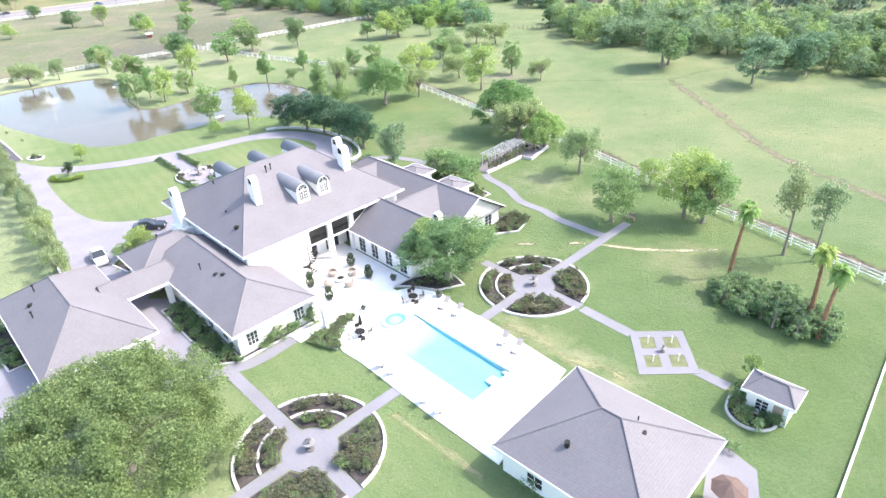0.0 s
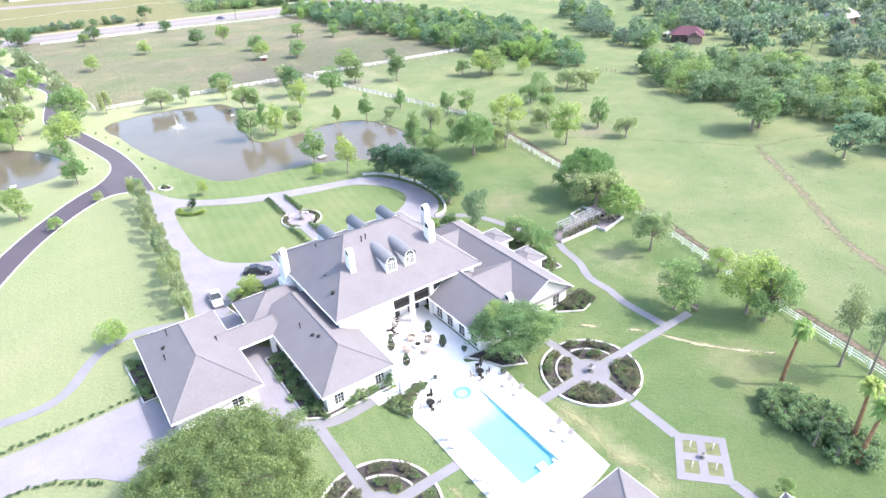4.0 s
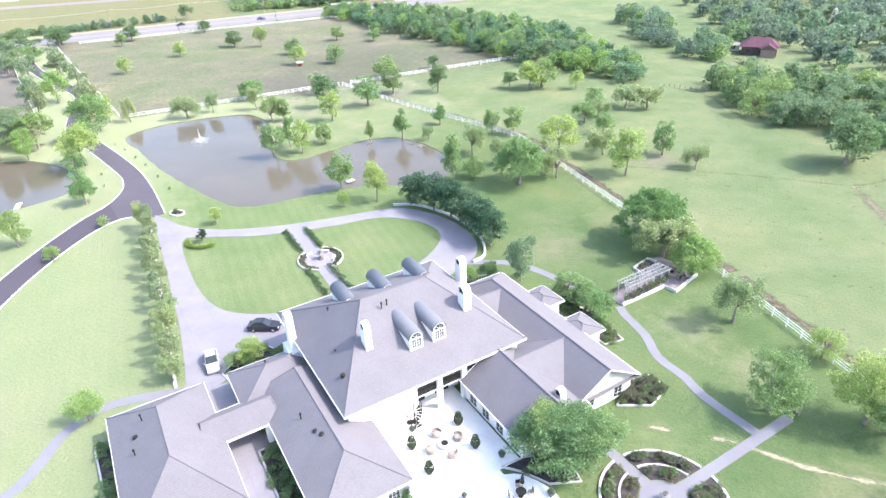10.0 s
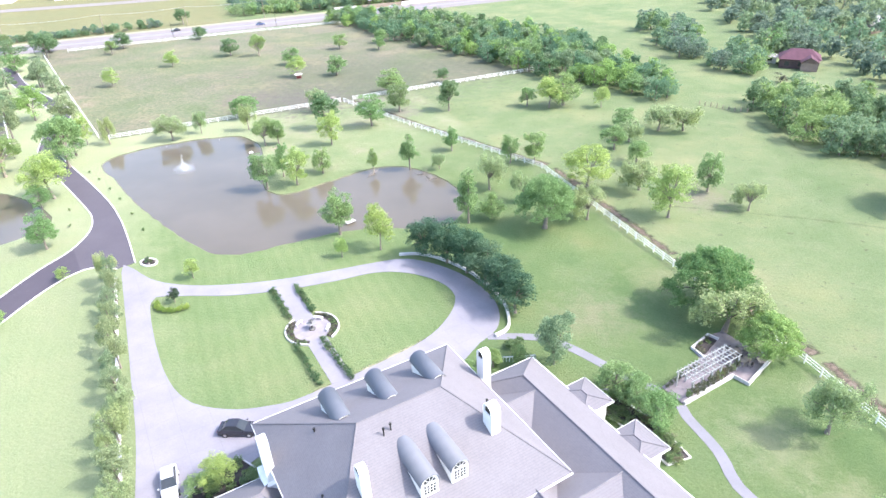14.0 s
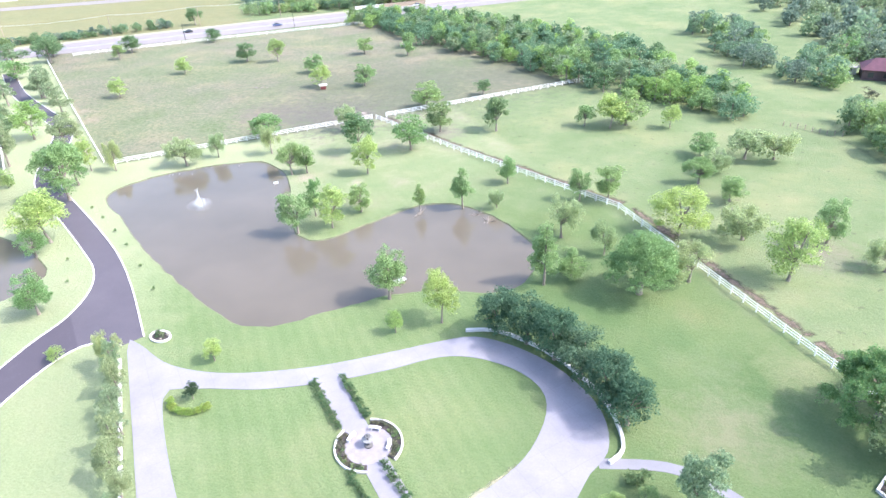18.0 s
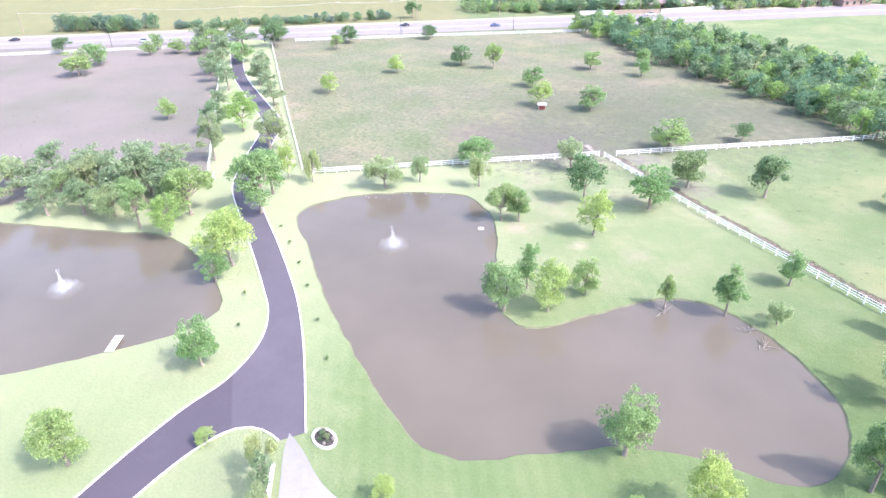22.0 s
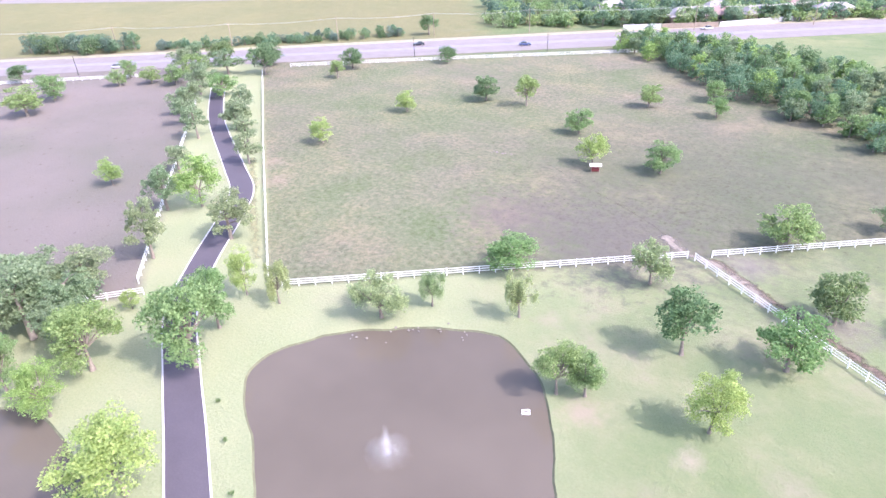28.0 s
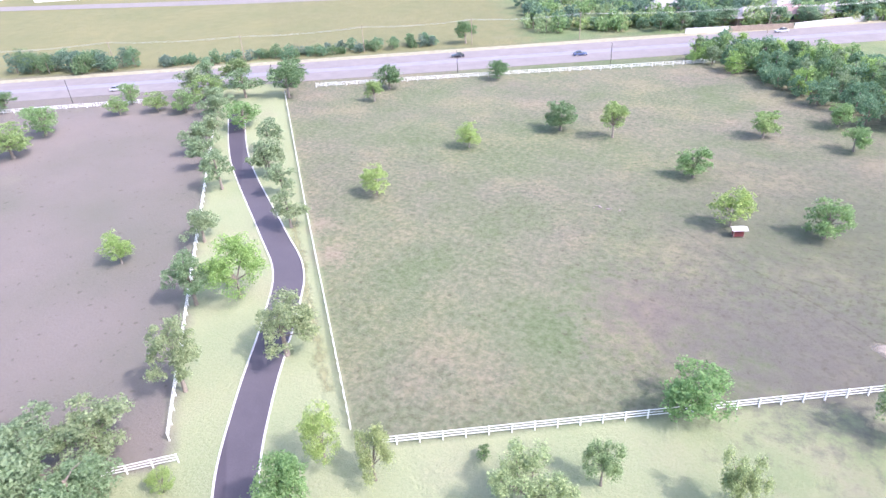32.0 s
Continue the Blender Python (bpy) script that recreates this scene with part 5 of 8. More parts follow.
MEADOW = [
    (-30.8, 213.2, 5.3, 3.0, 'o'), (-24.4, 212.3, 8.4, 4.3, 'y'), (-9.8, 214.5, 5.8, 2.7, 'y'), (-4.1, 196.1, 5.3, 3.6, 'o'),
    (4.9, 195.9, 6.6, 4.5, 'w'), (-5.8, 180.7, 5.4, 3.4, 'o'), (-0.8, 173.2, 5.2, 3.0, 'o'), (-0.5, 158.0, 6.7, 4.1, 'w'),
    (-11.0, 157.9, 8.2, 4.9, 'y'), (-52.6, 206.3, 8.7, 4.0, 'd'), (-89.8, 172.8, 6.7, 2.6, 'o')]
EAST = [
    (9.9, 111.8, 8.0, 5.4, 'w'), (-12.3, 100.1, 7.9, 2.8, 'm'),
    (18.3, 94.4, 8.5, 3.3, 'w'), (28.0, 88.4, 4.0, 2.2, 'y'), (19.7, 77.2, 7.8, 3.6, 'o'), (29.6, 77.2, 9.8, 4.0, 'y'), (31.6, 75.8, 9.2, 3.8, 'o'),
    (12.7, 159.2, 8.1, 3.0, 'o'), (19.1, 151.4, 5.7, 3.0, 'w'), (4.4, 146.0, 10.4, 4.5, 'y'), (-2.3, 186.9, 5.4, 3.0, 'w'),
    (10.9, 196.5, 6.7, 3.7, 'w'), (50.2, 158.0, 10.6, 6.2, 'd'), (52.4, 160.6, 10.0, 4.6, 'o'), (64.8, 139.8, 10.0, 5.6, 'm'), (79.0, 145.0, 9.6, 5.2, 'm'), (-20.6, 215.4, 8.7, 5.7, 'o'), (-59.6, 59.7, 4.0, 2.3, 'y'),
    (-95.0, 92.1, 2.8, 1.6, 'y'), (-95.4, 105.6, 2.2, 1.2, 'y'), (-106.2, 95.5, 6.9, 3.4, 'o')]
SOUTH_EAST = [
    (38.2, 66.6, 10.8, 2.7, 'n'), (41.0, 64.9, 9.8, 2.6, 'n')]
GROVE += [(-157.4, 146.8, 8.8, 4.6, 'p'), (-168.4, 147.2, 8.6, 5.0, 'p'), (-177.0, 138.0, 8.2, 4.6, 'p')]
GROVE += [(-172.0, 127.6, 7.4, 4.0, 'p'), (-165.6, 131.6, 7.2, 3.8, 'p'), (-159.6, 134.4, 6.8, 3.6, 'w'), (-163.4, 138.8, 8.0, 4.2, 'p'), (-162.0, 144.4, 8.2, 4.2, 'p'), (-154.0, 143.2, 7.6, 3.8, 'p'),
          (-184.0, 131.4, 7.8, 4.4, 'p'), (-178.4, 142.6, 8.0, 4.4, 'p'), (-189.0, 138.4, 7.6, 4.2, 'p'), (-171.0, 136.4, 8.2, 4.4, 'p'), (-192.6, 130.2, 7.4, 4.4, 'w'), (-177.2, 133.6, 7.6, 4.0, 'w'), (-186.0, 124.0, 6.8, 3.8, 'p')]
for group, words in ((LAWN_POND, "trees round the pond"), (PASTURE, "trees of the pasture"), (DRIVE_PINES, "trees along the drive"), (DRIVE_END, "trees along the drive"), (GROVE, "grove by the drive"), (PROMONTORY, "trees on the pond's shore"),
                     (SHORE, "trees on the pond's shore"), (MEADOW, "trees of the meadow"), (EAST, "trees east of the house"), (SOUTH_EAST, "trees by the east fence")):
    for x, y, h, r, kind in group:
        plant(x, y, h, r, kind, group=words)

# row of young trees along the west side of the drive
for k in range(15):
    f = k / 14
    plant(-86.2 + f * 33.0 + rng.uniform(-0.4, 0.4), 106.7 - f * 38.6 + rng.uniform(-0.4, 0.4), rng.uniform(4.6, 6.2), rng.uniform(1.25, 1.95), rng.choice("pwp"), "slender young tree with sparse grey-green leaves", group="row along the drive")
# dense oaks behind the carriage loop
for x, y, h, r in ((-36.6, 124.4, 6.8, 3.5), (-32.4, 122.8, 7.0, 3.7), (-28.4, 120.3, 7.2, 3.8), (-24.8, 117.3, 7.0, 3.8), (-21.6, 113.7, 7.0, 3.8), (-19.0, 110.6, 6.4, 3.4)):
    plant(x, y, h, r, "e", "dense dark oak behind the carriage loop", group="oaks behind the loop")


def big_oak(x, y, h, r, seed, label, count=13000, stretch=1.0, turn=0.0, leaves="d", size=0.115):
    t = thing("oak_tree", label, "tree", (x, y, 0), turn)
    me, lobes = crown_mesh("crown", "k", seed, count, size, h, r, LEAVES[leaves])
    part("crown", me, None, t, m=Matrix.Diagonal((stretch, 1, 1, 1)))
    lobes = [(a * stretch, b_, c, d) for a, b_, c, d in lobes]
    part("trunk", trunk_shape("d", seed, lobes, h, r, 1.8), BARK, t, smooth=True)
    return t


big_oak(-29.6, 36.4, 9.4, 9.4, 5, "huge spreading green oak beside the garage court", 120000, leaves="z", size=0.095)
patio_oak = big_oak(-2.9, 64.4, 8.4, 5.1, 8, "broad loose green oak shading the patio's edge", 30000, 1.4, 16.0, "v", 0.085)
for dx, dy, dz, h, r, k in ((2.6, -0.6, 0.3, 7.4, 3.4, "o"), (-1.9, 0.9, 0.5, 7.9, 3.2, "o"), (0.6, -1.5, 0.0, 7.4, 2.9, "v")):
    part("crown", crown_mesh("crown", "o", 30 + int(10 * abs(dx)), 8600, 0.085, h, r, LEAVES[k])[0], None, patio_oak, m=Matrix.Translation((dx, dy, dz)))
big_oak(8.2, 116.8, 10.0, 6.7, 12, "dense round dark green oak behind the pergola", 52000, 1.0, 40.0, "q", 0.11)
big_oak(14.3, 106.9, 6.9, 3.9, 21, "dense round bright green tree at the terrace wall", 22000, 1.0, 10.0, "f", 0.10)
big_oak(-17.6, 138.0, 10.8, 6.2, 15, "broad green oak on the pond's shore", 34000, 1.0, 70.0, "o", 0.11)

# palms with their shaggy heads
for x, y, h, lean in ((30.0, 62.2, 8.6, (0.9, 0.4)), (34.7, 53.4, 7.6, (0.4, 1.0)), (34.3, 50.6, 6.6, (1.6, 1.6))):
    t = thing("palm_tree", "tall palm with reddish trunk and ragged green head", "palm", (x, y, 0), group="palms in the thicket")
    s, p = Shape(), Vector((0, 0, -0.1))
    for k in range(8):
        f = (k + 1) / 8
        q = Vector((lean[0] * f * f, lean[1] * f * f, h * f))
        s.tube(p, q, 0.26 - 0.02 * k, 0.30 - 0.02 * k, 8, False)
        p = q
    part("trunk", s, PALM_BARK, t)
    fr = Shape()
    for k in range(58):
        a, e = rng.uniform(0, 6.28), rng.uniform(-1.2, 1.2)
        ln = rng.uniform(1.1, 1.7)
        d = Vector((math.cos(a) * math.cos(e), math.sin(a) * math.cos(e), math.sin(e)))
        side = Vector((-math.sin(a), math.cos(a), 0)) * 0.30
        m1, m2 = p + d * ln * 0.6, p + d * ln + Vector((0, 0, -0.5))
        fr.add([p, m1 + side, m2, m1 - side, m1 + Vector((0, 0, 0.12))], [(0, 1, 4), (1, 2, 4), (2, 3, 4), (3, 0, 4)])
    part("fronds", fr, LEAVES["y"], t)


# ---- far woods, hedgerows and thickets: uncountable, joined ----
def inside(x, y, poly):
    c = False
    for i in range(len(poly)):
        (x0, y0), (x1, y1) = poly[i - 1], poly[i]
        if (y0 > y) != (y1 > y) and x < (x1 - x0) * (y - y0) / (y1 - y0) + x0:
            c = not c
    return c


def woods(name, poly, step, count, size, hs, rs, label, kinds="oody", seed=1, limit=999):
    """A stand of trees of many heights inside an outline; nearer the edge the crowns reach the ground."""
    r = np.random.default_rng(seed)
    xs, ys = [p[0] for p in poly], [p[1] for p in poly]
    spots = []
    y = min(ys)
    while y < max(ys):
        x = min(xs)
        while x < max(xs):
            px, py = x + r.uniform(-0.5, 0.5) * step, y + r.uniform(-0.5, 0.5) * step
            if inside(px, py, poly):
                spots.append((px, py))
            x += step
        y += step
    stand = thing(name, label, "woods", kind="stuff")
    bins, trunks = {}, Shape()
    for px, py in spots[:limit]:
        k = kinds[r.integers(len(kinds))]
        h, rad = r.uniform(*hs), r.uniform(*rs)
        c, d, lobes = crown_points(k, r, count, h, rad)
        c[:, 2] = np.maximum(0.15, c[:, 2] - h * 0.14)
        v, f = cards(c + np.array([px, py, 0]), d, size, r)
        bins.setdefault(k, []).append(v)
        trunks.tube((px, py, -0.1), (px, py, h * 0.6), 0.22, 0.12, 5, False)
    for k, vs in bins.items():
        v = np.concatenate(vs)
        me = bpy.data.meshes.new("foliage")
        me.from_pydata(v.tolist(), [], np.arange(len(v)).reshape(-1, 3).tolist())
        me.materials.append(LEAVES[k])
        tagged(part("foliage", me, None, stand), kind="stuff")
    tagged(part("trunks", trunks, BARK, stand), kind="stuff")
    return stand


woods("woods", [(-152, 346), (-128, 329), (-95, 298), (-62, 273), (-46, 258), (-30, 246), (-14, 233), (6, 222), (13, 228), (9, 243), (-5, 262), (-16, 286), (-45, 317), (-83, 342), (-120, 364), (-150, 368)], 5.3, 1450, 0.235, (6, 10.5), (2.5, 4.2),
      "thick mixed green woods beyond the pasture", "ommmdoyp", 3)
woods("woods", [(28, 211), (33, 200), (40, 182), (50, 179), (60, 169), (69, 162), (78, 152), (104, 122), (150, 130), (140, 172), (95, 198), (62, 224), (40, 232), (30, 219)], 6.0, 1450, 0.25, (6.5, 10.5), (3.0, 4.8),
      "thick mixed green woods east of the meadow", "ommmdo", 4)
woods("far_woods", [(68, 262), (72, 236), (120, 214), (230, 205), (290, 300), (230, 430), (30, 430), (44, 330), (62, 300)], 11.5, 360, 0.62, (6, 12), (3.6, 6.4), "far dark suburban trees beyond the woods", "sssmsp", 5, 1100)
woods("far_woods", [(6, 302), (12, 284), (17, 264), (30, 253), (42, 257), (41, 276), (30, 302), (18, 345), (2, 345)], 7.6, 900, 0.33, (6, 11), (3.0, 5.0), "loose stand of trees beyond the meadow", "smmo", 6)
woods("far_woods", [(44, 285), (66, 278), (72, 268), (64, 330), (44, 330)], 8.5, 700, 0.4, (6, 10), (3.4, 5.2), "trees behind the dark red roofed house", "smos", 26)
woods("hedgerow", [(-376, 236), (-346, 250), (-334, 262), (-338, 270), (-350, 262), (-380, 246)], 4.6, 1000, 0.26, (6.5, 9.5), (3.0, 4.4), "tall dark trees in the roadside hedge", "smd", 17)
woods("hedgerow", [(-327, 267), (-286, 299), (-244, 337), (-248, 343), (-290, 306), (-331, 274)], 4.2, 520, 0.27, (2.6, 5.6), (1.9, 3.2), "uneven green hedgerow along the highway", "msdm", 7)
woods("far_woods", [(-216, 366), (-180, 384), (-150, 402), (-40, 476), (0, 540), (-80, 560), (-200, 500), (-258, 420)], 8.4, 400, 0.5, (5, 9.5), (3.2, 5.2), "trees round the houses beyond the highway", "omosw", 8)
woods("hedgerow", [(-212, 376), (-152, 402), (-98, 432), (-42, 474), (-46, 483), (-102, 441), (-156, 411), (-214, 386)], 5.0, 320, 0.42, (3.5, 6.5), (2.4, 3.6), "leafy trees along the suburb's wall", "omw", 31)
woods("thicket", [(26.8, 58.8), (27.2, 55.8), (29.4, 52.6), (32.4, 50.2), (35.8, 49.6), (36.6, 53.0), (34.0, 58.0), (30.2, 61.4)], 1.35, 1200, 0.098, (2.2, 3.7), (1.0, 1.7), "dense ivy-grown green thicket round the palms", "v", 10)

# ---- fences ----
POST = Shape().box(-0.07, -0.07, -0.1, 0.07, 0.07, 1.42).data("post", WHITE)
RAIL = Shape().box(0, -0.02, -0.06, 1, 0.02, 0.06).data("rail", WHITE)


def fence(a, b_, label, bay=2.6, rails=(0.45, 0.85, 1.25)):
    a, b_ = Vector(a), Vector(b_)
    n = max(1, round((b_ - a).length / bay))
    L = (b_ - a).length / n
    t = thing("fence", label, "fence", (a.x, a.y, 0), math.degrees(math.atan2(b_.y - a.y, b_.x - a.x)), "white paddock fences")
    for i in range(n + 1):
        part("post", POST, None, t, m=Matrix.Translation((i * L, 0, 0)))
    for i in range(n):
        for z in rails:
            part("rail", RAIL, None, t, m=Matrix.Translation((i * L, 0.085, z)) @ Matrix.Diagonal((L, 1, 1, 1)))
    return t


WORDS = "white three-rail wooden fence across the grass"
fence((-140.0, 170.1), (-88.6, 211.2), WORDS)
fence((-85.3, 213.5), (-62.3, 232.1), WORDS)
fence((-62.3, 232.1), (-34.0, 255.0), WORDS)
E_FENCE = [(-87.4, 211.2), (-60.2, 191.8), (-21.3, 166.4), (2.7, 130.1), (18.7, 106.6), (34.4, 78.2), (47.3, 57.2), (62.0, 32.0), (80.0, 2.0)]
for k in range(len(E_FENCE) - 1):
    fence(E_FENCE[k], E_FENCE[k + 1], "white rail fence between lawn and meadow")
for a, b_ in (((47.0, 56.6), (30.2, 36.4)), ((30.2, 36.4), (8.0, 10.0))):
    tagged(part("garden_wall", band(Shape(), offset([a, b_], 0.09), offset([a, b_], -0.09), -0.05, 0.28), KERB), "low white wall closing off the garden", "wall", kind="structure")
fence((-252.1, 263.2), (-192.1, 211.5), "white rail fence beside the asphalt drive")
fence((-192.1, 211.5), (-144.0, 170.7), "white rail fence beside the asphalt drive")
fence((-161.2, 158.3), (-198.3, 190.1), "white rail fence along the bare field")
fence((-198.3, 190.1), (-245.0, 230.5), "white rail fence along the bare field")
fence((-172.0, 140.8), (-157.5, 156.9), "white rail fence beside the grove")
HW_FENCE = [(-372.0, 172.0), (-325.6, 210.0), (-288.0, 239.5)]
for a, b_ in zip(HW_FENCE, HW_FENCE[1:]):
    fence(a, b_, "white rail fence along the highway", 3.2)
HW_FENCE = [(-249.4, 274.2), (-199.4, 310.5), (-145.4, 347.6)]
for a, b_ in zip(HW_FENCE, HW_FENCE[1:]):
    fence(a, b_, "white rail fence along the highway", 3.2)


# ---- vehicles ----
def car(at, turn, paint, label, length=4.7, width=1.85, height=1.5):
    t = thing("car", label, "car", at, turn)
    L, W, H = length / 2, width / 2, height
    xs = (-L, -L * 0.97, -L * 0.62, -L * 0.18, L * 0.28, L * 0.55, L * 0.95, L)
    low = [0.32, 0.22, 0.2, 0.2, 0.2, 0.2, 0.22, 0.34]
    top = [0.62, 0.92, 0.98, 0.97, 0.95, 0.92, 0.74, 0.55]
    half = [W * 0.78, W * 0.93, W, W, W, W * 0.98, W * 0.88, W * 0.7]
    body = Shape()
    ring = []
    for x, a, b_, w in zip(xs, low, top, half):
        ring.append([(x, -w * 0.94, a), (x, -w, (a + b_) / 2), (x, -w * 0.9, b_), (x, w * 0.9, b_), (x, w, (a + b_) / 2), (x, w * 0.94, a)])
    n = 6
    body.add([p for r_ in ring for p in r_], [(k * n + i, k * n + (i + 1) % n, (k + 1) * n + (i + 1) % n, (k + 1) * n + i) for k in range(len(xs) - 1) for i in range(n)]
             + [tuple(range(n))[::-1], tuple(range((len(xs) - 1) * n, len(xs) * n))])
    bo = part("body", body, paint, t, smooth=False)
    cab = Shape()
    gx = [(-L * 0.80, 0.96, 0.82), (-L * 0.52, H - 0.03, 0.66), (L * 0.02, H, 0.68), (L * 0.40, 0.95, 0.84)]
    cab.add([p for x, z, w in gx for p in ((x, -W * w, z), (x, W * w, z))] + [(-L * 0.80, -W * 0.86, 0.9), (-L * 0.80, W * 0.86, 0.9), (L * 0.40, -W * 0.86, 0.9), (L * 0.40, W * 0.86, 0.9)],
            [(0, 1, 3, 2), (4, 5, 7, 6), (0, 2, 4, 6, 10, 8), (1, 9, 11, 7, 5, 3)])
    part("glass", cab, DARK_GLASS, bo, "dark car windows")
    roof = Shape().add([(-L * 0.54, -W * 0.67, H - 0.02), (-L * 0.54, W * 0.67, H - 0.02), (L * 0.04, W * 0.69, H + 0.02), (L * 0.04, -W * 0.69, H + 0.02), (-L * 0.25, -W * 0.68, H + 0.05), (-L * 0.25, W * 0.68, H + 0.05)],
                       [(0, 4, 5, 1), (4, 3, 2, 5)])
    part("roof_panel", roof, paint, bo)
    for sx in (-0.6, 0.62):
        for sy in (-1, 1):
            wh = part("wheel", Shape().tube((L * sx, sy * (W - 0.2), 0.33), (L * sx, sy * (W + 0.01), 0.33), 0.33, 0.33, 16), RUBBER, t)
            part("rim", Shape().tube((L * sx, sy * (W - 0.02), 0.33), (L * sx, sy * (W + 0.025), 0.33), 0.21, 0.19, 12), CHROME, wh)
    for sy in (-1, 1):
        part("headlight", Shape().box(L * 0.93, sy * W * 0.68 - 0.16, 0.58, L * 0.985, sy * W * 0.68 + 0.16, 0.72), LAMP, t)
        part("tail_light", Shape().box(-L * 0.995, sy * W * 0.68 - 0.15, 0.68, -L * 0.96, sy * W * 0.68 + 0.15, 0.85), TAIL, t)
        part("mirror", Shape().box(L * 0.30, sy * (W + 0.08) - 0.08, 0.95, L * 0.36, sy * (W + 0.08) + 0.08, 1.07), paint, t)
    return t


CAR_WHITE = plain("white_car_paint", (0.45, 0.45, 0.46), 0.03, 1.0, 0.2, rel=0.0, spec=0.6)
CAR_BLACK = plain("black_car_paint", (0.03, 0.03, 0.04), 0.1, 1.0, 0.15, rel=0.0, spec=0.6)
CAR_BLUE = plain("blue_car_paint", (0.05, 0.07, 0.16), 0.1, 1.0, 0.2, rel=0.0, spec=0.6)
car((-50.3, 72.0, 0.05), -52.0, CAR_WHITE, "white saloon car parked on the concrete drive")
car((-47.1, 80.7, 0.05), 12.0, CAR_BLACK, "black saloon car parked before the house")
hd = math.degrees(math.atan2(HW.y, HW.x))
for d, side, paint, words in ((202, -4.6, CAR_BLUE, "small blue car on the highway"), (44, -8.6, CAR_WHITE, "white car on the highway"), (160, 5.0, CAR_BLACK, "dark car on the highway"),
                              (280, 8.5, CAR_WHITE, "pale car on the far lanes of the highway"), (-20, 6.0, CAR_BLACK, "dark car on the far lanes of the highway")):
    x, y = along(d, side)
    car((x, y, 0.06), hd + (180 if side > 0 else 0), paint, words)


# ---- round gardens with fountains ----
def ring_kerb(parent, c, r, w, h, a0, a1, mat, label=""):
    n = max(4, int(abs(a1 - a0) * r / 0.5))
    ang = [a0 + (a1 - a0) * i / n for i in range(n + 1)]
    out = [(c[0] + (r + w) * math.cos(a), c[1] + (r + w) * math.sin(a)) for a in ang]
    inn = [(c[0] + r * math.cos(a), c[1] + r * math.sin(a)) for a in ang]
    return part("kerb", band(Shape(), inn, out, -0.05, h), mat, parent, label)


def shrub(x, y, r, h, kind="b", group="", label="", z=0.0):
    return plant(x, y, h, r, kind, label or "rounded rose bush in dark mulch", "shrub", group, z, "shrub")


def bed_plant(parent, x, y, r, h, kind, z=0.0):
    me = rng.choice(SPECIES[kind])[0]
    part("shrub", me, None, parent, m=Matrix.LocRotScale((x, y, z), Euler((0, 0, rng.uniform(0, 6.28))), (r / 3.3, r / 3.3, h / 7.6)))


def fountain(at, label, scale=1.0):
    t = thing("fountain", label, "fountain", at)
    s = scale
    part("base", Shape().lathe([(0.55 * s, 0), (0.55 * s, 0.15 * s), (0.25 * s, 0.2 * s)], 16), STONE, t)
    part("stem", Shape().lathe([(0.22 * s, 0.15 * s), (0.14 * s, 0.4 * s), (0.16 * s, 0.75 * s), (0.12 * s, 0.85 * s)], 12), STONE, t, smooth=True)
    part("bowl", Shape().lathe([(0.14 * s, 0.8 * s), (0.5 * s, 0.92 * s), (0.72 * s, 1.08 * s), (0.75 * s, 1.12 * s), (0.66 * s, 1.12 * s), (0.1 * s, 1.0 * s)], 20), BOWL, t, smooth=True)
    part("upper_stem", Shape().lathe([(0.1 * s, 1.0 * s), (0.08 * s, 1.4 * s)], 10), STONE, t)
    part("upper_bowl", Shape().lathe([(0.08 * s, 1.38 * s), (0.3 * s, 1.48 * s), (0.4 * s, 1.58 * s), (0.3 * s, 1.57 * s), (0.05 * s, 1.5 * s)], 16), STONE, t, smooth=True)
    part("finial", Shape().lathe([(0.04 * s, 1.5 * s), (0.1 * s, 1.65 * s), (0.02 * s, 1.8 * s)], 10), STONE, t)
    return t


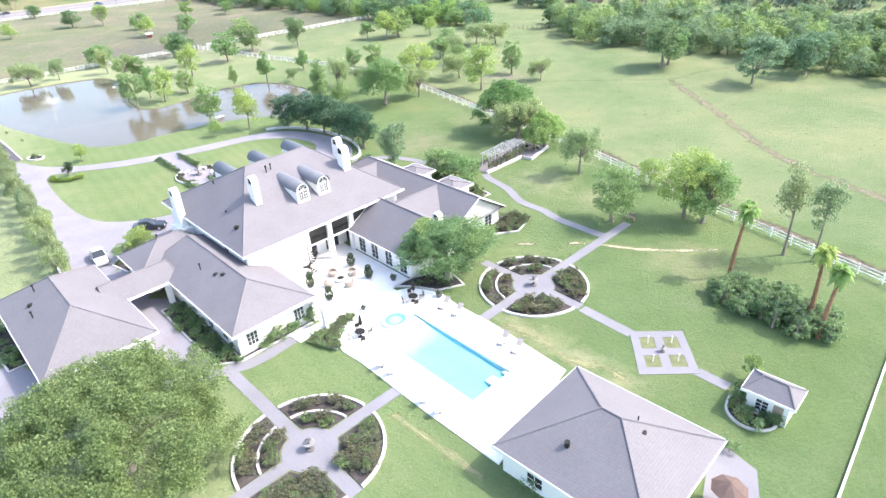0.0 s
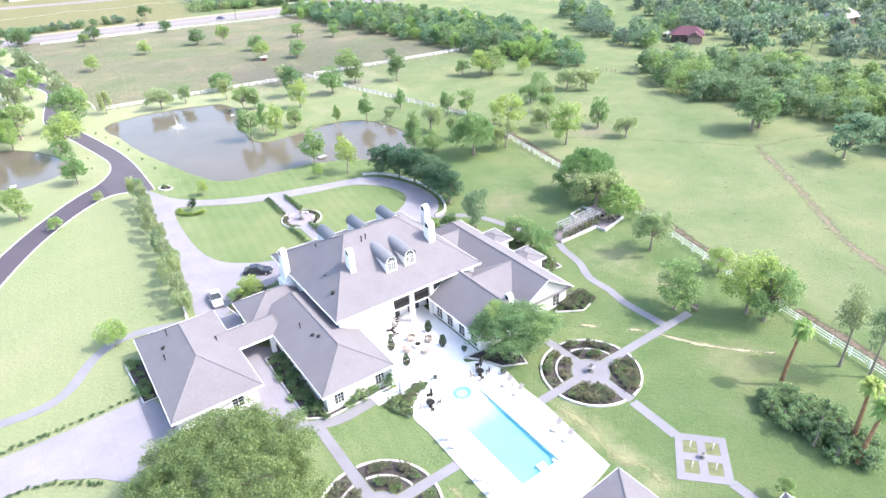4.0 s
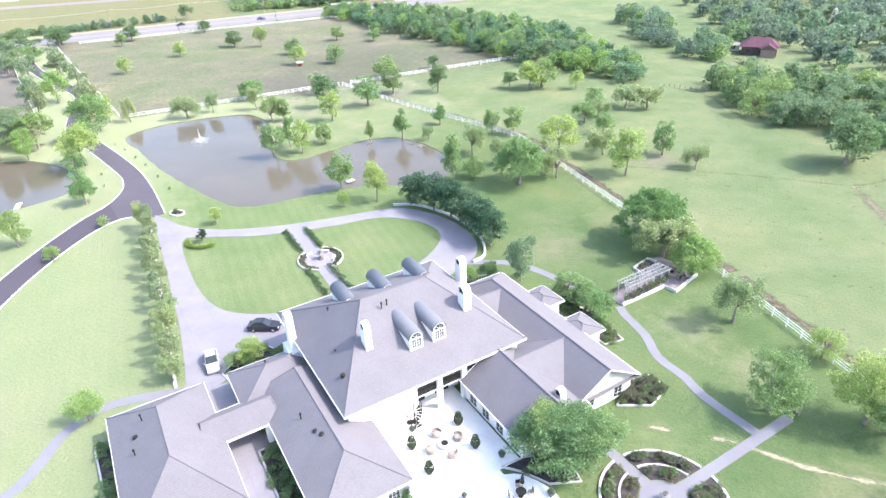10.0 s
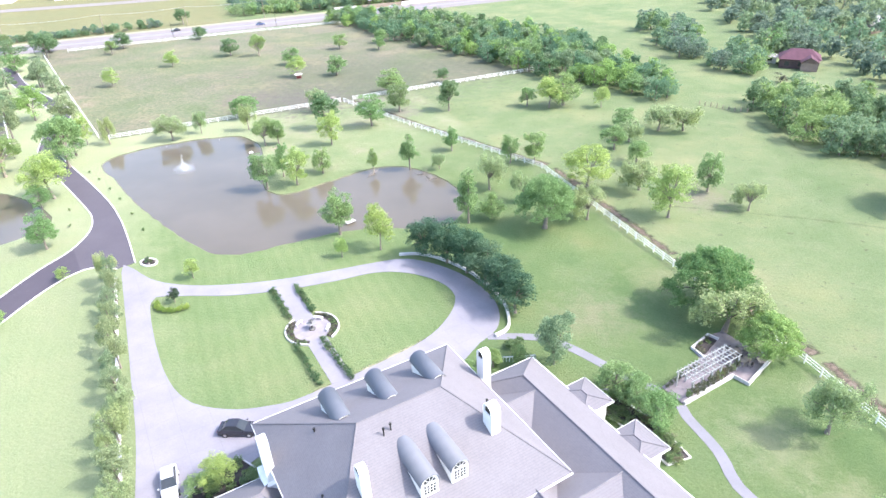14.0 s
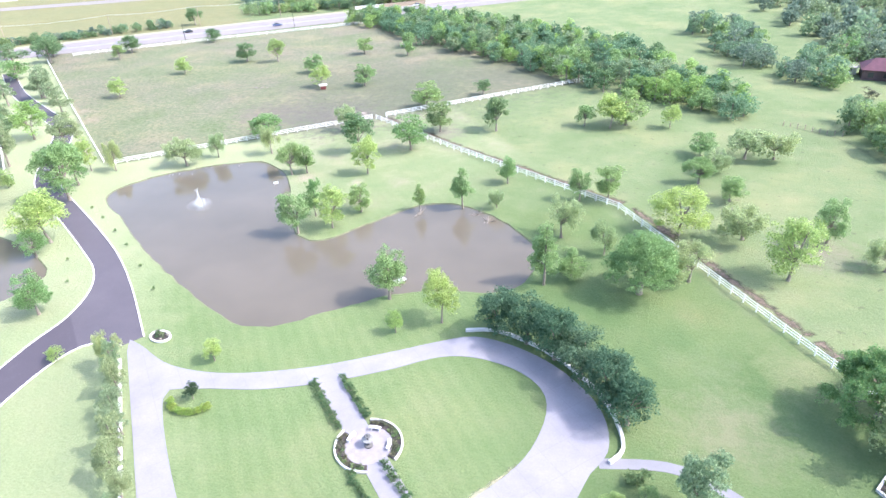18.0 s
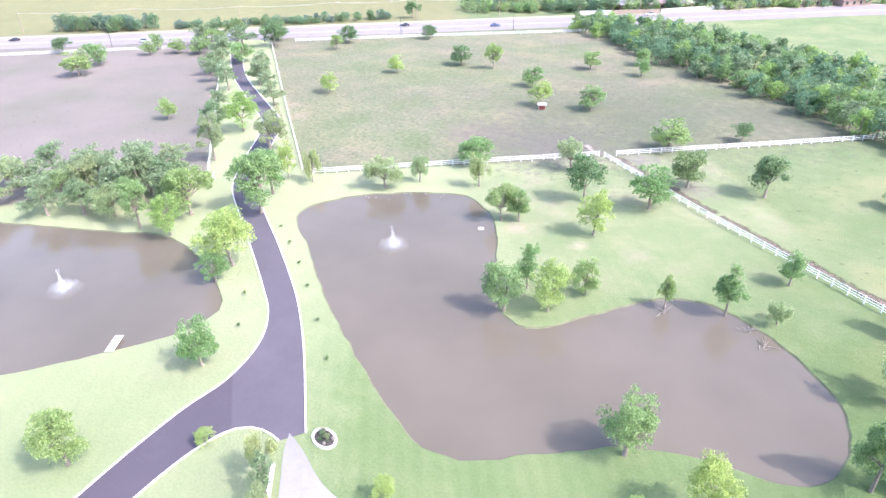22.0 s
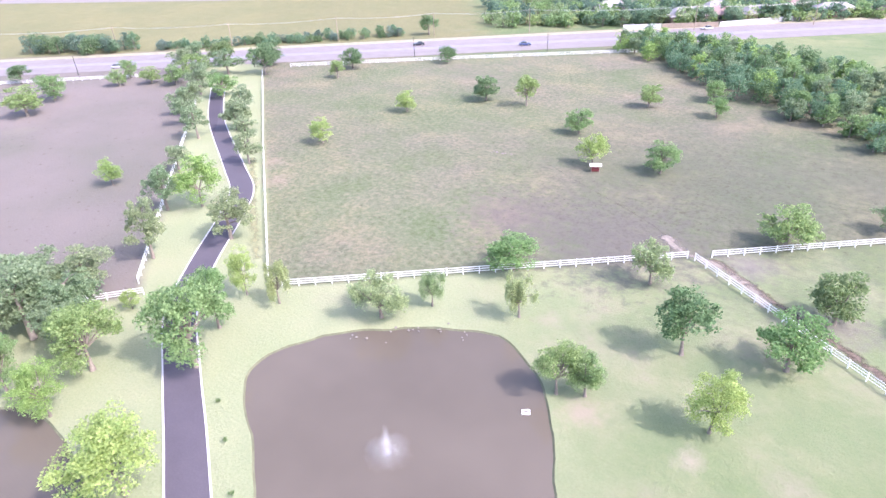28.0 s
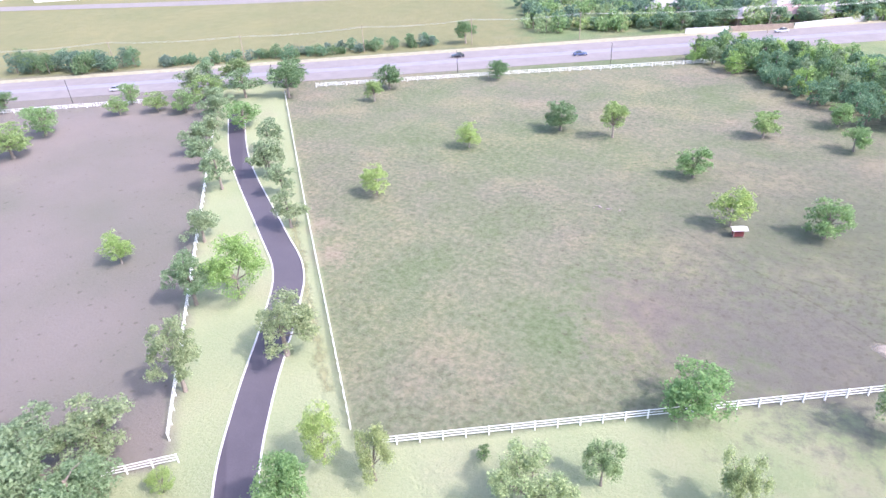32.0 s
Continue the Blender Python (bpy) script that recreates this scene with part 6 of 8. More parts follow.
for c, R, words, exits in (((-14.6, 38.0), 6.3, "west", (15.0, 9.6, 9.0, 9.0)), ((7.2, 62.0), 6.2, "east", (20.5, 8.0, 8.2, 8.0))):
    base_a = radians(44.9)
    tagged(part("paving", Shape().lathe([(2.45, -0.05), (2.45, 0.045)], 40, (*c, 0)), PATH_MAT), "round stone place in the %s round garden" % words, "paving", kind="structure")
    for k, far in enumerate((exits[0] if words == "east" else 10.2, 14.6 if words == "west" else 8.0, 9.0 if words == "east" else 9.0, 6.6)):
        spoke_path(c, base_a + k * math.pi / 2, 2.3, far, 1.25)
    gap = 0.11
    for k in range(4):
        a0, a1 = base_a + k * math.pi / 2 + gap, base_a + (k + 1) * math.pi / 2 - gap
        bed = thing("flower_bed", "quarter-round bed of dark mulch with white kerb", "flower bed", group="%s round garden beds" % words)
        n = 14
        ang = [a0 + (a1 - a0) * i / n for i in range(n + 1)]
        g2 = gap * 1.9
        ang_in = [a0 + g2 + (a1 - a0 - 2 * g2) * i / n for i in range(n + 1)]
        part("mulch", band(Shape(), [(c[0] + 2.6 * math.cos(a), c[1] + 2.6 * math.sin(a)) for a in ang_in], [(c[0] + R * math.cos(a), c[1] + R * math.sin(a)) for a in ang], -0.03, 0.06), MULCH, bed)
        ring_kerb(bed, c, R, 0.26, 0.22, a0, a1, KERB, "white stone kerb")
        if k in (0, 1):
            ring_kerb(bed, c, 4.3, 0.22, 0.22, a0 + 0.06, a1 - 0.06, KERB, "white stone kerb")
        for i in range(44):
            a, q = rng.uniform(a0 + 0.16, a1 - 0.16), math.sqrt(rng.uniform(3.1 ** 2, (R - 0.5) ** 2))
            if abs(q - 4.4) < 0.7 and k in (0, 1):
                continue
            bed_plant(bed, c[0] + q * math.cos(a), c[1] + q * math.sin(a), rng.uniform(0.55, 1.0), rng.uniform(0.6, 1.15), rng.choice("rrrb"))
    fountain((*c, 0.045), "two-tier stone fountain in the middle of the %s round garden" % words, 0.7)

# court fountain, its ring beds and the hedged walk
fountain((-47.2, 101.0, 0.052), "tiered stone fountain in the carriage court", 0.95)
walk_a = math.atan2(-0.72, 0.69)
for s in (0, 1):
    a0 = walk_a + s * math.pi + 0.45
    bed = thing("flower_bed", "curved bed with white kerb round the court fountain", "flower bed", group="court beds")
    ang = [a0 + (math.pi - 0.9) * i / 16 for i in range(17)]
    c = (-47.2, 101.0)
    part("mulch", band(Shape(), [(c[0] + 2.78 * math.cos(a), c[1] + 2.78 * math.sin(a)) for a in ang], [(c[0] + 3.75 * math.cos(a), c[1] + 3.75 * math.sin(a)) for a in ang], -0.03, 0.06), MULCH, bed)
    ring_kerb(bed, c, 3.75, 0.2, 0.3, a0, a0 + math.pi - 0.9, KERB, "white stone kerb")
    for i in range(22):
        a, q = a0 + 0.12 + (math.pi - 1.14) * (i + rng.random()) / 22, rng.uniform(2.95, 3.6)
        bed_plant(bed, c[0] + q * math.cos(a), c[1] + q * math.sin(a), rng.uniform(0.3, 0.48), rng.uniform(0.4, 0.75), rng.choice("rrb"))
for x, y in ((-47.3, 103.5), (-49.6, 101.5), (-44.8, 101.4)):
    a = math.atan2(y - 101.0, x + 47.2)
    t = thing("curved_bench", "white curved stone bench round the court fountain", "bench", (-47.2, 101.0, 0.052), math.degrees(a), "benches round the court fountain")
    arc = [radians(-17 + 34 * k / 8) for k in range(9)]
    part("seat", band(Shape(), [(2.2 * math.cos(k), 2.2 * math.sin(k)) for k in arc], [(2.62 * math.cos(k), 2.62 * math.sin(k)) for k in arc], 0.38, 0.46), KERB, t)
    for k in (arc[1], arc[7]):
        part("leg", Shape().lathe([(0.17, 0), (0.13, 0.2), (0.17, 0.38)], 8, (2.41 * math.cos(k), 2.41 * math.sin(k), 0)), KERB, t)
for (x0, y0), (x1, y1) in (((-57.9, 109.0), (-51.6, 102.6)), ((-54.6, 110.9), (-49.0, 105.0)), ((-47.6, 96.7), (-41.2, 90.2)), ((-44.6, 98.9), (-37.6, 92.2))):
    n = 12
    for i in range(n):
        f = i / (n - 1)
        shrub(x0 + (x1 - x0) * f, y0 + (y1 - y0) * f, rng.uniform(0.55, 0.75), rng.uniform(0.7, 1.0), "h", "clipped hedge along the court walk", "low dark green hedge plant along the walk")
# crescent of hedges at the drive's corner
for k in range(15):
    a = radians(195 + k * 11)
    shrub(-71.6 + 2.7 * math.cos(a), 102.6 + 2.0 * math.sin(a), 0.75, 0.9, "g", "yellow-green crescent hedge", "clipped yellow-green hedge in a crescent")
plant(-71.8, 103.2, 2.6, 1.1, "t", "small dark bush inside the crescent hedge", "shrub")

# loop's low white wall beside the oaks
wall_line = curve([(-41.2, 123.6), (-37.5, 124.4), (-33.0, 123.2), (-27.4, 119.9), (-22.4, 114.8), (-20.2, 110.6), (-19.4, 106.6), (-20.8, 104.4)], 1.0)
tagged(part("garden_wall", band(Shape(), offset(wall_line, 0.18), offset(wall_line, -0.18), -0.05, 0.45), KERB), "low curved white wall beside the carriage loop", "wall", kind="structure")
wall_line = [(-86.6, 107.6), (-52.4, 66.8)]
tagged(part("garden_wall", band(Shape(), offset(wall_line, 0.2), offset(wall_line, -0.2), -0.05, 0.3), KERB), "low white kerb wall along the drive", "wall", kind="structure")

# ---- pool ----
pool = thing("swimming_pool", "rectangular pool of clear turquoise water", "pool")
def build_plaster(nt, b):
    a, c = Vector((-6.2, 52.6)), Vector((0.717, -0.697))
    # bright fade of the shallow water, painted into the plaster colour
    shallow_fade = half_plane(nt, a.x, a.y, -c.x, -c.y, 3.6, noise_tex(nt, 0.6, 4), 3.0)
    blue = ramp(nt, noise_tex(nt, 0.5, 4), [(0.3, (0.155, 0.42, 0.51)), (0.7, (0.175, 0.455, 0.545))])
    nt.links.new(mix(nt, shallow_fade, blue, (0.42, 0.68, 0.74)), b.inputs["Base Color"])
    b.inputs["Roughness"].default_value = 0.5


TILE = material("pool_plaster", build_plaster)
SHALLOW = plain("pale_pool_step", (0.50, 0.60, 0.62), 0.05, 0.8, 0.5)
pv = [Vector((x, y, 0)) for x, y in POOL]


def pool_at(f, s):
    p = pv[0].lerp(pv[1], f).lerp(pv[3].lerp(pv[2], f), s)
    return (p.x, p.y)


deep = [(0, -0.2), (0.22, -0.26), (0.34, -0.34), (1.0, -0.5)]
shell = Shape()
vs = []
for f, z in deep:
    vs += [(*pool_at(f, 0), z), (*pool_at(f, 1), z), (*pool_at(f, 0), 0.11), (*pool_at(f, 1), 0.11)]
shell.add(vs, [(4 * i, 4 * i + 1, 4 * i + 5, 4 * i + 4) for i in range(3)])
part("basin", shell, TILE, pool)
sides = Shape().add(vs, [(4 * i, 4 * i + 4, 4 * i + 6, 4 * i + 2) for i in range(3)] + [(4 * i + 1, 4 * i + 3, 4 * i + 7, 4 * i + 5) for i in range(3)] + [(0, 2, 3, 1), (12, 13, 15, 14)])
# paler than the basin: colour lightened to offset the shade on these walls
part("basin_wall", sides, plain("lightened_pool_side", (0.42, 0.66, 0.74), 0.06, 1.5, 0.3), pool, "side of the pool, its blue lightened against the shade")


def build_pool_water(nt, b):
    b.inputs["Base Color"].default_value = (0.80, 0.96, 0.99, 1)
    b.inputs["Roughness"].default_value, b.inputs["IOR"].default_value = 0.02, 1.33
    b.inputs["Transmission Weight"].default_value = 1.0
    bump(nt, b, noise_tex(nt, 2.5, 3), 0.06, 0.03)


POOL_WATER = material("pool_water", build_pool_water)
pw = part("pool_water", Shape().add([(*pool_at(f, s), 0.055) for f, s in ((0, 0), (1, 0), (1, 1), (0, 1))], [(3, 2, 1, 0)]), POOL_WATER, pool, "clear turquoise water")
pw.visible_shadow = False
ring = POOL if sum(POOL[k - 1][0] * POOL[k][1] - POOL[k][0] * POOL[k - 1][1] for k in range(4)) > 0 else POOL[::-1]
mid_x, mid_y = sum(p[0] for p in POOL) / 4, sum(p[1] for p in POOL) / 4
outer = [(mid_x + (x - mid_x) * 1.045, mid_y + (y - mid_y) * 1.045) for x, y in ring]
inner = [(mid_x + (x - mid_x) * 0.992, mid_y + (y - mid_y) * 0.992) for x, y in ring]
cop = band(Shape(), inner, outer, 0.05, 0.17, True)
part("coping", cop, DECK, pool)
part("shelf", Shape().prism([pool_at(0, 0.02), pool_at(0.14, 0.02), pool_at(0.22, 0.98), pool_at(0, 0.98)], -0.4, -0.1), SHALLOW, pool, "pale shallow shelf")
part("steps", Shape().prism([pool_at(0.95, 0.0), pool_at(1, 0.0), pool_at(1, 0.1), pool_at(0.95, 0.1)], -0.5, -0.1), SHALLOW, pool)
part("steps", Shape().prism([pool_at(0.92, 0.26), pool_at(1, 0.26), pool_at(1, 0.46), pool_at(0.92, 0.46)], -0.5, -0.1), SHALLOW, pool)
spa = thing("spa", "round raised hot tub with pale turquoise water", "hot tub", (-8.7, 55.7, 0.12))
part("wall", Shape().lathe([(1.5, -0.6), (1.5, 0.35), (1.2, 0.35), (1.2, -0.5)], 32), DECK, spa)
part("water", Shape().lathe([(1.2, 0.18), (1.2, 0.2)], 32), plain("spa_water", (0.12, 0.40, 0.47), 0.1, 2.0, 0.08, rel=0.05), spa)
part("seat", Shape().lathe([(0.72, 0.19), (0.72, 0.205)], 24), plain("spa_water_pale", (0.24, 0.53, 0.58), 0.1, 2.0, 0.08, rel=0.05), spa)


# ---- garden furniture ----
SLING = plain("taupe_sling", (0.30, 0.27, 0.26), 0.2, 3.0, 0.9)


def lounger(at, turn, mat=WHITE):
    t = thing("sun_lounger", "pale slatted sun lounger on the pool deck", "lounger", at, turn, "loungers round the pool")
    part("frame", Shape().box(-0.95, -0.33, 0.28, 0.35, 0.33, 0.34), SLING, t)
    part("backrest", Shape().box(0, -0.33, 0, 0.75, 0.33, 0.05), SLING, t, m=pose(0.35, 0, 0.3, 0, -38, 0))
    for x in (-0.85, 0.25):
        for y in (-0.28, 0.28):
            part("leg", Shape().box(x - 0.03, y - 0.03, 0, x + 0.03, y + 0.03, 0.28), IRON, t)
    return t


def chair(at, turn, group):
    t = thing("garden_chair", "dark iron garden chair", "chair", at, turn, group)
    part("seat", Shape().box(-0.24, -0.24, 0.42, 0.24, 0.24, 0.47), CUSHION, t)
    part("backrest", Shape().box(0.2, -0.24, 0.47, 0.25, 0.24, 0.95), IRON, t)
    for x in (-0.2, 0.2):
        for y in (-0.2, 0.2):
            part("leg", Shape().box(x - 0.02, y - 0.02, 0, x + 0.02, y + 0.02, 0.42), IRON, t)
    return t


def table(at, r=0.55, label="round dark iron garden table"):
    t = thing("garden_table", label, "table", at)
    part("tabletop", Shape().lathe([(r, 0.70), (r, 0.74)], 20), IRON, t)
    part("column", Shape().lathe([(0.05, 0.03), (0.05, 0.7)], 8), IRON, t)
    part("foot", Shape().lathe([(0.3, 0), (0.28, 0.04)], 12), IRON, t)
    return t


def side_table(at):
    t = thing("side_table", "small taupe side table between loungers", "table", at, group="side tables round the pool")
    part("tabletop", Shape().lathe([(0.27, 0.42), (0.27, 0.46)], 16), SLING, t)
    for k in range(3):
        a = k * 2.094
        part("leg", Shape().tube((0.2 * math.cos(a), 0.2 * math.sin(a), 0), (0.12 * math.cos(a), 0.12 * math.sin(a), 0.42), 0.02, 0.02, 5), IRON, t)
    return t


def parasol(at):
    t = thing("parasol", "closed dark parasol beside the pool", "parasol", at)
    part("pole", Shape().tube((0, 0, 0), (0, 0, 2.5), 0.03, 0.03, 8), IRON, t)
    part("canopy", Shape().lathe([(0.06, 0.95), (0.22, 1.2), (0.17, 1.9), (0.04, 2.45)], 12), IRON, t, "furled dark canopy", True)
    part("foot", Shape().lathe([(0.32, 0), (0.30, 0.08)], 14), STONE, t)
    return t


DZ = 0.12
for x, y in ((-6.9, 59.5), (-12.2, 53.2)):
    table((x, y, DZ))
    parasol((x + 0.01, y + 0.72, DZ))
    for k in range(4):
        a = k * 1.571 + 0.4
        chair((x + 1.05 * math.cos(a), y + 1.05 * math.sin(a), DZ), math.degrees(a), "chairs round the pool tables")
for x, y, r in ((-3.3, 58.3, 60), (-1.8, 56.9, 60), (2.9, 51.6, 60), (4.2, 50.2, 60), (-9.4, 48.4, 225), (-8.3, 47.3, 225), (-4.9, 43.3, 225), (-3.5, 41.9, 225)):
    lounger((x, y, DZ), r)
for x, y in ((-2.5, 57.9), (3.5, 51.2), (-8.7, 48.1), (-3.9, 42.9)):
    side_table((x, y, DZ))
WICKER = plain("pale_wicker", (0.30, 0.255, 0.225), 0.25, 5.0, 0.85)
for k in range(4):
    a = radians(45 + 90 * k)
    cx, cy = -16.1, 64.4
    t = thing("garden_armchair", "pale rounded wicker armchair by the fire table", "armchair", (cx + 1.75 * math.cos(a), cy + 1.75 * math.sin(a), DZ), math.degrees(a), "armchairs round the fire table")
    part("base", Shape().lathe([(0.5, 0.02), (0.56, 0.2), (0.54, 0.36)], 14), WICKER, t)
    part("cushion", Shape().lathe([(0.44, 0.36), (0.46, 0.44), (0.38, 0.5)], 14), CUSHION, t, "beige seat cushion", True)
    arc = [radians(-105 + 210 * i / 14) for i in range(15)]
    part("backrest", band(Shape(), [(0.46 * math.cos(i), 0.46 * math.sin(i)) for i in arc], [(0.62 * math.cos(i), 0.62 * math.sin(i)) for i in arc], 0.3, 0.8), WICKER, t)
t = thing("fire_table", "round white stone fire table with a dark bowl", "fire table", (-16.1, 64.4, DZ))
part("drum", Shape().lathe([(0.62, 0), (0.66, 0.36), (0.8, 0.4), (0.8, 0.46), (0.42, 0.46)], 24), KERB, t)
part("fire_bowl", Shape().lathe([(0.42, 0.44), (0.42, 0.475), (0.2, 0.47)], 18), IRON, t, "dark iron fire bowl")


def topiary(at, label):
    """Two clipped balls of leaves, the smaller on the larger, in a low pot."""
    t = thing("potted_shrub", label, "potted plant", at, group="potted topiaries on the patio")
    part("pot", Shape().lathe([(0.3, 0), (0.4, 0.3), (0.43, 0.36), (0.34, 0.36)], 16), STONE, t, smooth=True)
    r = np.random.default_rng(int(abs(at[0] * 10)))
    for name, z, q, n in (("lower_ball", 0.78, 0.56, 900), ("upper_ball", 1.48, 0.38, 520)):
        d = r.normal(size=(n, 3))
        d /= np.linalg.norm(d, axis=1)[:, None]
        v, f = cards(d * q * r.uniform(0.86, 1.04, (n, 1)) + np.array([0, 0, z]), d, 0.062, r)
        me = bpy.data.meshes.new(name)
        me.from_pydata(v.tolist(), [], f.tolist())
        me.materials.append(LEAVES["t"])
        part(name, me, None, t)
    part("stem", Shape().tube((0, 0, 0.3), (0, 0, 1.5), 0.05, 0.04, 6), BARK, t)


for x, y in ((-15.3, 67.9), (-12.7, 64.9), (-19.6, 63.3), (-16.8, 60.4)):
    topiary((x, y, DZ), "dark clipped two-ball topiary in a stone pot")
for x, y, r in ((-3.9, 60.2, 0.42), (-12.5, 58.2, 0.3), (-9.6, 64.2, 0.4), (-20.3, 65.8, 0.34)):
    t = thing("plant_pot", "dark round stone pot with a low plant", "potted plant", (x, y, DZ), group="small pots on the patio")
    part("pot", Shape().lathe([(r * 0.6, 0), (r, r * 1.1), (r * 1.06, r * 1.3), (r * 0.8, r * 1.3)], 14), STONE, t, smooth=True)
    part("plant", SPECIES["h"][0][0], None, t, m=Matrix.Translation((0, 0, r)) @ Matrix.Diagonal((r / 3.4, r / 3.4, r / 7.0, 1)))

# ---- planted beds along the walls ----
def bed(line_pts, label, density=1.1, kinds="bbd", hs=(0.6, 1.3), group="", kerb=True, z=0.07, size=(0.5, 0.95)):
    t = thing("planting_bed", label, "flower bed")
    part("mulch", sheet("mulch", [line_pts], z, MULCH, 0.1), None, t)
    if kerb:
        ring = line_pts + [line_pts[0]]
        part("kerb", band(Shape(), offset(ring, 0.1), offset(ring, -0.1), -0.03, z + 0.12), KERB, t)
    xs, ys = [p[0] for p in line_pts], [p[1] for p in line_pts]
    area = (max(xs) - min(xs)) * (max(ys) - min(ys))
    for _ in range(int(area * density)):
        x, y = rng.uniform(min(xs), max(xs)), rng.uniform(min(ys), max(ys))
        if inside(x, y, line_pts):
            bed_plant(t, x, y, rng.uniform(*size), rng.uniform(*hs), rng.choice(kinds))


def loc(u, v):
    p = pose(*HOUSE_AT, 0, 0, HOUSE_TURN) @ Vector((u, v, 0))
    return (p.x, p.y)


bed([(-18.0, 53.0), (-13.0, 57.9), (-14.0, 56.0), (-14.6, 54.1), (-14.4, 51.2)], "dry-toned shrub bed between patio and pool deck", 8.0, "bvr", (0.5, 0.9), size=(0.42, 0.72))
bed([loc(-8.4, 6.6), loc(-6.2, 6.6), loc(-6.2, -8.2), loc(2.4, -8.2), loc(2.4, -8.8), loc(-6.4, -8.9), loc(-8.6, -7.4)], "lush green shrub bed along the west wing", 1.3, "bhvv")
bed([(2.6, 74.6), (6.6, 75.4), (8.3, 78.4), (7.0, 81.2), (4.2, 79.4)], "brownish shrub bed at the east wing's gable", 2.4, "rrb")
bed([loc(37.0, -1.0), loc(39.8, -1.6), loc(40.6, 4.0), loc(39.8, 11.0), loc(37.0, 12.6)], "dark shrub bed along the east bays", 1.8, "rbb")
bed([(-9.4, 62.8), (-7.2, 64.6), (-3.0, 66.2), (-1.0, 62.6), (-4.2, 61.6), (-7.2, 62.6)], "shaded mulch bed under the patio oak", 0.7, "rb")
bed(curve([(23.6, 43.4), (22.5, 42.6), (21.7, 41.2), (21.9, 39.8), (22.7, 38.9), (23.9, 38.6), (25.0, 39.0), (25.2, 39.6)], 0.4) + [(23.1, 41.6), (24.0, 42.6)], "kerbed shrub bed before the garden house", 1.6, "bvh", (0.8, 1.8))
bed([loc(-24.4, 17.6), loc(-22.2, 17.6), loc(-22.2, 8.0), loc(-24.0, 8.0)], "green shrub bed along the garage wall", 0.9, "bvb")
bed([loc(2.0, 24.6), loc(22.0, 24.6), loc(22.0, 22.7), loc(2.0, 22.7)], "narrow clipped bed before the front wall", 0.5, "bb", kerb=False)
bed([loc(-7.8, 18.9), loc(-1.4, 18.9), loc(-0.4, 22.0), loc(-2.0, 25.4), loc(-6.0, 24.8), loc(-8.6, 22.4)], "front bed with a small tree beside the west wing", 0.6, "bbv")
plant(*loc(-4.4, 22.6), 3.9, 2.3, "y", "small bright yellow-green tree beside the west wing")
plant(*loc(-6.4, 22.4), 2.6, 1.9, "o", "round green bush beside the west wing", "bush")
plant(*loc(-1.0, 20.4), 2.4, 1.5, "d", "round green bush beside the west wing", "bush")
for u, v, h, r in ((39.6, 9.9, 4.8, 2.6), (40.4, 6.6, 4.6, 2.5), (40.2, 3.6, 4.6, 2.6), (30.6, 22.4, 2.6, 1.6), (27.2, 22.8, 1.8, 1.2), (33.6, 21.0, 3.2, 1.4)):
    plant(*loc(u, v), h, r, "o", "dense round green bush beside the east wing", "bush")

for u in (-2.6, -1.6, -0.6, 0.4, 2.2):
    shrub(*loc(u, -8.7), rng.uniform(0.6, 0.9), rng.uniform(1.5, 2.3), "v", "shrubs against the west wing", "leafy green shrub against the white wall", 0.06)

gate = thing("garden_gate", "white stucco gateway with a round arch beside the west wing", "gateway")
gate.matrix_basis = pose(*loc(3.0, -9.5), 0, 0, 0, HOUSE_TURN - 90)
for x in (-1.45, 0.8):
    part("pier", Shape().box(x, -0.22, 0, x + 0.65, 0.22, 1.9), STUCCO, gate)
arch, n = Shape(), 14
inner = [(0.8 * math.cos(math.pi * k / n), 1.9 + 0.8 * math.sin(math.pi * k / n)) for k in range(n + 1)]
outer = [(1.45 * math.cos(math.pi * k / n), 1.9 + 0.95 * math.sin(math.pi * k / n)) for k in range(n + 1)]
arch.add([(x, y, z) for y in (-0.22, 0.22) for x, z in inner + outer],
         [(k, k + 1, n + 2 + k, n + 1 + k) for k in range(n)] + [(2 * n + 2 + k + 1, 2 * n + 2 + k, 3 * n + 3 + k, 3 * n + 4 + k) for k in range(n)]
         + [(n + 1 + k, n + 2 + k, 3 * n + 4 + k, 3 * n + 3 + k) for k in range(n)] + [(k + 1, k, 2 * n + 2 + k, 2 * n + 3 + k) for k in range(n)])
part("arch", arch, STUCCO, gate)
t = thing("garden_rail", "short curved white balustrade beside the east wing", "balustrade")
line = [loc(30.0, 23.2), loc(32.2, 22.4), loc(34.4, 21.2), loc(36.0, 20.4)]
part("rail", band(Shape(), offset(line, 0.06), offset(line, -0.06), 0.75, 0.85), WHITE, t)
for x, y in curve(line, 0.45):
    part("baluster", Shape().tube((x, y, -0.05), (x, y, 0.76), 0.045, 0.045, 6), WHITE, t)
shrub(*loc(35.0, 23.9), 1.5, 1.9, "h", "", "rounded dark green bush on the lawn")

# ---- pergola garden ----
pg = thing("pergola", "long white pergola over a stone terrace", "pergola", (2.6, 98.8, 0), 45.5)
bed([(6.5, 105.4), (5.4, 106.8), (7.6, 109.9), (8.6, 109.2)], "dark mulch bed with low plants on the terrace", 1.2, "rrb", (0.4, 0.9), kerb=False, z=0.12, size=(0.35, 0.6))
tl2 = [(6.6, 105.0), (5.2, 106.8), (7.6, 110.2), (8.8, 109.4)]
tagged(part("garden_wall", band(Shape(), offset(tl2, 0.13), offset(tl2, -0.13), -0.05, 0.4), KERB), "low white wall round the terrace bed", "wall", kind="structure")
